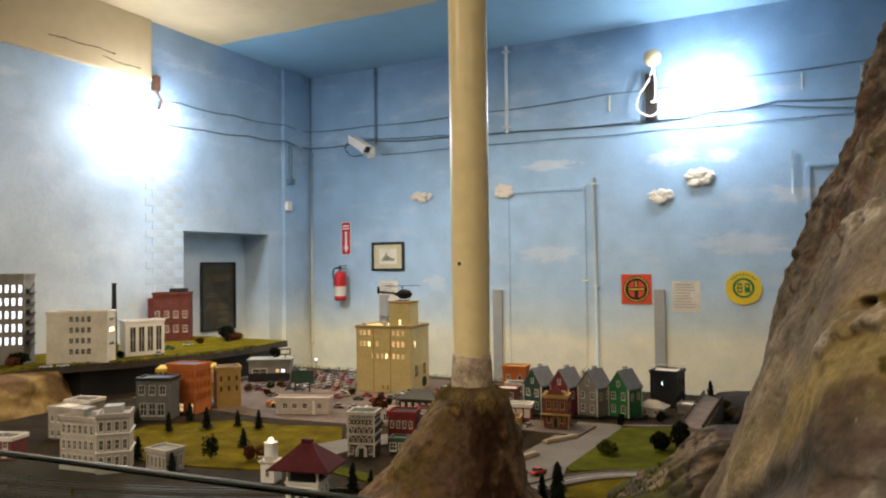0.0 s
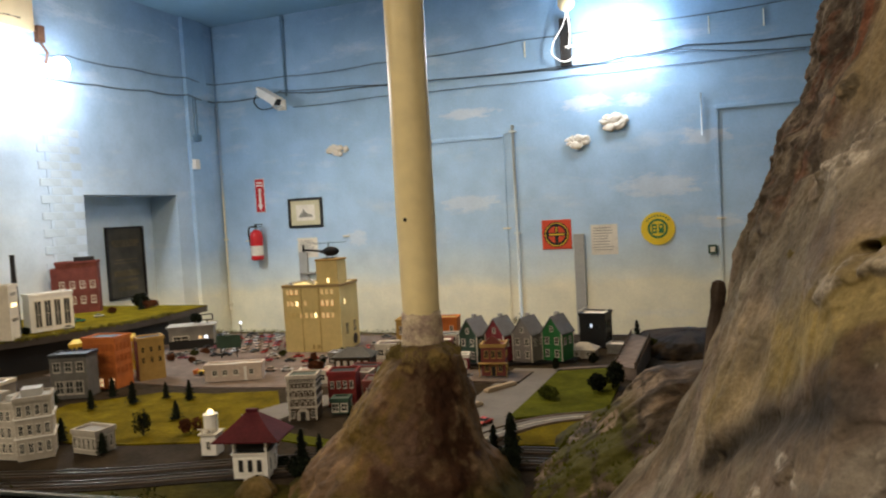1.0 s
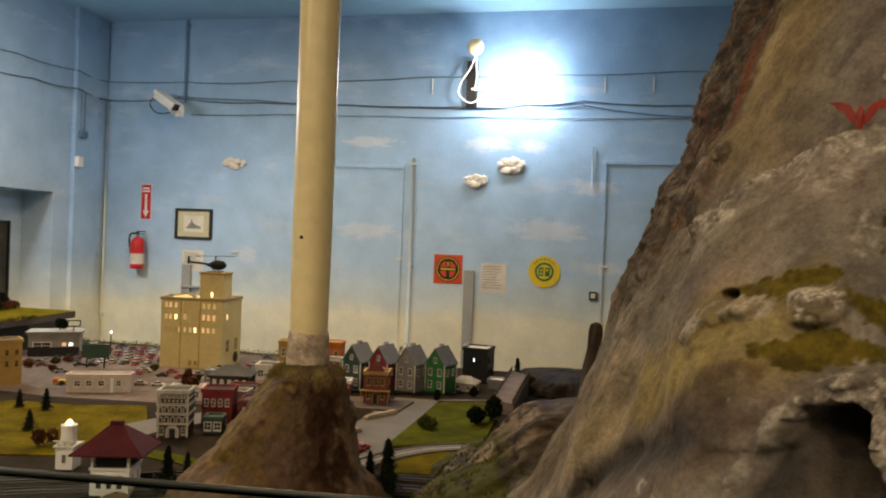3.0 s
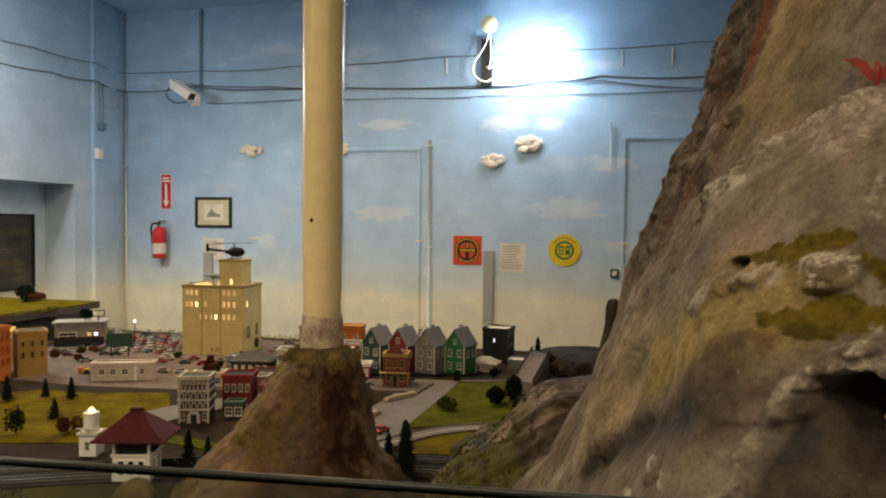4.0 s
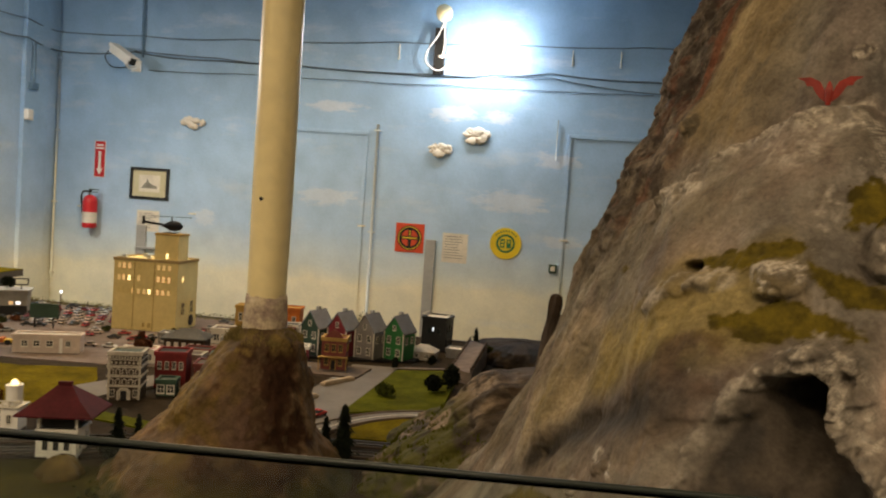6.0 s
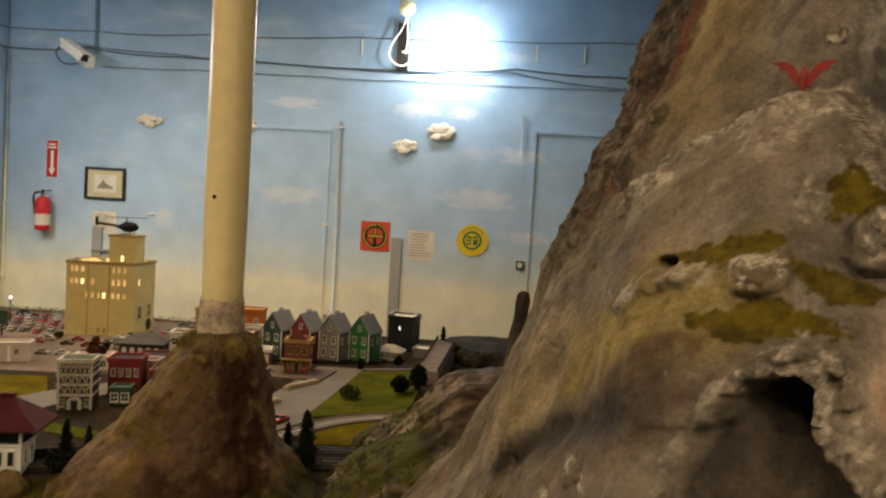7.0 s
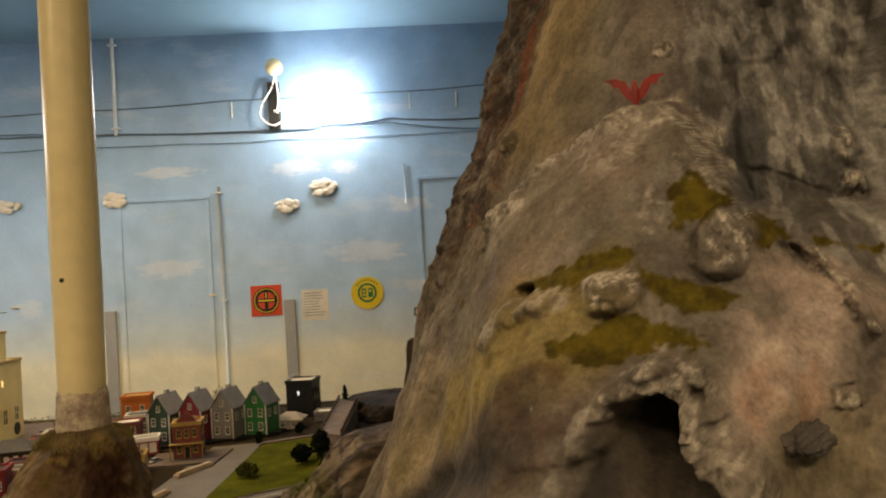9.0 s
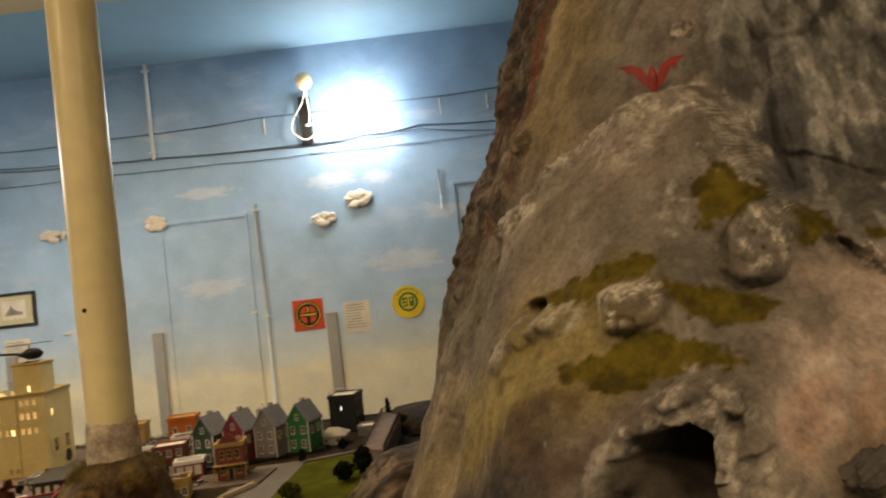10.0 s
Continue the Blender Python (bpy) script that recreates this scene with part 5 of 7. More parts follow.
def bank_radius(th, z, u):
    q = np.stack([u[:, 0] * 0.4, u[:, 1] * 0.4, z], 1)
    return np.interp(z, [0.95, 1.05, 1.17, 1.19], [0.62, 0.56, 0.50, 0.3]) + 0.03 * fbm(q, 9, 4, 121), np.zeros_like(z)


def bank_colour(th, z, P):
    n1 = fbm(P, 8, 4, 131)
    w = smooth(-0.3, 0.4, n1)[:, None]
    return np.array([0.16, 0.10, 0.04]) * (1 - w) + np.array([0.30, 0.21, 0.07]) * w


bank = thing("earth_bank", "ochre earthen bank below the raised deck", "bank")
part("rock_face", polar_rock("bank_face", (-2.42, 3.30), np.arange(0, 360, 3), np.arange(0.95, 1.191, 0.012), bank_radius, bank_colour), ROCK, bank)

BRICK_RED = grain("maroon_brick_card", (0.20, 0.055, 0.045), 0.8, 0.25, 90, 0.4, own=0.1)
ORANGE = grain("orange_brick_card", (0.50, 0.145, 0.022), 0.8, 0.2, 90, 0.4)
OCHRE = grain("ochre_card", (0.42, 0.27, 0.07), 0.8, 0.2, 90, 0.3)
GREY_CARD = grain("grey_stone_card", (0.26, 0.25, 0.23), 0.8, 0.2, 90, 0.3)
TAN = grain("tan_stucco_card", (0.76, 0.62, 0.26), 0.7, 0.10, 50, 0.2)
MAROON_ROOF = grain("maroon_roof_tiles", (0.075, 0.008, 0.012), 0.7, 0.25, 90, 0.4, spec=0.2)
SLATE_DARK = grain("weathered_dark_roof", (0.070, 0.068, 0.058), 0.75, 0.3, 90, 0.3)
SLATE = grain("grey_slate_roof", (0.20, 0.20, 0.21), 0.7, 0.2, 120, 0.4)
GREEN_CARD = grain("green_clapboard", (0.035, 0.20, 0.055), 0.6, 0.15, 90, 0.3)
DARK_GREEN = grain("dark_green_clapboard", (0.035, 0.075, 0.05), 0.6, 0.2, 90, 0.3)
MAROON = grain("maroon_clapboard", (0.24, 0.03, 0.045), 0.6, 0.15, 90, 0.3)
GREY_BOARD = grain("grey_clapboard", (0.27, 0.25, 0.24), 0.6, 0.15, 90, 0.3)
YELLOW = grain("yellow_card", (0.62, 0.42, 0.02), 0.7, 0.15, 60, 0.2)
TEAL = grain("grey_green_roof", (0.075, 0.10, 0.08), 0.7, 0.2, 60, 0.2)


def at(x, y, rz, z=GZ + 0.004):
    return pose(x, y, z, 0, 0, rz)


def from_corner(x, y, rz, w, z=GZ + 0.004):
    """The pose of a front of width w that starts at its corner x, y."""
    a = radians(rz)
    return pose(x + w / 2 * math.cos(a), y + w / 2 * math.sin(a), z, 0, 0, rz)


# buildings on the deck
building("factory", "maroon brick factory block on the raised deck", from_corner(-2.683, 4.906, 37, 0.30, DZ), 0.30, 0.13, 0.40, BRICK_RED, GREY_PAINT, windows=[("front", spread(-0.11, 0.11, 4), [0.08, 0.2], 0.03, 0.05, BRICK_RED)])
part("roof_tank", Mesh().box(-0.02, 0.12, 0.03, 0.1, 0.403, 0.44), BLACK, bpy.data.objects["factory"])
part("low_wing", Mesh().box(-0.19, -0.151, 0.01, 0.12, 0, 0.36), BRICK_RED, bpy.data.objects["factory"])
building("power_house", "white model power house with tall dark windows", from_corner(-2.035, 4.13, 70, 0.27, DZ), 0.27, 0.12, 0.24, WHITE, GREY_PAINT, windows=[("front", spread(-0.085, 0.095, 4), [0.03], 0.036, 0.17, PANE)])
solid("smokestack", Mesh().lathe([(0.022, 0), (0.018, 0.25), (0.014, 0.50), (0.017, 0.505), (0.017, 0.515)], 16), BLACK, "slim black smokestack beside the power house", "smokestack", m=pose(-2.10, 4.09, DZ), smooth=False)
building("apartment_block", "white model apartment block with dark window bands", from_corner(-2.209, 3.669, 34, 0.378, DZ), 0.378, 0.16, 0.33, OFFWHITE, GREY_PAINT, windows=[("front", spread(-0.035, 0.075, 4), [0.06, 0.13, 0.20, 0.27], 0.022, 0.034, PANE), ("right", [0.0], [0.20], 0.10, 0.025, LIT), ("right", [0.0], [0.11, 0.27], 0.10, 0.02, PANE)])
building("office_tower", "grey stone office tower with white-lit windows", from_corner(-2.60, 3.44, 34, 0.30, DZ), 0.30, 0.16, 0.58, GREY_CARD, GREY_PAINT, windows=[("front", spread(-0.12, 0.13, 7), spread(0.13, 0.47, 5), 0.018, 0.045, LIT_WHITE)])
for z in spread(0.12, 0.46, 6):
    part("fire_escape", Mesh().box(0.151, 0.172, 0.03, 0.13, z, z + 0.006).box(0.151, 0.172, 0.03, 0.033, z + 0.006, z + 0.03).tube([(0.165, 0.04, z + 0.006), (0.165, 0.12, z + 0.066)], 0.003, 5), BLACK, bpy.data.objects["office_tower"])
pine(-2.06, 5.12, DZ, 0.09, 0.03, 2)
solid("yellow_canopy", Mesh().box(-0.17, 0.17, -0.10, 0.10, 0.0, 0.02).box(-0.16, -0.15, -0.09, -0.08, -0.20, 0).box(0.15, 0.16, -0.09, -0.08, -0.20, 0).box(-0.16, -0.15, 0.08, 0.09, -0.20, 0).box(0.15, 0.16, 0.08, 0.09, -0.20, 0), YELLOW, "yellow flat canopy roof on posts", "canopy", m=pose(-1.28, 3.98, GZ + 0.21, 0, 0, 40))

# the side street below the deck
building("row_shop", "dark grey two-storey model shop with a black roof", from_corner(-1.13, 3.48, 22, 0.19), 0.19, 0.13, 0.225, grain("charcoal_card", (0.13, 0.125, 0.115), 0.8, 0.25, 60, 0.3), BLACK, cornice=BLACK, windows=[("front", spread(-0.06, 0.06, 3), [0.145], 0.03, 0.045, PANE), ("front", spread(-0.05, 0.05, 3), [0.03], 0.035, 0.06, PANE)], trim=AGED_WHITE)
building("orange_brick_block", "orange brick model block with arched windows", from_corner(-1.141, 3.704, 8, 0.20), 0.20, 0.14, 0.275, ORANGE, BLACK, cornice=ORANGE, windows=[("front", spread(-0.08, 0.08, 7), [0.08, 0.145, 0.21], 0.012, 0.035, ORANGE), ("front", spread(-0.07, 0.07, 3), [0.012], 0.035, 0.045, LIT_DIM), ("right", spread(-0.05, 0.05, 4), [0.08, 0.145, 0.21], 0.012, 0.035, ORANGE)], trim=grain("burnt_orange_trim", (0.36, 0.10, 0.018), 0.8, 0.2, 90, 0.2))
building("ochre_block", "ochre model block with a dark red side wall", from_corner(-0.945, 3.90, 52, 0.14), 0.14, 0.12, 0.235, OCHRE, BLACK, windows=[("front", spread(-0.045, 0.045, 3), [0.10, 0.16], 0.014, 0.03, PANE), ("left", [0.0], [0.02], 0.05, 0.03, LIT_DIM)], trim=OCHRE)
part("side_panel", Mesh().box(-0.074, -0.0703, 0.004, 0.116, 0, 0.232), BRICK_RED, bpy.data.objects["ochre_block"], "dark red side wall")

# the white court house and the little bank near the visitors
court = building("court_house", "white three-storey model court house with ornate cornices", from_corner(-0.405, 2.70, 44, 0.125), 0.125, 0.13, 0.235, AGED_WHITE, GREY_PAINT, cornice=AGED_WHITE, windows=[("front", spread(-0.045, 0.045, 4), [0.03, 0.10, 0.175], 0.014, 0.038, PANE), ("left", spread(-0.05, 0.05, 4), [0.03, 0.10, 0.175], 0.014, 0.038, PANE)])
building("court_wing", "grey-white model court wing with a flat roof", from_corner(-0.625, 2.69, 8, 0.205), 0.205, 0.12, 0.215, AGED_WHITE, GREY_PAINT, cornice=AGED_WHITE, windows=[("front", spread(-0.08, 0.07, 6), [0.03, 0.09, 0.155], 0.016, 0.036, PANE)])
wing = bpy.data.objects["court_wing"]
part("roof_house", Mesh().box(-0.08, -0.005, 0.03, 0.10, 0.218, 0.25), AGED_WHITE, wing, bevel=0.001)
part("roof_house", Mesh().box(0.02, 0.08, 0.045, 0.105, 0.218, 0.24), GREY_PAINT, wing, bevel=0.001)
part("roof_vent", Mesh().lathe([(0.008, 0.218), (0.008, 0.245), (0.011, 0.246), (0.011, 0.252)], 12, m=pose(0.005, 0.03, 0)), GREY_METAL, wing)
for z in (0.085, 0.16):
    part("string_course", Mesh().box(-0.069, 0.069, -0.004, 0.144, z, z + 0.006), WHITE, court)
part("roof_house", Mesh().box(-0.04, 0.03, 0.04, 0.11, 0.238, 0.268), GREY_PAINT, court)
building("bank_office", "low white model building with tall arched windows", from_corner(-0.272, 2.835, -3, 0.125), 0.125, 0.09, 0.085, AGED_WHITE, GREY_CARD, windows=[("front", spread(-0.05, 0.05, 5), [0.02], 0.013, 0.045, PANE), ("right", spread(-0.025, 0.025, 3), [0.02], 0.013, 0.045, PANE)])

# motel, diner, billboard
motel = building("motel", "long low white model motel with square windows", from_corner(-0.519, 3.929, 21.8, 0.31), 0.31, 0.085, 0.085, grain("pinkish_white_card", (0.62, 0.52, 0.44), 0.75, 0.18, 50, 0.2), AGED_WHITE, windows=[("front", [-0.10, -0.045, 0.015], [0.035], 0.026, 0.026, PANE), ("front", [0.10], [0.035], 0.02, 0.026, PANE)])
part("end_wall", Mesh().box(0.06, 0.075, -0.004, 0.0, 0, 0.08), WHITE, motel)
diner = building("diner", "grey flat-roofed model diner with wide lit windows", from_corner(-1.455, 4.719, 30, 0.30), 0.30, 0.14, 0.145, GREY_CARD, BLACK, windows=[("front", [0.06], [0.07], 0.022, 0.018, LIT_DIM), ("front", [0.10], [0.07], 0.022, 0.018, LIT_WHITE), ("front", [-0.07], [0.05], 0.10, 0.04, PANE)])
part("plinth", Mesh().box(-0.152, 0.152, -0.004, 0.0, 0, 0.06), BLACK, diner)
part("roof_slab", Mesh().box(-0.165, 0.165, -0.015, 0.155, 0.156, 0.164), GREY_PAINT, diner, bevel=0.001)
part("roof_sign", Mesh().box(0.07, 0.15, 0.03, 0.036, 0.190, 0.197).box(0.07, 0.15, 0.03, 0.036, 0.228, 0.235).box(0.07, 0.077, 0.03, 0.036, 0.197, 0.228).box(0.143, 0.15, 0.03, 0.036, 0.197, 0.228).box(0.107, 0.113, 0.03, 0.036, 0.164, 0.190), BLACK, diner)
shrub(-1.33, 4.85, GZ + 0.168, 0.075, 0.085, PINE_GREEN, 5, "dark bushy plant on the diner roof")
bb = thing("billboard", "green blank billboard on two posts", "billboard", "", at(-0.825, 4.55, 22))
part("panel", Mesh().box(-0.078, 0.078, -0.004, 0.004, 0.062, 0.145), DARK_GREEN, bb, bevel=0.001)
for x in (-0.05, 0.05):
    part("post", Mesh().box(x - 0.004, x + 0.004, -0.003, 0.003, 0, 0.061), BLACK, bb)

# the hotel with its helicopter
HOTEL = from_corner(-0.52, 4.745, 5, 0.40)
LITS = {(-0.137, 0.377): LIT_DIM, (-0.102, 0.377): LIT_DIM, (-0.102, 0.303): LIT, (-0.137, 0.303): LIT_DIM, (0.08, 0.303): LIT_DIM, (0.112, 0.303): LIT_DIM, (0.147, 0.303): LIT_DIM, (0.027, 0.225): LIT, (0.08, 0.225): LIT_DIM, (0.112, 0.225): LIT_DIM}
hotel = building("hotel", "tan stucco model hotel with lit windows", HOTEL, 0.40, 0.30, 0.43, TAN, TAN, cornice=grain("brown_cornice", (0.38, 0.28, 0.12), 0.7, 0.15, 60), trim=TAN,
                 windows=[("front", [-0.165, -0.137, -0.102], [0.377, 0.303], 0.016, 0.03, lambda x, z: LITS.get((x, z), LIT_FAINT)), ("front", [-0.042, 0.08, 0.112, 0.147], [0.377], 0.016, 0.03, lambda x, z: LIT_FAINT if x > 0 else TAN), ("front", [-0.165, -0.137, -0.102], [0.225], 0.016, 0.03, TAN), ("front", [-0.042, 0.08, 0.112, 0.147], [0.303], 0.016, 0.034, lambda x, z: LITS.get((x, z), LIT_FAINT)), ("front", [-0.075, -0.04, -0.004, 0.027, 0.08, 0.112, 0.147], [0.225], 0.016, 0.03, lambda x, z: LITS.get((x, z), LIT_FAINT)), ("front", [0.0, 0.035], [0.02], 0.016, 0.028, OCHRE), ("right", [-0.08], [0.303], 0.016, 0.035, LIT), ("right", [-0.06, 0.07], [0.10], 0.045, 0.075, PANE)])
for x in (-0.07, 0.055):
    part("wall_joint", Mesh().box(x - 0.002, x + 0.002, -0.002, 0.0, 0, 0.42), OCHRE, hotel)
part("garage_arch", Mesh().lathe([(0.035, 0), (0.035, 0.003)], 20, m=pose(0.2, 0.22, 0.05, 0, 90, 0)), BLACK, hotel)
upper = part("upper_storey", Mesh().box(0.045, 0.192, 0.008, 0.15, 0.433, 0.59), TAN, hotel)
part("upper_cornice", Mesh().box(0.040, 0.197, 0.003, 0.155, 0.59, 0.602), OCHRE, upper)
window(upper, pose(0.125, 0.008, 0.45), 0.014, 0.03, LIT, TAN)
for x, y in ((-0.16, 0.05), (-0.1, 0.2), (-0.03, 0.1)):
    part("roof_vent", Mesh().box(x - 0.012, x + 0.012, y - 0.012, y + 0.012, 0.433, 0.455), GREY_METAL, hotel)
NAVY = grain("navy_enamel", (0.008, 0.010, 0.016), 0.5, 0.2, 60, 0.0, spec=0.15)
heli = thing("toy_helicopter", "dark navy toy helicopter parked on the hotel roof", "helicopter", "", HOTEL @ pose(0.10, 0.075, 0.602, 0, 0, 10) @ Matrix.Diagonal((1.05, 1.3, 1.35, 1)))
part("fuselage", Mesh().lathe([(0.004, -0.06), (0.018, -0.045), (0.024, -0.015), (0.022, 0.015), (0.010, 0.04), (0.005, 0.06)], 16, m=pose(0.015, 0, 0.034, 0, -90, 0)), NAVY, heli, smooth=True)
part("tail_boom", Mesh().tube([(-0.04, 0, 0.038), (-0.15, 0, 0.046)], 0.005, 8), NAVY, heli)
part("tail_fin", Mesh().box(-0.156, -0.142, -0.002, 0.002, 0.036, 0.072), NAVY, heli)
part("rotor_mast", Mesh().tube([(0.01, 0, 0.055), (0.01, 0, 0.074)], 0.004, 8), BLACK, heli)
part("rotor_blade", Mesh().box(-0.10, 0.12, -0.005, 0.005, 0.074, 0.0765), BLACK, heli, m=pose(0, 0, 0, 0, 0, 25))
for y in (-0.018, 0.018):
    part("skid", Mesh().tube([(-0.03, y, 0.002), (0.045, y, 0.002), (0.055, y, 0.008)], 0.002, 6).tube([(0.0, y * 0.6, 0.018), (0.0, y, 0.002)], 0.0015, 5).tube([(0.03, y * 0.6, 0.018), (0.03, y, 0.002)], 0.0015, 5), BLACK, heli)

# four gabled houses
for x, y, wall, words in ((0.815, 4.525, DARK_GREEN, "dark green"), (0.965, 4.545, MAROON, "maroon"), (1.118, 4.565, GREY_BOARD, "grey"), (1.275, 4.61, GREEN_CARD, "bright green")):
    building("gabled_house", words + " clapboard model house with grey gable roof", pose(x, y, GZ + 0.014, 0, 0, -18), 0.122, 0.135, 0.155, wall, SLATE, "gable", 0.085, 0.008, windows=[("front", [-0.03, 0.03], [0.025, 0.095], 0.02, 0.034, PANE), ("front", [0.0], [0.165], 0.016, 0.026, PANE), ("right", [-0.03, 0.03], [0.09], 0.02, 0.034, PANE)], door=None, group="row of gabled houses", category="house")

# the little brick station on its slab and its neighbour
st = building("brick_station", "red-brown brick model station with a small gable", pose(1.045, 4.235, GZ + 0.012, 0, 0, 8), 0.125, 0.10, 0.155, BRICK_RED, BRICK_RED, cornice=OCHRE, windows=[("front", [-0.035, 0.035], [0.025, 0.095], 0.018, 0.035, PANE), ("front", [0.0], [0.095], 0.018, 0.035, PANE), ("right", [-0.02, 0.02], [0.03, 0.095], 0.014, 0.03, PANE)], door=(0.0, 0.022, 0.05, BLACK), trim=OCHRE)
part("front_gable", Mesh().prism([(-0.045, 0.165), (0.045, 0.165), (0.027, 0.19), (0.0, 0.21), (-0.027, 0.19)], 0.0, 0.008, pose(0, 0.008, 0, 90, 0, 0)), BRICK_RED, st)
part("porch", Mesh().box(-0.075, 0.075, -0.03, -0.001, 0.066, 0.071).box(-0.072, -0.068, -0.028, -0.024, 0, 0.066).box(0.068, 0.072, -0.028, -0.024, 0, 0.066), OCHRE, st)
building("corner_store", "small red and white model corner store", pose(0.80, 4.36, GZ + 0.004, 0, 0, 14), 0.13, 0.09, 0.075, MAROON, GREY_PAINT, cornice=WHITE, windows=[("front", spread(-0.04, 0.04, 3), [0.02], 0.025, 0.035, OFFWHITE)])

# dark block and white bungalow at the far side
dk = building("dark_block", "dark two-storey model block with a pale flat roof", from_corner(1.36, 5.03, -8, 0.155), 0.155, 0.16, 0.20, BLACK, OFFWHITE, cornice=BLACK, windows=[("front", [-0.03, 0.03], [0.11], 0.016, 0.03, PANE), ("front", [-0.005], [0.125], 0.008, 0.022, LIT_WHITE), ("right", spread(-0.05, 0.05, 3), [0.04, 0.12], 0.02, 0.035, OFFWHITE)], trim=BLACK)
part("roof_railing", Mesh().box(-0.08, 0.08, -0.003, 0.0, 0.222, 0.226).box(0.077, 0.08, 0.0, 0.16, 0.222, 0.226).box(-0.08, -0.077, 0.0, 0.16, 0.222, 0.226).box(-0.08, 0.08, 0.16, 0.163, 0.222, 0.226), OFFWHITE, dk)
building("bungalow", "small white model bungalow with a pale hip roof", pose(1.42, 4.72, GZ + 0.004, 0, 0, -5), 0.14, 0.10, 0.05, AGED_WHITE, AGED_WHITE, "hip", 0.035, 0.01, windows=[("front", [-0.03, 0.03], [0.015], 0.02, 0.02, PANE)])
building("low_shed", "low pale model shed beside the ramp", pose(1.62, 4.86, GZ + 0.004, 0, 0, -5), 0.16, 0.10, 0.045, GREY_CARD, OFFWHITE)


def knoll_radius(th, z, u):
    q = np.stack([u[:, 0] * 0.3, u[:, 1] * 0.3, z], 1)
    return np.interp(z, [0.95, 1.00, 1.05, 1.070, 1.082], [0.36, 0.33, 0.27, 0.17, 0.003]) + 0.035 * fbm(q, 8, 4, 141) + 0.020 * (0.5 - np.abs(noise3(q, 18, 145))), np.zeros_like(z)


def knoll_colour(th, z, P):
    w = smooth(-0.3, 0.4, fbm(P, 12, 4, 143))[:, None]
    return np.array([0.009, 0.006, 0.004]) * (1 - w) + np.array([0.030, 0.020, 0.010]) * w


knoll = thing("dark_knoll", "dark brown rocky knoll at the layout's far edge", "knoll")
part("rock_face", polar_rock("knoll_face", (1.98, 5.05), np.arange(0, 360, 1.5), np.arange(0.95, 1.083, 0.004), knoll_radius, knoll_colour), ROCK, knoll)
ramp = thing("trestle_ramp", "grey ramp with dark railing climbing the hill", "ramp")
n = Mesh()
n.v.extend([(1.638, 4.34, GZ), (1.754, 4.26, GZ), (1.786, 4.79, GZ), (1.668, 4.95, GZ), (1.638, 4.34, GZ + 0.06), (1.754, 4.26, GZ + 0.06), (1.786, 4.79, GZ + 0.11), (1.668, 4.95, GZ + 0.11)])
n.f.extend([(0, 3, 2, 1), (4, 5, 6, 7), (0, 1, 5, 4), (1, 2, 6, 5), (2, 3, 7, 6), (3, 0, 4, 7)])
part("roadway", n, PAVE, ramp)
for i in range(12):
    t = i / 11
    part("rail_post", Mesh().box(-0.004, 0.004, -0.004, 0.004, 0, 0.028), BARK, ramp, m=pose(1.750 + 0.032 * t, 4.265 + 0.52 * t, GZ + 0.060 + 0.05 * t))
    part("rail_post", Mesh().box(-0.003, 0.003, -0.003, 0.003, 0, 0.020), BARK, ramp, m=pose(1.642 + 0.030 * t, 4.345 + 0.60 * t, GZ + 0.060 + 0.05 * t))
for z in (0.072, 0.086):
    part("hand_rail", Mesh().tube([(1.750, 4.265, GZ + z), (1.782, 4.785, GZ + z + 0.05)], 0.004, 6), BARK, ramp)
part("hand_rail", Mesh().tube([(1.642, 4.345, GZ + 0.078), (1.672, 4.945, GZ + 0.128)], 0.004, 6), BARK, ramp)
pine(1.70, 4.98, GZ + 0.05, 0.125, 0.03, 4)
for k, (x, y, r, h) in enumerate(((1.80, 4.90, 0.07, 0.05), (2.10, 4.88, 0.08, 0.05))):
    shrub(x, y, GZ + 0.045, r, h, SHRUB_GREEN, 60 + k, "olive scrub clinging to the far knoll")

# ornate corner building, red row and others round the square
IVORY = grain("soiled_ivory_card", (0.50, 0.45, 0.37), 0.75, 0.25, 60, 0.2)
orn = building("ornate_block", "dark stone model block with ornate white bands and arches", from_corner(0.372, 3.37, 18, 0.125) @ Matrix.Diagonal((1, 1, 0.87, 1)), 0.125, 0.10, 0.215, grain("brown_grey_stone", (0.060, 0.042, 0.032), 0.8, 0.3, 60), TEAL, cornice=IVORY, windows=[("left", [-0.025, 0.025], [0.075, 0.125], 0.015, 0.028, LIT_DIM), ("front", [-0.045, 0.045], [0.015], 0.016, 0.030, BLACK)], door=(0.0, 0.024, 0.042, BLACK), trim=IVORY)
for z, t in ((0.060, 0.006), (0.067, 0.003), (0.106, 0.005), (0.114, 0.003), (0.150, 0.006), (0.159, 0.003), (0.186, 0.004)):
    part("string_course", Mesh().box(-0.0665, 0.0665, -0.005, 0.104, z, z + t), IVORY, orn)
for x in (-0.0585, 0.0585):
    part("pilaster", Mesh().box(x - 0.0035, x + 0.0035, -0.0045, 0.0, 0.0, 0.204), IVORY, orn)
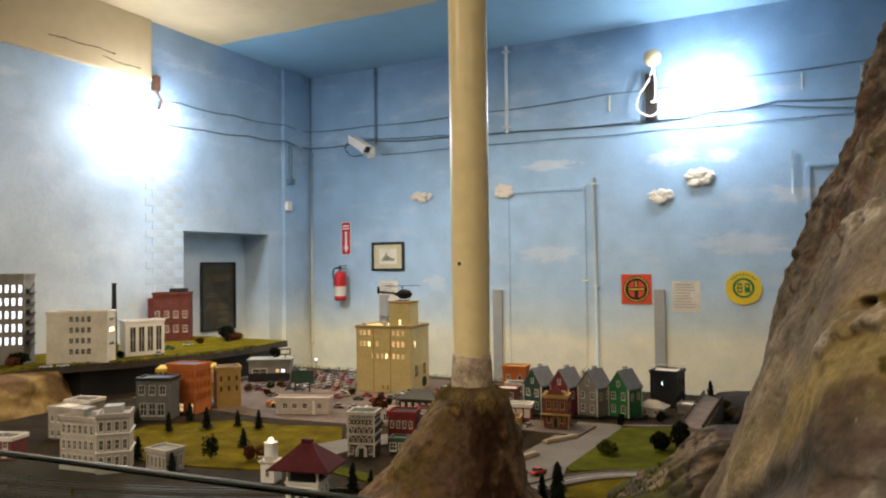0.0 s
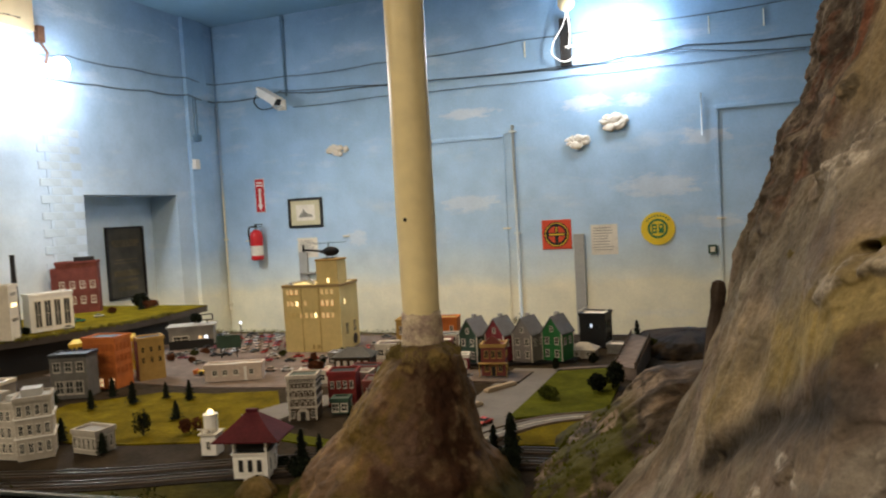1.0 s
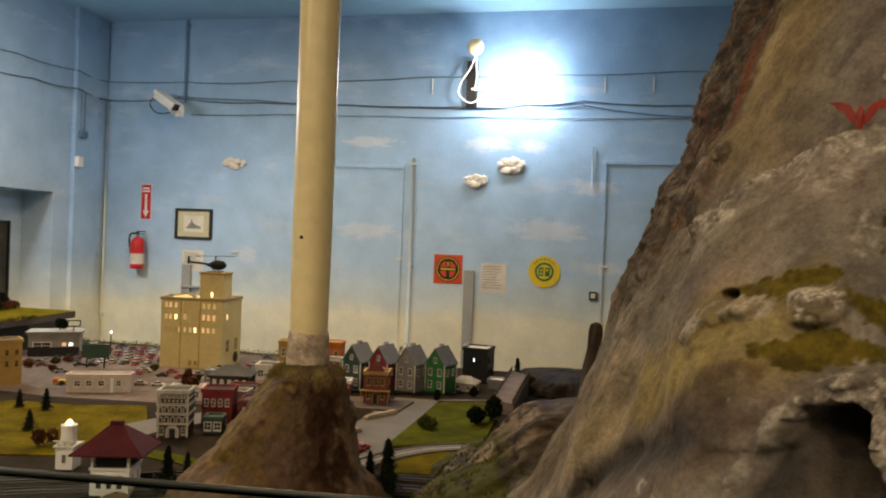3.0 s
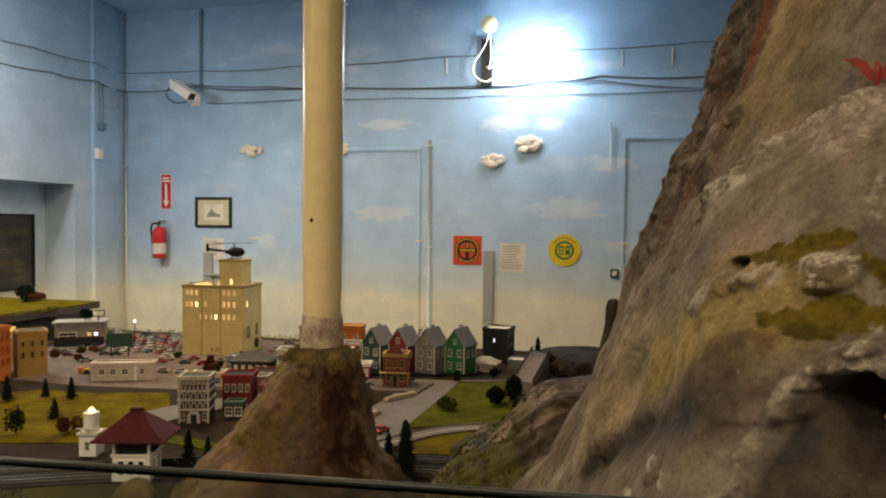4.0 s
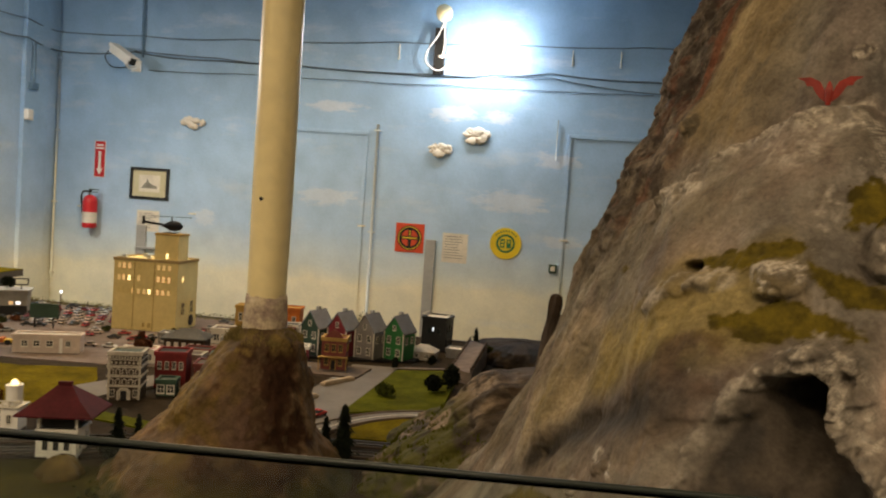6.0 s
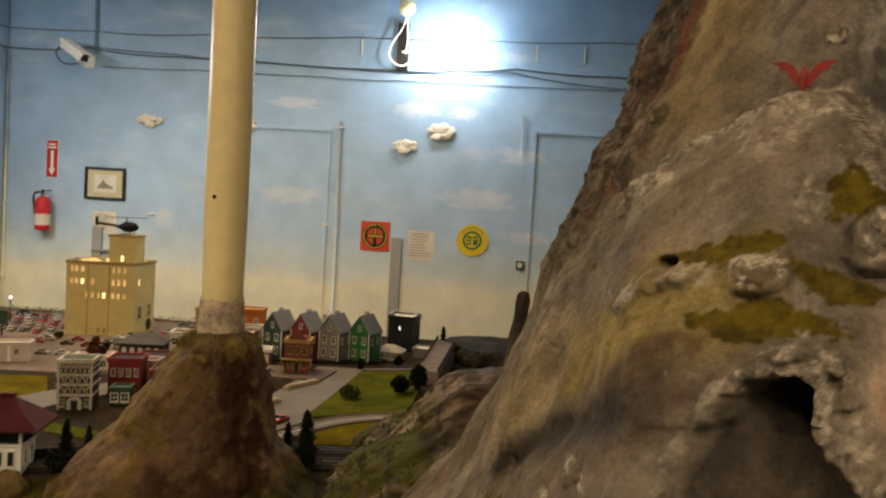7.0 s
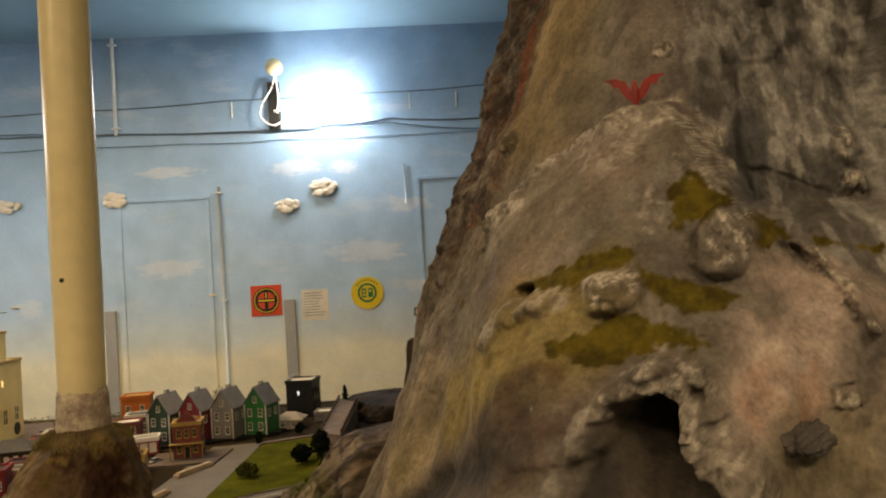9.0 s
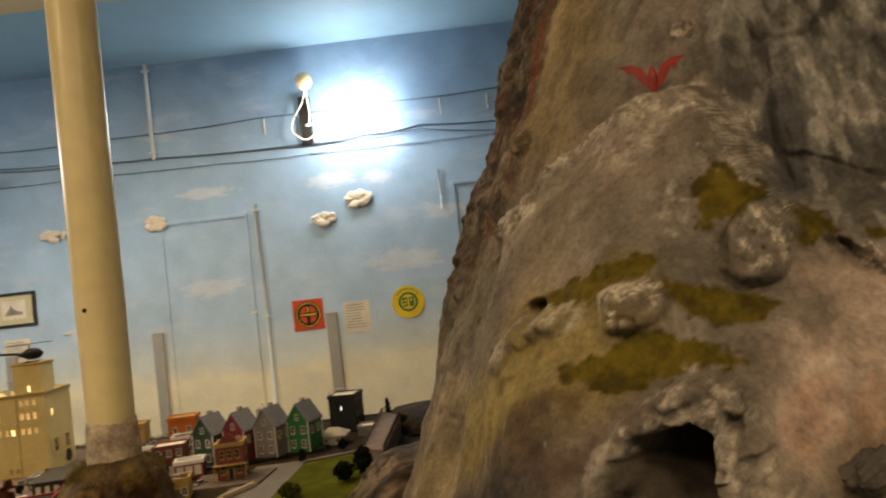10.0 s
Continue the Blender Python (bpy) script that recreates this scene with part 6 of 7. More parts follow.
for face in ("front", "left"):
    turn = face_pose(face, 0.125, 0.10)
    half = 0.05 if face == "front" else 0.038
    for x in spread(-half, half, 5):
        # hooded openings in the two upper rows
        for z in (0.073, 0.120):
            hood = [(-0.0095, 0), (-0.0065, 0), (-0.0065, 0.018), (0, 0.024), (0.0065, 0.018), (0.0065, 0), (0.0095, 0), (0.0095, 0.020), (0, 0.0285), (-0.0095, 0.020)]
            if face == "front":
                part("window_hood", Mesh().prism(hood, 0.0, 0.003, turn @ pose(x, 0, z, 90, 0, 0)), IVORY, orn)
    for x in spread(-half, half, 7):
        part("panel", Mesh().prism([(-0.0045, 0.0), (0.0, -0.008), (0.0045, 0.0), (0.0, 0.008)], 0.0, 0.003, turn @ pose(x, 0, 0.1735, 90, 0, 0)), IVORY, orn)
    for x in spread(-half - 0.005, half + 0.005, 11):
        part("dentil", Mesh().box(-0.0028, 0.0028, -0.0045, 0.0, 0.1925, 0.203, turn @ pose(x, 0, 0)), IVORY, orn)
part("porch_arch", Mesh().prism([(-0.026, 0), (-0.018, 0), (-0.018, 0.036), (-0.010, 0.048), (0.010, 0.048), (0.018, 0.036), (0.018, 0), (0.026, 0), (0.026, 0.040), (0.014, 0.056), (-0.014, 0.056), (-0.026, 0.040)], 0.0, 0.007, pose(0, 0, 0, 90, 0, 0)), IVORY, orn)
building("red_row_house", "dark red brick model row house with small windows", at(0.50, 3.62, 16), 0.13, 0.11, 0.15, grain("dark_red_brick", (0.21, 0.018, 0.018), 0.7, 0.3, 90, 0.3), BLACK, windows=[("front", spread(-0.045, 0.045, 4), [0.085], 0.014, 0.03, PANE)], door=(0.03, 0.02, 0.045, OFFWHITE))
building("green_front_shop", "small model shop with a dull green front", at(0.55, 3.50, 16), 0.075, 0.07, 0.06, DARK_GREEN, TEAL, windows=[("front", [-0.02, 0.02], [0.015], 0.025, 0.03, PANE)])
building("red_row_house", "maroon brick model row house with pale flat roof", at(0.66, 3.68, 16), 0.15, 0.12, 0.10, BRICK_RED, PAVE, windows=[("front", spread(-0.05, 0.05, 4), [0.045], 0.016, 0.03, PANE)])
building("dark_roof_hall", "brown model hall with a dark weathered hip roof", at(0.215, 4.262, 10), 0.21, 0.13, 0.085, BARK, SLATE_DARK, "hip", 0.045, 0.015, windows=[("front", spread(-0.08, 0.08, 5), [0.025], 0.016, 0.035, OFFWHITE)])
building("long_store", "grey-green model store with pale flat roof", at(0.47, 4.42, 12), 0.22, 0.12, 0.075, GREY_CARD, PAVE, windows=[("front", spread(-0.08, 0.08, 5), [0.02], 0.025, 0.035, PANE)])
building("row_store", "white model store with dark shop windows", at(0.30, 4.62, 12), 0.20, 0.12, 0.08, OFFWHITE, PAVE, windows=[("front", spread(-0.07, 0.07, 4), [0.02], 0.03, 0.035, PANE)])
building("row_store", "pinkish brick model store with flat roof", at(0.58, 4.66, 12), 0.16, 0.12, 0.095, BRICK_RED, OFFWHITE, windows=[("front", spread(-0.05, 0.05, 3), [0.05], 0.02, 0.03, PANE)])
building("row_store", "low pink-roofed model store facing the square", at(0.13, 3.98, 20), 0.16, 0.10, 0.06, OFFWHITE, grain("dusty_pink_roof", (0.42, 0.26, 0.22), 0.8, 0.15, 60), windows=[("front", spread(-0.05, 0.05, 3), [0.018], 0.022, 0.028, PANE)])
building("tan_mission", "orange-tan model mission with a stepped front", at(0.13, 5.22, 8), 0.13, 0.12, 0.13, OCHRE, OCHRE, windows=[("front", [-0.03, 0.03], [0.04], 0.02, 0.05, PANE)])
building("tan_mission", "orange-tan model hall with a small tower", at(0.42, 5.24, 8), 0.16, 0.12, 0.14, ORANGE, OCHRE, windows=[("front", [-0.04, 0.04], [0.04], 0.02, 0.05, PANE)])
shrub(0.16, 3.98, GZ + 0.075, 0.10, 0.05, AUTUMN, 21, "brown shrubs heaped on a flat roof")

rng = random.Random(77)
WALLS = (AGED_WHITE, BRICK_RED, GREY_CARD, OCHRE, MAROON, TEAL, GREY_BOARD)
WORDS = ("white", "red brick", "grey stone", "ochre", "maroon", "grey-green", "grey clapboard")
for x, y, w, d, h in ((0.72, 4.86, 0.13, 0.10, 0.07), (0.56, 4.90, 0.12, 0.10, 0.09), (0.40, 4.80, 0.11, 0.09, 0.06), (0.66, 5.10, 0.16, 0.11, 0.08), (0.02, 4.46, 0.12, 0.09, 0.055), (0.36, 4.12, 0.14, 0.09, 0.06), (0.56, 4.20, 0.12, 0.10, 0.085), (0.70, 4.12, 0.10, 0.10, 0.10), (0.60, 3.92, 0.12, 0.10, 0.09), (0.80, 3.90, 0.12, 0.10, 0.12), (0.88, 4.02, 0.10, 0.09, 0.08), (0.50, 3.78, 0.11, 0.09, 0.11), (-1.50, 4.40, 0.18, 0.12, 0.11), (-1.36, 4.22, 0.16, 0.10, 0.09), (-1.12, 3.02, 0.14, 0.12, 0.15), (-1.35, 3.28, 0.16, 0.12, 0.12), (-1.02, 2.66, 0.14, 0.10, 0.09)):
    k = rng.randrange(len(WALLS))
    made = building("shop_building", "small %s model shop with flat roof" % WORDS[k], at(x, y, rng.uniform(8, 22)), w, d, h, WALLS[k], rng.choice((PAVE, BLACK, GREY_PAINT, OFFWHITE)), cornice=rng.choice((OFFWHITE, WALLS[k])), windows=[("front", spread(-w * 0.3, w * 0.3, 3), [0.018] if h < 0.09 else [0.015, h * 0.58], 0.02, 0.028, PANE)], group="small shops of the town")
    if rng.random() < 0.5:
        part("roof_vent", Mesh().box(-0.015, 0.01, d * 0.4, d * 0.4 + 0.02, h + 0.003, h + 0.018), GREY_METAL, made)

bush_rng = random.Random(303)
for k in range(30):
    x, y = bush_rng.uniform(0.05, 0.85), bush_rng.uniform(3.55, 4.70)
    if k % 3 == 0:
        x, y = bush_rng.uniform(-1.35, 0.0), bush_rng.uniform(4.36, 4.66)
    shrub(x, y, GZ + 0.004, bush_rng.uniform(0.035, 0.06), bush_rng.uniform(0.03, 0.065), bush_rng.choice((PINE_GREEN, SHRUB_GREEN, AUTUMN)), 400 + k, "small dark bush growing between the model shops")
for k, (x, y, w, h) in enumerate(((-2.19, 5.26, 0.13, 0.12), (-2.06, 5.22, 0.09, 0.07), (-2.36, 3.57, 0.12, 0.08), (-2.30, 3.50, 0.08, 0.06), (-1.99, 4.05, 0.06, 0.06), (-2.16, 4.92, 0.06, 0.06))):
    shrub(x, y, DZ, w, h, (PINE_GREEN, AUTUMN)[k % 2], 450 + k, "bushy tree standing on the raised deck")

# white tank house with its lit lantern
tank = thing("tank_house", "white model tank house with a glowing lantern top", "tower", "", at(0.305, 2.945, 12))
part("base", Mesh().box(-0.03, 0.03, -0.03, 0.03, 0, 0.078), WHITE, tank, bevel=0.001)
part("deck", Mesh().box(-0.037, 0.037, -0.037, 0.037, 0.078, 0.084), OFFWHITE, tank)
for x in (-0.02, 0.0, 0.02):
    part("balcony_post", Mesh().box(x - 0.003, x + 0.003, -0.036, -0.031, 0.084, 0.100), OFFWHITE, tank)
part("balcony_rail", Mesh().box(-0.037, 0.037, -0.037, -0.034, 0.100, 0.104), OFFWHITE, tank)
part("drum", Mesh().lathe([(0.026, 0.084), (0.025, 0.145), (0.027, 0.147), (0.027, 0.152)], 24), WHITE, tank)
part("lantern", Mesh().lathe([(0.011, 0.152), (0.012, 0.162), (0.004, 0.170)], 16), LIT, tank, "glowing lantern")
window(tank, pose(0, -0.03, 0.025), 0.013, 0.028)

# the signal box with its maroon hip roof
SIG = from_corner(0.567, 2.722, 14, 0.12)
sig = thing("signal_box", "white model signal box with a maroon hip roof", "signal box", "", SIG)
part("wall", Mesh().box(-0.06, 0.06, 0, 0.095, 0, 0.094), WHITE, sig)
part("dark_band", Mesh().box(-0.048, 0.048, 0.008, 0.087, 0.094, 0.142), BLACK, sig)
for x in (-0.056, 0.056):
    for y in (0.004, 0.091):
        part("corner_post", Mesh().box(x - 0.004, x + 0.004, y - 0.004, y + 0.004, 0.094, 0.142), WHITE, sig)
part("sill_course", Mesh().box(-0.064, 0.064, -0.004, 0.099, 0.086, 0.094), WHITE, sig)
rf = Mesh()
lo = [(-0.115, -0.036, 0.142), (0.115, -0.036, 0.142), (0.115, 0.131, 0.142), (-0.115, 0.131, 0.142)]
mid = [(-0.062, 0.002, 0.184), (0.062, 0.002, 0.184), (0.062, 0.093, 0.184), (-0.062, 0.093, 0.184)]
hi = [(-0.018, 0.0475, 0.224), (0.018, 0.0475, 0.224)]
rf.v.extend([(x, y, z - 0.005) for x, y, z in lo] + lo + mid + hi)
rf.f.append((3, 2, 1, 0))
for k in (0, 4):
    rf.f.extend([(k, k + 1, k + 5, k + 4), (k + 1, k + 2, k + 6, k + 5), (k + 2, k + 3, k + 7, k + 6), (k + 3, k, k + 4, k + 7)])
rf.f.extend([(8, 9, 13, 12), (9, 10, 13), (10, 11, 12, 13), (11, 8, 12)])
part("roof", rf, MAROON_ROOF, sig)
part("roof_cap", Mesh().box(-0.02, 0.02, 0.04, 0.055, 0.222, 0.232), MAROON_ROOF, sig)
for x in (-0.032, 0.0, 0.032):
    window(sig, pose(x, 0, 0.028), 0.017, 0.042, BLACK, WHITE, True, 0)
for y in (-0.022, 0.022):
    window(sig, face_pose("right", 0.12, 0.095) @ pose(y, 0, 0.028), 0.014, 0.042, BLACK, WHITE, True, 0)

# trees and shrubs of the park
for k, (x, y, h, r) in enumerate(((-0.81, 3.567, 0.105, 0.032), (-0.588, 3.474, 0.115, 0.032), (-0.488, 3.593, 0.085, 0.024), (-0.344, 3.593, 0.10, 0.028), (-0.168, 3.294, 0.085, 0.03), (-0.73, 3.354, 0.10, 0.024), (-0.134, 2.845, 0.085, 0.024), (0.722, 2.905, 0.125, 0.03), (0.737, 3.0, 0.08, 0.02), (0.80, 3.12, 0.12, 0.03), (1.458, 3.012, 0.185, 0.045), (1.356, 3.15, 0.10, 0.024), (-0.44, 2.93, 0.10, 0.03), (-1.02, 3.40, 0.09, 0.03))):
    pine(x, y, GZ + 0.004, h, r, k)
shrub(-0.145, 3.07, GZ + 0.006, 0.06, 0.12, PINE_GREEN, 31, "ragged dark shrub standing on the park lawn")
shrub(0.048, 3.13, GZ + 0.006, 0.07, 0.075, AUTUMN, 32, "rust-coloured shrub on the park lawn")
shrub(1.396, 3.86, GZ + 0.008, 0.10, 0.060, foliage("grass_green_bush", (0.075, 0.090, 0.012)), 33, "low olive bush on the bright lawn")
shrub(1.60, 4.02, GZ + 0.008, 0.10, 0.09, PINE_GREEN, 34, "dark bush at the lawn's corner")
shrub(1.66, 4.12, GZ + 0.008, 0.11, 0.12, PINE_GREEN, 35, "dark bush beside the ramp")
shrub(1.335, 4.42, GZ + 0.010, 0.05, 0.06, PINE_GREEN, 36, "small dark bush beside the houses")
shrub(1.50, 4.60, GZ + 0.004, 0.06, 0.06, PINE_GREEN, 37, "small dark bush before the bungalow")
shrub(1.05, 4.78, GZ + 0.014, 0.06, 0.26, SHRUB_GREEN, 38, "tall thin shrub rising behind the houses")


def hump_radius(th, z, u):
    q = np.stack([u[:, 0] * 0.1, u[:, 1] * 0.1, z], 1)
    return np.interp(z, [0.95, 0.99, 1.02, 1.036], [0.078, 0.066, 0.04, 0.002]) * (1 + 0.2 * fbm(q, 14, 3, 151)), np.zeros_like(z)


def hump_colour(th, z, P):
    w = smooth(-0.3, 0.4, fbm(P, 25, 4, 153))[:, None]
    return np.array([0.085, 0.062, 0.018]) * (1 - w) + np.array([0.13, 0.092, 0.03]) * w


hump = thing("earth_hump", "small tan earthen hump beside the signal box", "hump")
part("rock_face", polar_rock("hump_face", (0.72, 2.64), np.arange(0, 360, 6), np.arange(0.95, 1.037, 0.006), hump_radius, hump_colour), ROCK, hump)
shrub(0.66, 2.86, GZ, 0.05, 0.05, PINE_GREEN, 39, "dark shrub beside the signal box")
shrub(0.76, 2.80, GZ, 0.09, 0.08, PINE_GREEN, 40, "dark shrubs at the mound's foot")
hedge = Mesh()
rng = random.Random(7)
for i in range(60):
    leafy(hedge, rng, (-1.7 + i * 0.042, 5.36 + rng.uniform(-0.01, 0.01), GZ + 0.02), (0.03, 0.025, 0.028 * rng.uniform(0.6, 1.2)), 34, 0.006)
tagged(part("hedge", hedge, HEDGE), "pale green hedge along the layout's far edge", "hedge", kind="stuff")

edge = Mesh()
deck_line = curve(DECK_EDGE, 8)
for x, y in deck_line:
    leafy(edge, rng, (x - 0.02 + rng.uniform(-0.015, 0.015), y + rng.uniform(-0.01, 0.01), DZ - 0.002), (0.035, 0.035, 0.014), 40, 0.008)
tagged(part("grass_tufts", edge, HEDGE), "yellow-green flock tufts along the deck's edge", "grass", kind="stuff")
scrub = Mesh()
for i in range(150):
    x = rng.uniform(-1.6, 1.5)
    y = rng.uniform(1.35, 2.38) if i % 3 else rng.uniform(2.0, 2.5)
    leafy(scrub, rng, (x, y, GZ + 0.015), (0.05, 0.05, 0.03 * rng.uniform(0.5, 1.5)), 30, 0.010)
tagged(part("ground_scrub", scrub, SHRUB_GREEN), "low dark olive scrub in front of the tracks", "scrub", kind="stuff")
slab("lawn_4", [(-2.0, 1.40), (0.95, 1.40), (1.12, 2.25), (0.80, 2.72), (0.60, 2.72), (0.39, 2.66), (0.12, 2.54), (-0.3, 2.39), (-1.0, 2.25), (-2.0, 2.10)], GZ, GZ + 0.006, VERGE, "yellow-green flocked verge beside the tracks", "lawn")

# parked cars
PAINTS = [((0.55, 0.55, 0.53), "white"), ((0.35, 0.03, 0.03), "red"), ((0.20, 0.03, 0.05), "maroon"), ((0.02, 0.02, 0.02), "black"), ((0.30, 0.30, 0.30), "silver"), ((0.42, 0.33, 0.26), "tan"), ((0.10, 0.11, 0.11), "grey")]
protos = []
spots = [(-1.24 + 0.082 * (i % 9) + 0.02 * (i // 9), 4.72 + 0.10 * (i // 9), 96) for i in range(54)]
spots += [(0.00 + 0.075 * (i % 8), 4.90 + 0.115 * (i // 8), 100) for i in range(16)]
spots += [(-0.02 + 0.1 * i, 4.72, 10) for i in range(4)] + [(-0.30 + 0.10 * i, 4.22 + 0.03 * i, 15) for i in range(5)]
mess = random.Random(5)
spots += [(mess.uniform(-1.45, -0.55), mess.uniform(5.18, 5.33), 5) for _ in range(16)] + [(mess.uniform(-0.05, 0.75), mess.uniform(5.12, 5.33), 5) for _ in range(14)]
spots += [(mess.uniform(-1.30, -0.85), mess.uniform(4.30, 4.62), 30) for _ in range(7)] + [(mess.uniform(-0.55, 0.10), mess.uniform(4.40, 4.60), 20) for _ in range(9)]
spots += [(-1.15, 3.62, 30), (-1.28, 3.57, 30), (-0.92, 4.36, 60), (0.90, 4.20, 80), (0.40, 3.95, 50), (0.46, 4.05, 50)]
spots = [s for s in spots if not (-0.60 < s[0] < -0.06 and 4.62 < s[1] < 5.16)]
for i, (x, y, rz) in enumerate(spots):
    jit = random.Random(i)
    if jit.random() < 0.06:
        continue
    c, words = PAINTS[jit.randrange(len(PAINTS))]
    m = pose(x + jit.uniform(-0.01, 0.01), y + jit.uniform(-0.01, 0.01), GZ + 0.0045, 0, 0, rz + jit.uniform(-14, 14))
    same = [p for p in protos if p[0] == words]
    if same:
        copy_thing(same[0][1], m)
    else:
        protos.append((words, car_proto(c, "model_car", "small %s die-cast car parked on the lot" % words, words + "_car_paint", m, 0.072)))
car_proto((0.55, 0.04, 0.03), "model_car", "bright red die-cast car at the mound's foot", "bright_red_paint", pose(1.225, 3.47, GZ + 0.0045, 0, 0, 70), 0.08)
car_proto((0.03, 0.16, 0.09), "model_car", "green die-cast van on the raised deck", "deck_green_paint", pose(-2.09, 4.55, DZ + 0.0005, 0, 0, 68), 0.09)
for x, y, rz in ((-2.16, 4.80, 70), (-1.97, 3.62, 40), (-2.03, 3.55, 35), (-1.90, 4.30, 70)):
    copy_thing([p for p in protos if p[0] == "white"][0][1], pose(x, y, DZ + 0.0005, 0, 0, rz))
truck = thing("toy_truck", "orange and yellow toy loader parked beside the motel", "truck", "", at(-0.64, 4.10, 22))
part("chassis", Mesh().box(-0.05, 0.05, -0.02, 0.02, 0.012, 0.026), YELLOW, truck, bevel=0.001)
part("cab", Mesh().box(0.005, 0.04, -0.018, 0.018, 0.026, 0.055), YELLOW, truck, bevel=0.002)
part("cab_glass", Mesh().box(0.0401, 0.041, -0.014, 0.014, 0.036, 0.052), PANE, truck)
part("bucket", Mesh().box(-0.075, -0.052, -0.024, 0.024, 0.010, 0.034), ORANGE, truck, bevel=0.002)
for x in (-0.03, 0.03):
    for y in (-0.022, 0.022):
        part("wheel", Mesh().lathe([(0.013, -0.005), (0.013, 0.005)], 16, m=pose(0, 0, 0, 90, 0, 0)), TYRE, truck, m=pose(x, y, 0.0135))
for x, y, h in ((-1.02, 4.95, 0.15),):
    lampost = thing("street_lamp", "tiny lit street lamp on the model lot", "street lamp", "tiny street lamps", at(x, y, 0))
    part("post", Mesh().tube([(0, 0, 0), (0, 0, h)], 0.003, 6), BLACK, lampost)
    part("globe", Mesh().lathe([(0.003, h), (0.009, h + 0.006), (0.009, h + 0.012), (0.003, h + 0.018)], 12), LIT_WHITE, lampost)

# ---- things on the walls ----
def wall_at(x, z, proud=0.0):
    return pose(x, BY - proud, z)


# fire extinguisher and its sign
sign = thing("extinguisher_sign", "red and white vertical arrow sign on the wall", "sign", "", wall_at(-2.327, 1.937))
part("plate", Mesh().box(-0.058, 0.058, -0.004, -0.001, 0, 0.357), WHITE, sign, bevel=0.001)
part("red_field", Mesh().box(-0.053, 0.053, -0.0055, -0.004, 0.005, 0.352), RED, sign)
part("white_arrow", Mesh().prism([(-0.014, 0.255), (0.014, 0.255), (0.014, 0.085), (0.034, 0.085), (0.0, 0.02), (-0.034, 0.085), (-0.014, 0.085)], 0.0056, 0.0066, pose(0, 0, 0, 90, 0, 0)), WHITE, sign)
for z, w in ((0.315, 0.036), (0.285, 0.044)):
    part("lettering_bar", Mesh().box(-w, w, -0.0066, -0.0056, z - 0.008, z + 0.008), WHITE, sign)
ext = thing("fire_extinguisher", "red fire extinguisher with black hose hung on the wall", "fire extinguisher", "", wall_at(-2.352, 1.434, 0.085))
part("cylinder", Mesh().lathe([(0.05, 0), (0.064, 0.008), (0.066, 0.03), (0.066, 0.255), (0.058, 0.29), (0.035, 0.315), (0.02, 0.322)], 28), RED, ext, smooth=True)
part("label_band", Mesh().lathe([(0.0665, 0.05), (0.0665, 0.155)], 28), OFFWHITE, ext, "white instruction label")
part("valve", Mesh().lathe([(0.018, 0.322), (0.018, 0.348), (0.012, 0.352)], 14), CHROME, ext)
part("lever", Mesh().box(-0.015, 0.085, -0.008, 0.008, 0.372, 0.382).box(-0.01, 0.075, -0.007, 0.007, 0.348, 0.356).box(-0.012, 0.01, -0.008, 0.008, 0.35, 0.38), BLACK, ext, bevel=0.002)
part("hose", Mesh().tube(curve([(-0.01, -0.01, 0.355), (-0.06, -0.02, 0.352), (-0.088, -0.01, 0.30), (-0.085, 0, 0.22), (-0.078, 0.005, 0.12)], 6), 0.009, 8), BLACK, ext)
part("wall_hook", Mesh().box(-0.015, 0.015, 0.02, 0.084, 0.28, 0.31), GREY_METAL, ext)

# framed engraving and the paper below it
pic = thing("framed_picture", "black-framed engraving of a steam engine", "picture", "", wall_at(-1.785, 1.755))
W2, H2 = 0.20, 0.305
part("frame", Mesh().box(-W2, W2, -0.022, -0.001, 0, 0.024).box(-W2, W2, -0.022, -0.001, H2 - 0.024, H2).box(-W2, -W2 + 0.024, -0.022, -0.001, 0.024, H2 - 0.024).box(W2 - 0.024, W2, -0.022, -0.001, 0.024, H2 - 0.024), BLACK, pic, bevel=0.002)
part("mat_board", Mesh().box(-W2 + 0.024, W2 - 0.024, -0.008, -0.001, 0.024, H2 - 0.024), grain("cream_mat_board", (0.60, 0.56, 0.36), 0.7, 0.06, 60, 0.05), pic)
part("print", Mesh().box(-0.11, 0.11, -0.010, -0.0082, 0.07, 0.235), OFFWHITE, pic)
INK = grain("grey_ink", (0.30, 0.29, 0.24), 0.8, 0.3, 90, 0.0)
part("engine_drawing", Mesh().prism([(-0.085, 0.105), (0.085, 0.105), (0.075, 0.13), (0.03, 0.14), (-0.005, 0.165), (-0.02, 0.20), (-0.035, 0.165), (-0.06, 0.14)], 0.0102, 0.0112, pose(0, 0, 0, 90, 0, 0)), INK, pic)
for name, x, z, w, h, lab in (("notice_paper", -1.786, 1.44, 0.235, 0.205, "small white notice pinned below the picture"), ("notice_paper", 1.25, 1.375, 0.235, 0.27, "white printed notice sheet on the wall")):
    ob = thing(name, lab, "notice", "", wall_at(x, z))
    part("sheet", Mesh().box(-w / 2, w / 2, -0.004, -0.001, 0, h), OFFWHITE, ob)
    rng = random.Random(int(x * 10))
    for i in range(9):
        zz = h - 0.03 - i * (h - 0.05) / 9
        part("text_bar", Mesh().box(-w * 0.40, w * rng.uniform(0.1, 0.40), -0.0052, -0.0041, zz - 0.003, zz + 0.003), GREY_CARD, ob)

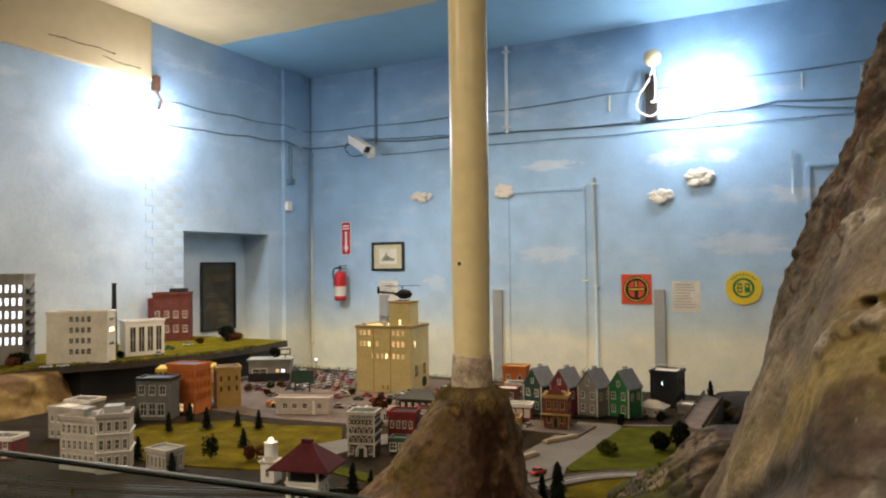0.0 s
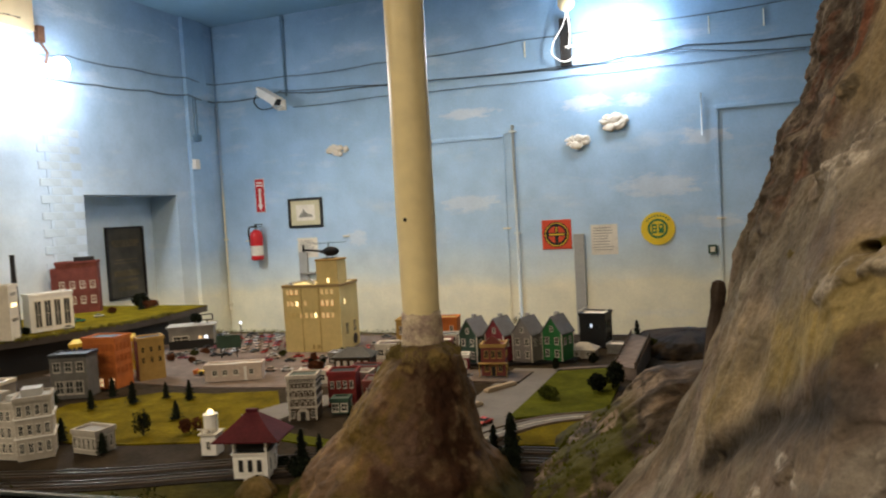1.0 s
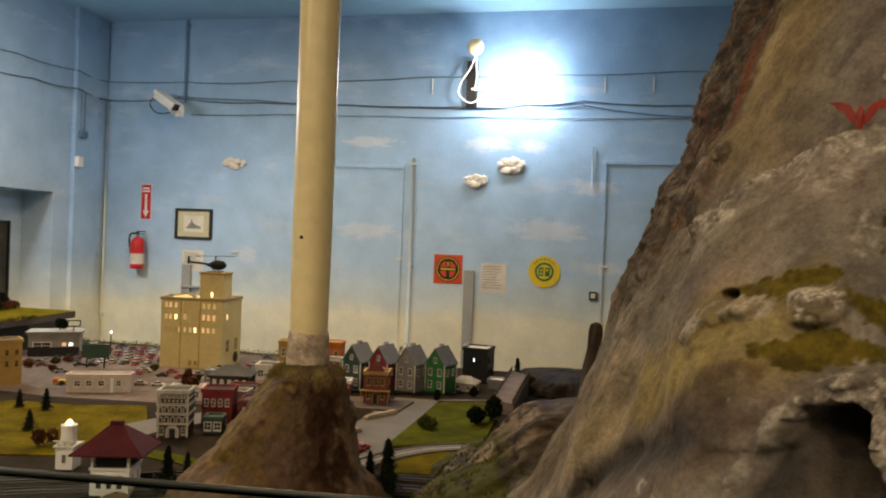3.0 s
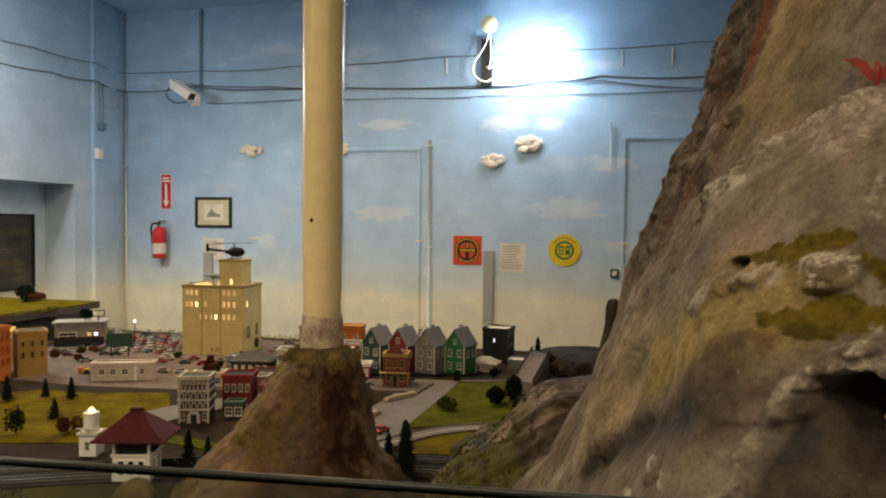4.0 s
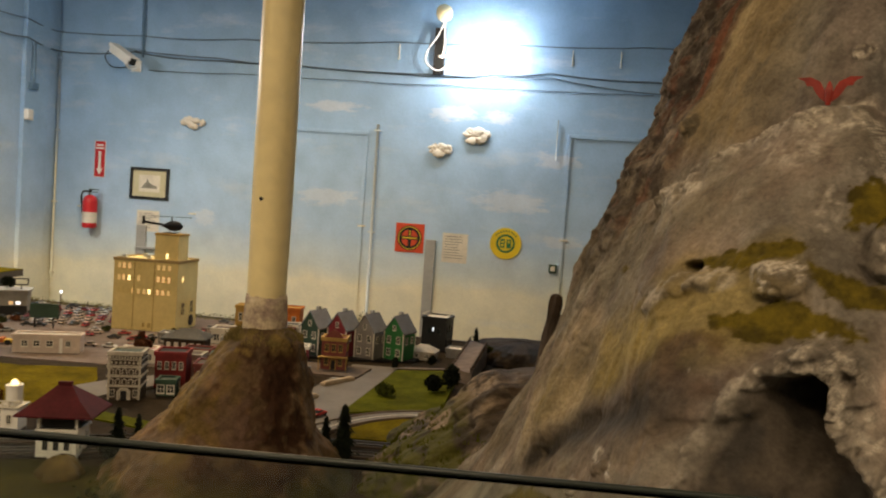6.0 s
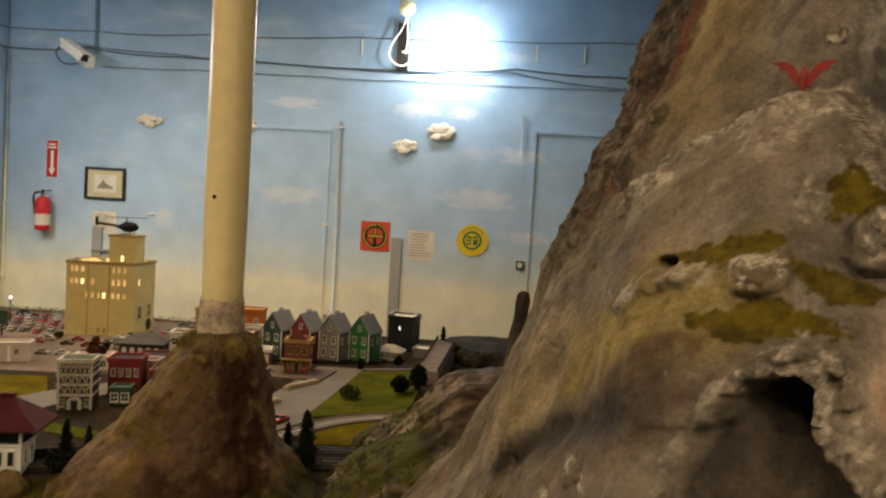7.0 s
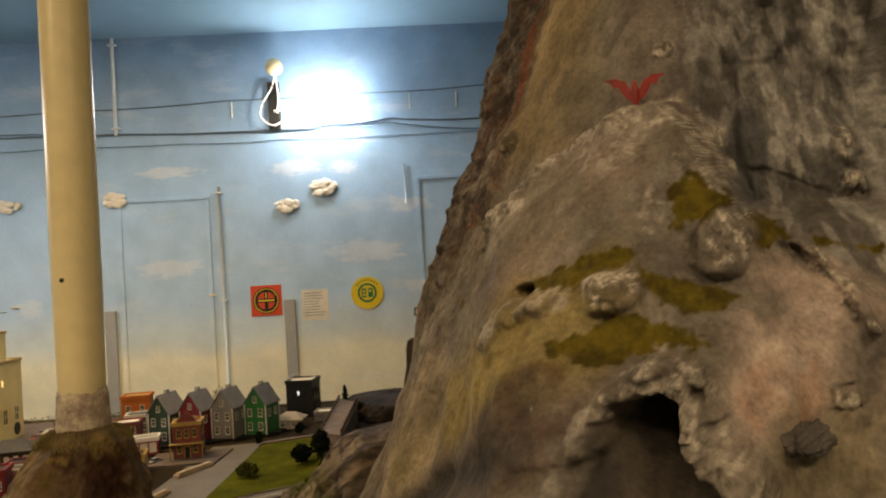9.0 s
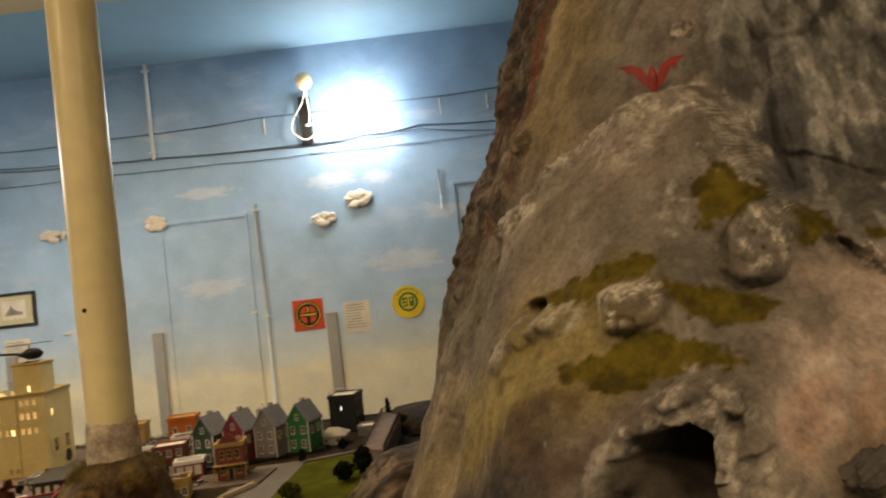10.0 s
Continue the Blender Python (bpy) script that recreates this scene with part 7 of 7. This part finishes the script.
# railway emblems as plain shapes
ORANGE_RED = grain("orange_red_enamel", (0.60, 0.07, 0.025), 0.4, 0.08, 50, 0.05)
YELLOW_EN = grain("yellow_enamel", (0.75, 0.55, 0.02), 0.4, 0.08, 50, 0.05)
GREEN_EN = grain("green_enamel", (0.03, 0.16, 0.06), 0.4, 0.1, 50, 0.05)


def disc(r, y0, y1, r_in=0.0):
    m = pose(0, 0, 0, 90, 0, 0)
    if not r_in:
        return Mesh().lathe([(r, y0), (r, y1)], 48, m=m)
    me = Mesh()
    for i in range(48):
        a, b = 2 * math.pi * i / 48, 2 * math.pi * (i + 1) / 48
        me.prism([(r_in * math.cos(a), r_in * math.sin(a)), (r * math.cos(a), r * math.sin(a)), (r * math.cos(b), r * math.sin(b)), (r_in * math.cos(b), r_in * math.sin(b))], y0, y1, m)
    return me


red_e = thing("square_emblem", "square orange-red plaque with a dark ring emblem", "plaque", "", wall_at(0.825, 1.573))
part("plate", Mesh().box(-0.134, 0.134, -0.008, -0.001, -0.134, 0.134), ORANGE_RED, red_e, bevel=0.002)
part("ring", disc(0.115, 0.009, 0.011, 0.078), BLACK, red_e)
part("ring_line", disc(0.106, 0.0112, 0.012, 0.099), YELLOW_EN, red_e)
part("cross_bar", Mesh().box(-0.09, 0.09, -0.011, -0.009, -0.016, 0.016), BLACK, red_e)
part("cross_post", Mesh().box(-0.016, 0.016, -0.011, -0.009, 0.0165, 0.09).box(-0.016, 0.016, -0.011, -0.009, -0.09, -0.0165), BLACK, red_e)
part("lettering_bar", Mesh().box(-0.07, 0.07, -0.0125, -0.0112, -0.006, 0.006).box(-0.005, 0.005, -0.0125, -0.0112, 0.02, 0.07), YELLOW_EN, red_e)
yel_e = thing("round_emblem", "round yellow plaque with green and blue device", "plaque", "", wall_at(1.712, 1.588))
part("plate", disc(0.143, 0.002, 0.009), YELLOW_EN, yel_e)
part("green_ring", disc(0.085, 0.0092, 0.0105, 0.066), GREEN_EN, yel_e)
part("device", Mesh().box(-0.05, -0.008, -0.0108, -0.0092, -0.04, 0.04).box(0.008, 0.05, -0.0108, -0.0092, -0.04, 0.04), GREEN_EN, yel_e)
part("device_gap", Mesh().box(-0.04, -0.016, -0.012, -0.011, 0.006, 0.022).box(-0.04, -0.016, -0.012, -0.011, -0.024, -0.008).box(0.018, 0.036, -0.012, -0.011, 0.006, 0.026), YELLOW_EN, yel_e)
for i in range(9):
    a = radians(40 + i * 12.5)
    part("lettering_bar", Mesh().box(-0.006, 0.006, -0.0108, -0.0092, -0.008, 0.008), GREEN_EN, yel_e, m=Matrix.Translation((0.114 * math.cos(a), 0, 0.114 * math.sin(a))) @ pose(0, 0, 0, 0, 90 - math.degrees(a), 0))
sw = thing("wall_switch", "small dark green switch box with a white plate", "switch", "", wall_at(2.15, 1.395))
part("box", Mesh().box(-0.035, 0.035, -0.03, -0.001, -0.037, 0.037), DARK_GREEN, sw, bevel=0.003)
part("plate", Mesh().box(-0.02, 0.02, -0.033, -0.03, -0.022, 0.022), OFFWHITE, sw)

dark_sign = thing("wall_sign", "black framed sign with a dull red panel on the wall", "sign", "", wall_at(2.60, 1.59))
part("frame", Mesh().box(-0.135, 0.135, -0.02, -0.001, -0.125, -0.105).box(-0.135, 0.135, -0.02, -0.001, 0.105, 0.125).box(-0.135, -0.115, -0.02, -0.001, -0.105, 0.105).box(0.115, 0.135, -0.02, -0.001, -0.105, 0.105), BLACK, dark_sign, bevel=0.002)
part("panel", Mesh().box(-0.115, 0.115, -0.008, -0.001, -0.105, 0.105), BLACK, dark_sign)
part("red_band", Mesh().box(-0.085, 0.1, -0.0095, -0.0085, 0.0, 0.07), grain("dull_red_print", (0.20, 0.03, 0.03), 0.6, 0.2, 60, 0.0), dark_sign)

# grey boards standing against the wall
for x, z in ((1.027, 1.57), (-0.52, 1.56), (-1.84, 1.50)):
    solid("wall_board", Mesh().box(-0.047, 0.047, -0.03, -0.001, 0, z), GREY_PAINT, "narrow grey painted board standing against the wall", "board", "grey wall boards", m=wall_at(x, 0), bevel=0.003)
solid("wall_bracket", Mesh().box(-0.10, 0.08, -0.05, -0.001, 0, 0.02), GREY_PAINT, "short grey bracket fixed to the wall", "bracket", m=wall_at(-1.78, 1.27), bevel=0.002)

# raised foam clouds
FOAM = grain("white_foam", (0.72, 0.68, 0.60), 0.8, 0.08, 30, 0.4, dist=0.004)


def foam_cloud(x, z, w, h, seed):
    rng = random.Random(seed)
    bm = bmesh.new()
    for k in range(20):
        t = rng.uniform(-1, 1)
        px = t * w * 0.40
        pz = rng.uniform(-0.34, 0.30) * h * (1 - 0.65 * t * t) - 0.08 * h
        s = h * rng.uniform(0.16, 0.30) * (1.1 - 0.5 * abs(t))
        made = bmesh.ops.create_icosphere(bm, subdivisions=2, radius=s)["verts"]
        for v in made:
            v.co = Vector((v.co.x * 1.3 + px, v.co.y * 0.32 - 0.004, v.co.z * 0.85 + pz)) + 0.014 * noise.noise_vector(v.co * 32 + Vector((seed, k, 0)))
    me = bpy.data.meshes.new("foam_cloud")
    bm.to_mesh(me)
    bm.free()
    me.materials.append(FOAM)
    me.polygons.foreach_set("use_smooth", [True] * len(me.polygons))
    tagged(part("foam_cloud", me, FOAM, m=wall_at(x, z, 0.018)), "white carved foam cloud fixed to the painted sky", "cloud", "foam clouds")


for k, (x, z, w, h) in enumerate(((1.377, 2.555, 0.26, 0.17), (1.05, 2.42, 0.24, 0.15), (-1.36, 2.53, 0.26, 0.14), (-0.43, 2.54, 0.24, 0.15))):
    foam_cloud(x, z, w, h, k + 3)

# security camera
cctv = thing("security_camera", "white box security camera on a wall bracket", "camera housing", "", wall_at(-1.985, 3.05))
HOUS = pose(0.02, -0.25, 0.03, 0, 0, 0) @ pose(0, 0, 0, 0, 26, -24) @ Matrix.Scale(1.15, 4)
part("housing", Mesh().box(-0.16, 0.13, -0.036, 0.036, -0.034, 0.034), WHITE, cctv, bevel=0.006, m=HOUS)
part("sun_shield", Mesh().box(-0.17, 0.16, -0.042, 0.042, 0.036, 0.041).box(-0.17, 0.16, -0.042, -0.038, 0.010, 0.036), WHITE, cctv, bevel=0.002, m=HOUS)
part("lens_face", Mesh().box(0.1305, 0.136, -0.028, 0.028, -0.026, 0.028), BLACK, cctv, m=HOUS)
part("bracket_arm", Mesh().tube([(0.0, -0.005, -0.02), (0.0, -0.12, -0.06), (0.015, -0.21, -0.03)], 0.014, 10), WHITE, cctv)
part("wall_plate", Mesh().box(-0.05, 0.05, -0.012, -0.001, -0.07, 0.04), WHITE, cctv, bevel=0.002)
part("cable_loop", Mesh().tube(curve([(-0.10, -0.30, 0.06), (-0.16, -0.26, 0.0), (-0.15, -0.15, -0.06), (-0.05, -0.03, -0.03)], 6), 0.005, 6), BLACK, cctv)

# sensor box on the side wall, poster in the recess
solid("sensor_box", Mesh().box(0.002, 0.05, -0.035, 0.035, -0.05, 0.05), WHITE, "small white sensor box on the pilaster", "sensor", m=pose(LX + 0.045, 6.73, 2.46), bevel=0.006)
poster = thing("framed_poster", "dark framed poster hanging in the recess", "poster", "", pose(LX - 0.33, 6.10, 1.52))
part("frame", Mesh().box(0.001, 0.025, -0.235, -0.215, -0.345, 0.345).box(0.001, 0.025, 0.215, 0.235, -0.345, 0.345).box(0.001, 0.025, -0.215, 0.215, -0.345, -0.325).box(0.001, 0.025, -0.215, 0.215, 0.325, 0.345), BLACK, poster)
part("dark_print", Mesh().box(0.001, 0.012, -0.215, 0.215, -0.325, 0.325), grain("dark_olive_print", (0.055, 0.048, 0.032), 0.5, 0.5, 12, 0.0), poster)
for z, w, h in ((0.20, 0.17, 0.02), (0.165, 0.15, 0.012), (0.03, 0.14, 0.006), (0.0, 0.15, 0.006), (-0.10, 0.16, 0.03), (-0.17, 0.13, 0.015), (-0.25, 0.12, 0.02)):
    part("text_bar", Mesh().box(0.0122, 0.0135, -w, w, z - h, z + h), grain("dull_gold_print_%d" % int(z * 100 + 50), (0.10, 0.08, 0.035), 0.6, 0.5, 30, 0.0), poster)

# conduits and cables
DARK_BLUE = grain("blue_painted_conduit", (0.12, 0.21, 0.32), 0.5, 0.15, 40, 0.1)
PALE_BLUE = grain("pale_painted_conduit", (0.62, 0.68, 0.70), 0.45, 0.1, 40, 0.1)
CABLE = grain("dusty_cable", (0.12, 0.16, 0.21), 0.7, 0.2, 40, 0.1)
for x, z0, z1, mat, r in ((-1.915, 3.12, TOP, DARK_BLUE, 0.009), (-0.395, 3.09, TOP, PALE_BLUE, 0.016), (0.462, 0.6, 2.60, PALE_BLUE, 0.014), (-2.79, 0.9, 3.14, MURAL, 0.010), (2.10, 2.36, 2.72, PALE_BLUE, 0.005)):
    pipe = thing("wall_conduit", "thin painted conduit running down the wall", "conduit", "wall conduits", pose(x, BY - 0.018, z0))
    part("pipe", Mesh().tube([(0, 0, 0), (0, 0, z1 - z0 - 0.003)], r, 10), mat, pipe, smooth=True)
    for k in range(max(2, int((z1 - z0) / 0.55)) if r > 0.006 else 0):
        zk = 0.06 + (z1 - z0 - 0.12) * k / max(1, max(2, int((z1 - z0) / 0.55)) - 1)
        part("strap", Mesh().box(-r * 2.2, r * 2.2, -r - 0.002, 0.0165, zk - 0.008, zk + 0.008), mat, pipe, bevel=0.001)
solid("wall_conduit", Mesh().tube([(LX + 0.062, 6.78, 2.75), (LX + 0.062, 6.78, 3.13)], 0.02, 10).box(LX + 0.046, LX + 0.09, 6.74, 6.82, 2.70, 2.76), DARK_BLUE, "thick painted conduit on the pilaster", "conduit", "wall conduits")


def cable(points, r, seed):
    rng = random.Random(seed)
    line = []
    for p, q in zip(points, points[1:]):
        n = 10
        sag = rng.uniform(0.004, 0.022)
        for k in range(n):
            t = k / n
            line.append((p[0] + (q[0] - p[0]) * t, p[1] + (q[1] - p[1]) * t, p[2] + (q[2] - p[2]) * t - sag * 4 * t * (1 - t)))
    line.append(points[-1])
    solid("wall_cable", Mesh().tube(line, r * 0.85, 6), CABLE, "dark cable strung loosely along the wall", "cable", "wall cables", smooth=True)


y = BY - 0.012
cable([(LX + 0.02, y, 3.335), (-1.9, y, 3.325), (-0.9, y, 3.330), (0.57, y, 3.355), (1.7, y, 3.365), (2.8, y, 3.385), (4.6, y, 3.40)], 0.006, 1)
cable([(LX + 0.02, y, 3.148), (-2.0, y, 3.17), (-1.13, y, 3.118), (-0.395, y, 3.105), (0.79, y, 3.065), (1.5, y, 3.10), (2.0, y, 3.13), (2.85, y, 3.09), (4.6, y, 3.05)], 0.008, 2)
cable([(-2.0, y - 0.01, 3.18), (-1.13, y - 0.01, 3.14), (-0.3, y - 0.01, 3.10), (0.9, y - 0.01, 3.075), (2.0, y - 0.01, 3.09), (2.85, y - 0.01, 2.99), (4.6, y, 2.95)], 0.006, 3)
cable([(-1.85, y, 3.0), (-0.9, y, 3.005), (0.2, y, 2.99), (1.0, y, 2.985), (2.9, y, 2.975)], 0.004, 4)
xw = LX + 0.012
cable([(xw, 7.18, 3.335), (xw + 0.05, 6.7, 3.33), (xw, 6.0, 3.31), (xw, 5.3, 3.30), (xw, 4.9, 3.27)], 0.006, 5)
cable([(xw, 7.18, 3.148), (xw + 0.05, 6.7, 3.16), (xw, 6.2, 3.14), (xw, 5.6, 3.10), (xw, 5.0, 3.08)], 0.008, 6)
for x, z in ((-1.325, 1.645), (0.361, 1.65), (2.227, 1.654), (-2.5, 1.64)):
    solid("wall_clip", Mesh().box(-0.035, 0.035, -0.02, -0.001, -0.008, 0.008), OFFWHITE, "small white clip fixed to the wall", "clip", "small wall clips", m=wall_at(x, z), bevel=0.002)
for x in (0.612, 2.182, 2.6):
    solid("cable_tag", Mesh().box(-0.004, 0.004, -0.01, -0.001, -0.14, 0), MURAL, "short pale strip hanging from the cable", "tag", "hanging strips", m=wall_at(x, 3.34))

# flood lamps
def flood(name, m, label, globe):
    ob = thing(name, label, "flood lamp", "flood lamps", m)
    if globe:
        part("bracket", Mesh().box(-0.50, -0.40, -0.05, -0.001, -0.16, 0.26), BLACK, ob, bevel=0.004)
    part("cross_arm", Mesh().tube([(-0.45, -0.06, 0.0), (0.22, -0.10, 0.02)], 0.012, 8), WHITE, ob)
    for x in (-0.08, 0.20):
        hd = part("lamp_socket", Mesh().lathe([(0.02, 0.0), (0.024, 0.05), (0.02, 0.06)], 16, m=pose(x, -0.10, 0.05, 100, 0, 0)), WHITE, ob)
        part("bulb", Mesh().lathe([(0.02, 0.06), (0.05, 0.09), (0.082, 0.13), (0.082, 0.145), (0.05, 0.165), (0.01, 0.172)], 24, m=pose(x, -0.10, 0.05, 100, 0, 0)), FLOOD, hd, "glaring white reflector bulb", smooth=True)
    if globe:
        part("globe", Mesh().lathe([(0.02, -0.075), (0.055, -0.055), (0.073, -0.02), (0.073, 0.02), (0.055, 0.055), (0.02, 0.073)], 24, m=pose(-0.41, -0.16, 0.36)), grain("cream_globe_glass", (0.78, 0.66, 0.40), 0.25, 0.05, 30, 0.0), ob, "cream glass globe, unlit", smooth=True)
        part("white_cord", Mesh().tube(curve([(-0.41, -0.12, 0.30), (-0.46, -0.10, 0.18), (-0.55, -0.08, 0.05), (-0.56, -0.08, -0.06), (-0.44, -0.08, -0.13), (-0.30, -0.06, -0.02)], 6), 0.008, 8), WHITE, ob, smooth=True)
        part("white_cord", Mesh().tube(curve([(-0.41, -0.12, 0.30), (-0.40, -0.09, 0.10), (-0.42, -0.08, -0.02)], 6), 0.008, 8), WHITE, ob, smooth=True)


flood("flood_lamp", pose(1.44, BY, 3.23), "double flood lamp glaring beside an unlit cream globe", True)
flood("flood_lamp", pose(LX, 4.82, 3.10, 0, 0, 90), "double flood lamp glaring on the side wall", False)
solid("lamp_hanger", Mesh().box(0, 0.05, -0.03, 0.03, -0.10, 0.03).tube([(0.03, 0, -0.1), (0.06, 0.03, -0.18), (0.04, 0.02, -0.26)], 0.012, 8), grain("rusty_bracket", (0.10, 0.045, 0.02), 0.7, 0.3, 60), "small rusty bracket above the lamp", "bracket", m=pose(LX + 0.001, 5.04, 3.45))

# painted bricks left bare of plaster beside the recess
BRICK = grain("sky_painted_brick", (0.50, 0.59, 0.68), 0.6, 0.10, 40, 0.4, own=0.06)
brick = Mesh().box(-0.012, 0.0012, -0.1005, 0.1005, -0.0315, 0.0315).data("brick", BRICK, bevel=0.003)
patch = tagged(part("brick_patch", Mesh().box(LX, LX + 0.004, 5.02, 5.35, 1.10, 2.72), SIDE_MURAL), "bare painted brickwork beside the recess", "brickwork", kind="structure")
for row in range(23):
    for col in range(3):
        yb = 5.05 + col * 0.208 + (0.104 if row % 2 else 0)
        if yb < 5.26:
            part("brick", brick, BRICK, patch, m=pose(LX + 0.004, yb, 1.16 + row * 0.068))

# red winged figure on the mountain's shoulder
RED_TOY = grain("red_toy_plastic", (0.34, 0.026, 0.012), 0.45, 0.4, 60, 0.1)
fig = thing("winged_ornament", "small red winged ornament perched on the rock", "ornament", "", pose(2.464, 1.903, 2.010, 0, 0, -20) @ Matrix.Diagonal((0.78, 0.8, 0.98, 1)))
part("body", Mesh().lathe([(0.0025, -0.006), (0.0045, 0.006), (0.0075, 0.020), (0.0065, 0.030), (0.0035, 0.038), (0.0015, 0.041)], 14), RED_TOY, fig, smooth=True)
for s in (-1, 1):
    pts = [(s * 0.0045, 0.010), (s * 0.0065, 0.026), (s * 0.016, 0.041), (s * 0.034, 0.049), (s * 0.058, 0.049), (s * 0.044, 0.043), (s * 0.040, 0.036), (s * 0.030, 0.035), (s * 0.024, 0.026), (s * 0.015, 0.016)]
    part("wing", Mesh().prism(pts if s > 0 else pts[::-1], -0.0015, 0.0015, pose(0, 0, 0, 90, 0, s * 14)), RED_TOY, fig)


# dead stump on the hill and a dark stone on the mountain
stump = solid("dead_stump", Mesh().lathe([(0.046, -0.19), (0.036, -0.05), (0.030, 0.03), (0.022, 0.09), (0.024, 0.15), (0.019, 0.175), (0.008, 0.182)], 12, wob=0.35), BARK, "dark dead tree stump standing on the hill", "stump", m=pose(2.108, 3.245, 1.385, 0, 4, 0))
rock_bm = bmesh.new()
bmesh.ops.create_icosphere(rock_bm, subdivisions=5, radius=1.0)
for v in rock_bm.verts:
    lump = 1 + 0.45 * noise.noise(v.co * 1.3) + 0.26 * noise.noise(v.co * 3.4) + 0.12 * noise.noise(v.co * 8.0)
    box = 1 / max(abs(v.co.x), abs(v.co.y), abs(v.co.z)) ** 0.6
    v.co = Vector((v.co.x * 0.025, v.co.y * 0.014, v.co.z * 0.012)) * lump * box
rock_me = bpy.data.meshes.new("dark_stone")
rock_bm.to_mesh(rock_me)
rock_bm.free()
STONE = grain("dark_stone", (0.105, 0.090, 0.076), 0.8, 0.5, 70, 0.9, dist=0.004)
rock_me.materials.append(STONE)
rock_me.polygons.foreach_set("use_smooth", [True] * len(rock_me.polygons))
solid("dark_stone", rock_me, STONE, "dark rounded stone set on the rock face", "stone", m=pose(2.512, 1.594, 1.612, 10, -16, 28))

# glossy rust-brown vine hanging down the far crag
vine = thing("rusty_vine", "glossy rust-brown vine hanging down the grey crag", "vine", "", pose(2.745, 1.822, 2.174))
RUST = grain("glossy_rust_brown", (0.10, 0.032, 0.014), 0.18, 0.35, 120, 0.2, spec=0.6)
part("strand", Mesh().tube(curve([(-0.012, 0.000, 0.048), (-0.004, -0.005, 0.036), (0.001, -0.010, 0.012), (-0.002, -0.008, -0.018), (0.002, -0.010, -0.045)], 6), 0.0020, 8), RUST, vine, smooth=True)
part("strand", Mesh().tube(curve([(0.000, -0.006, 0.030), (0.016, -0.012, 0.020), (0.024, -0.014, 0.004), (0.026, -0.014, -0.012)], 6), 0.0016, 8), RUST, vine, smooth=True)
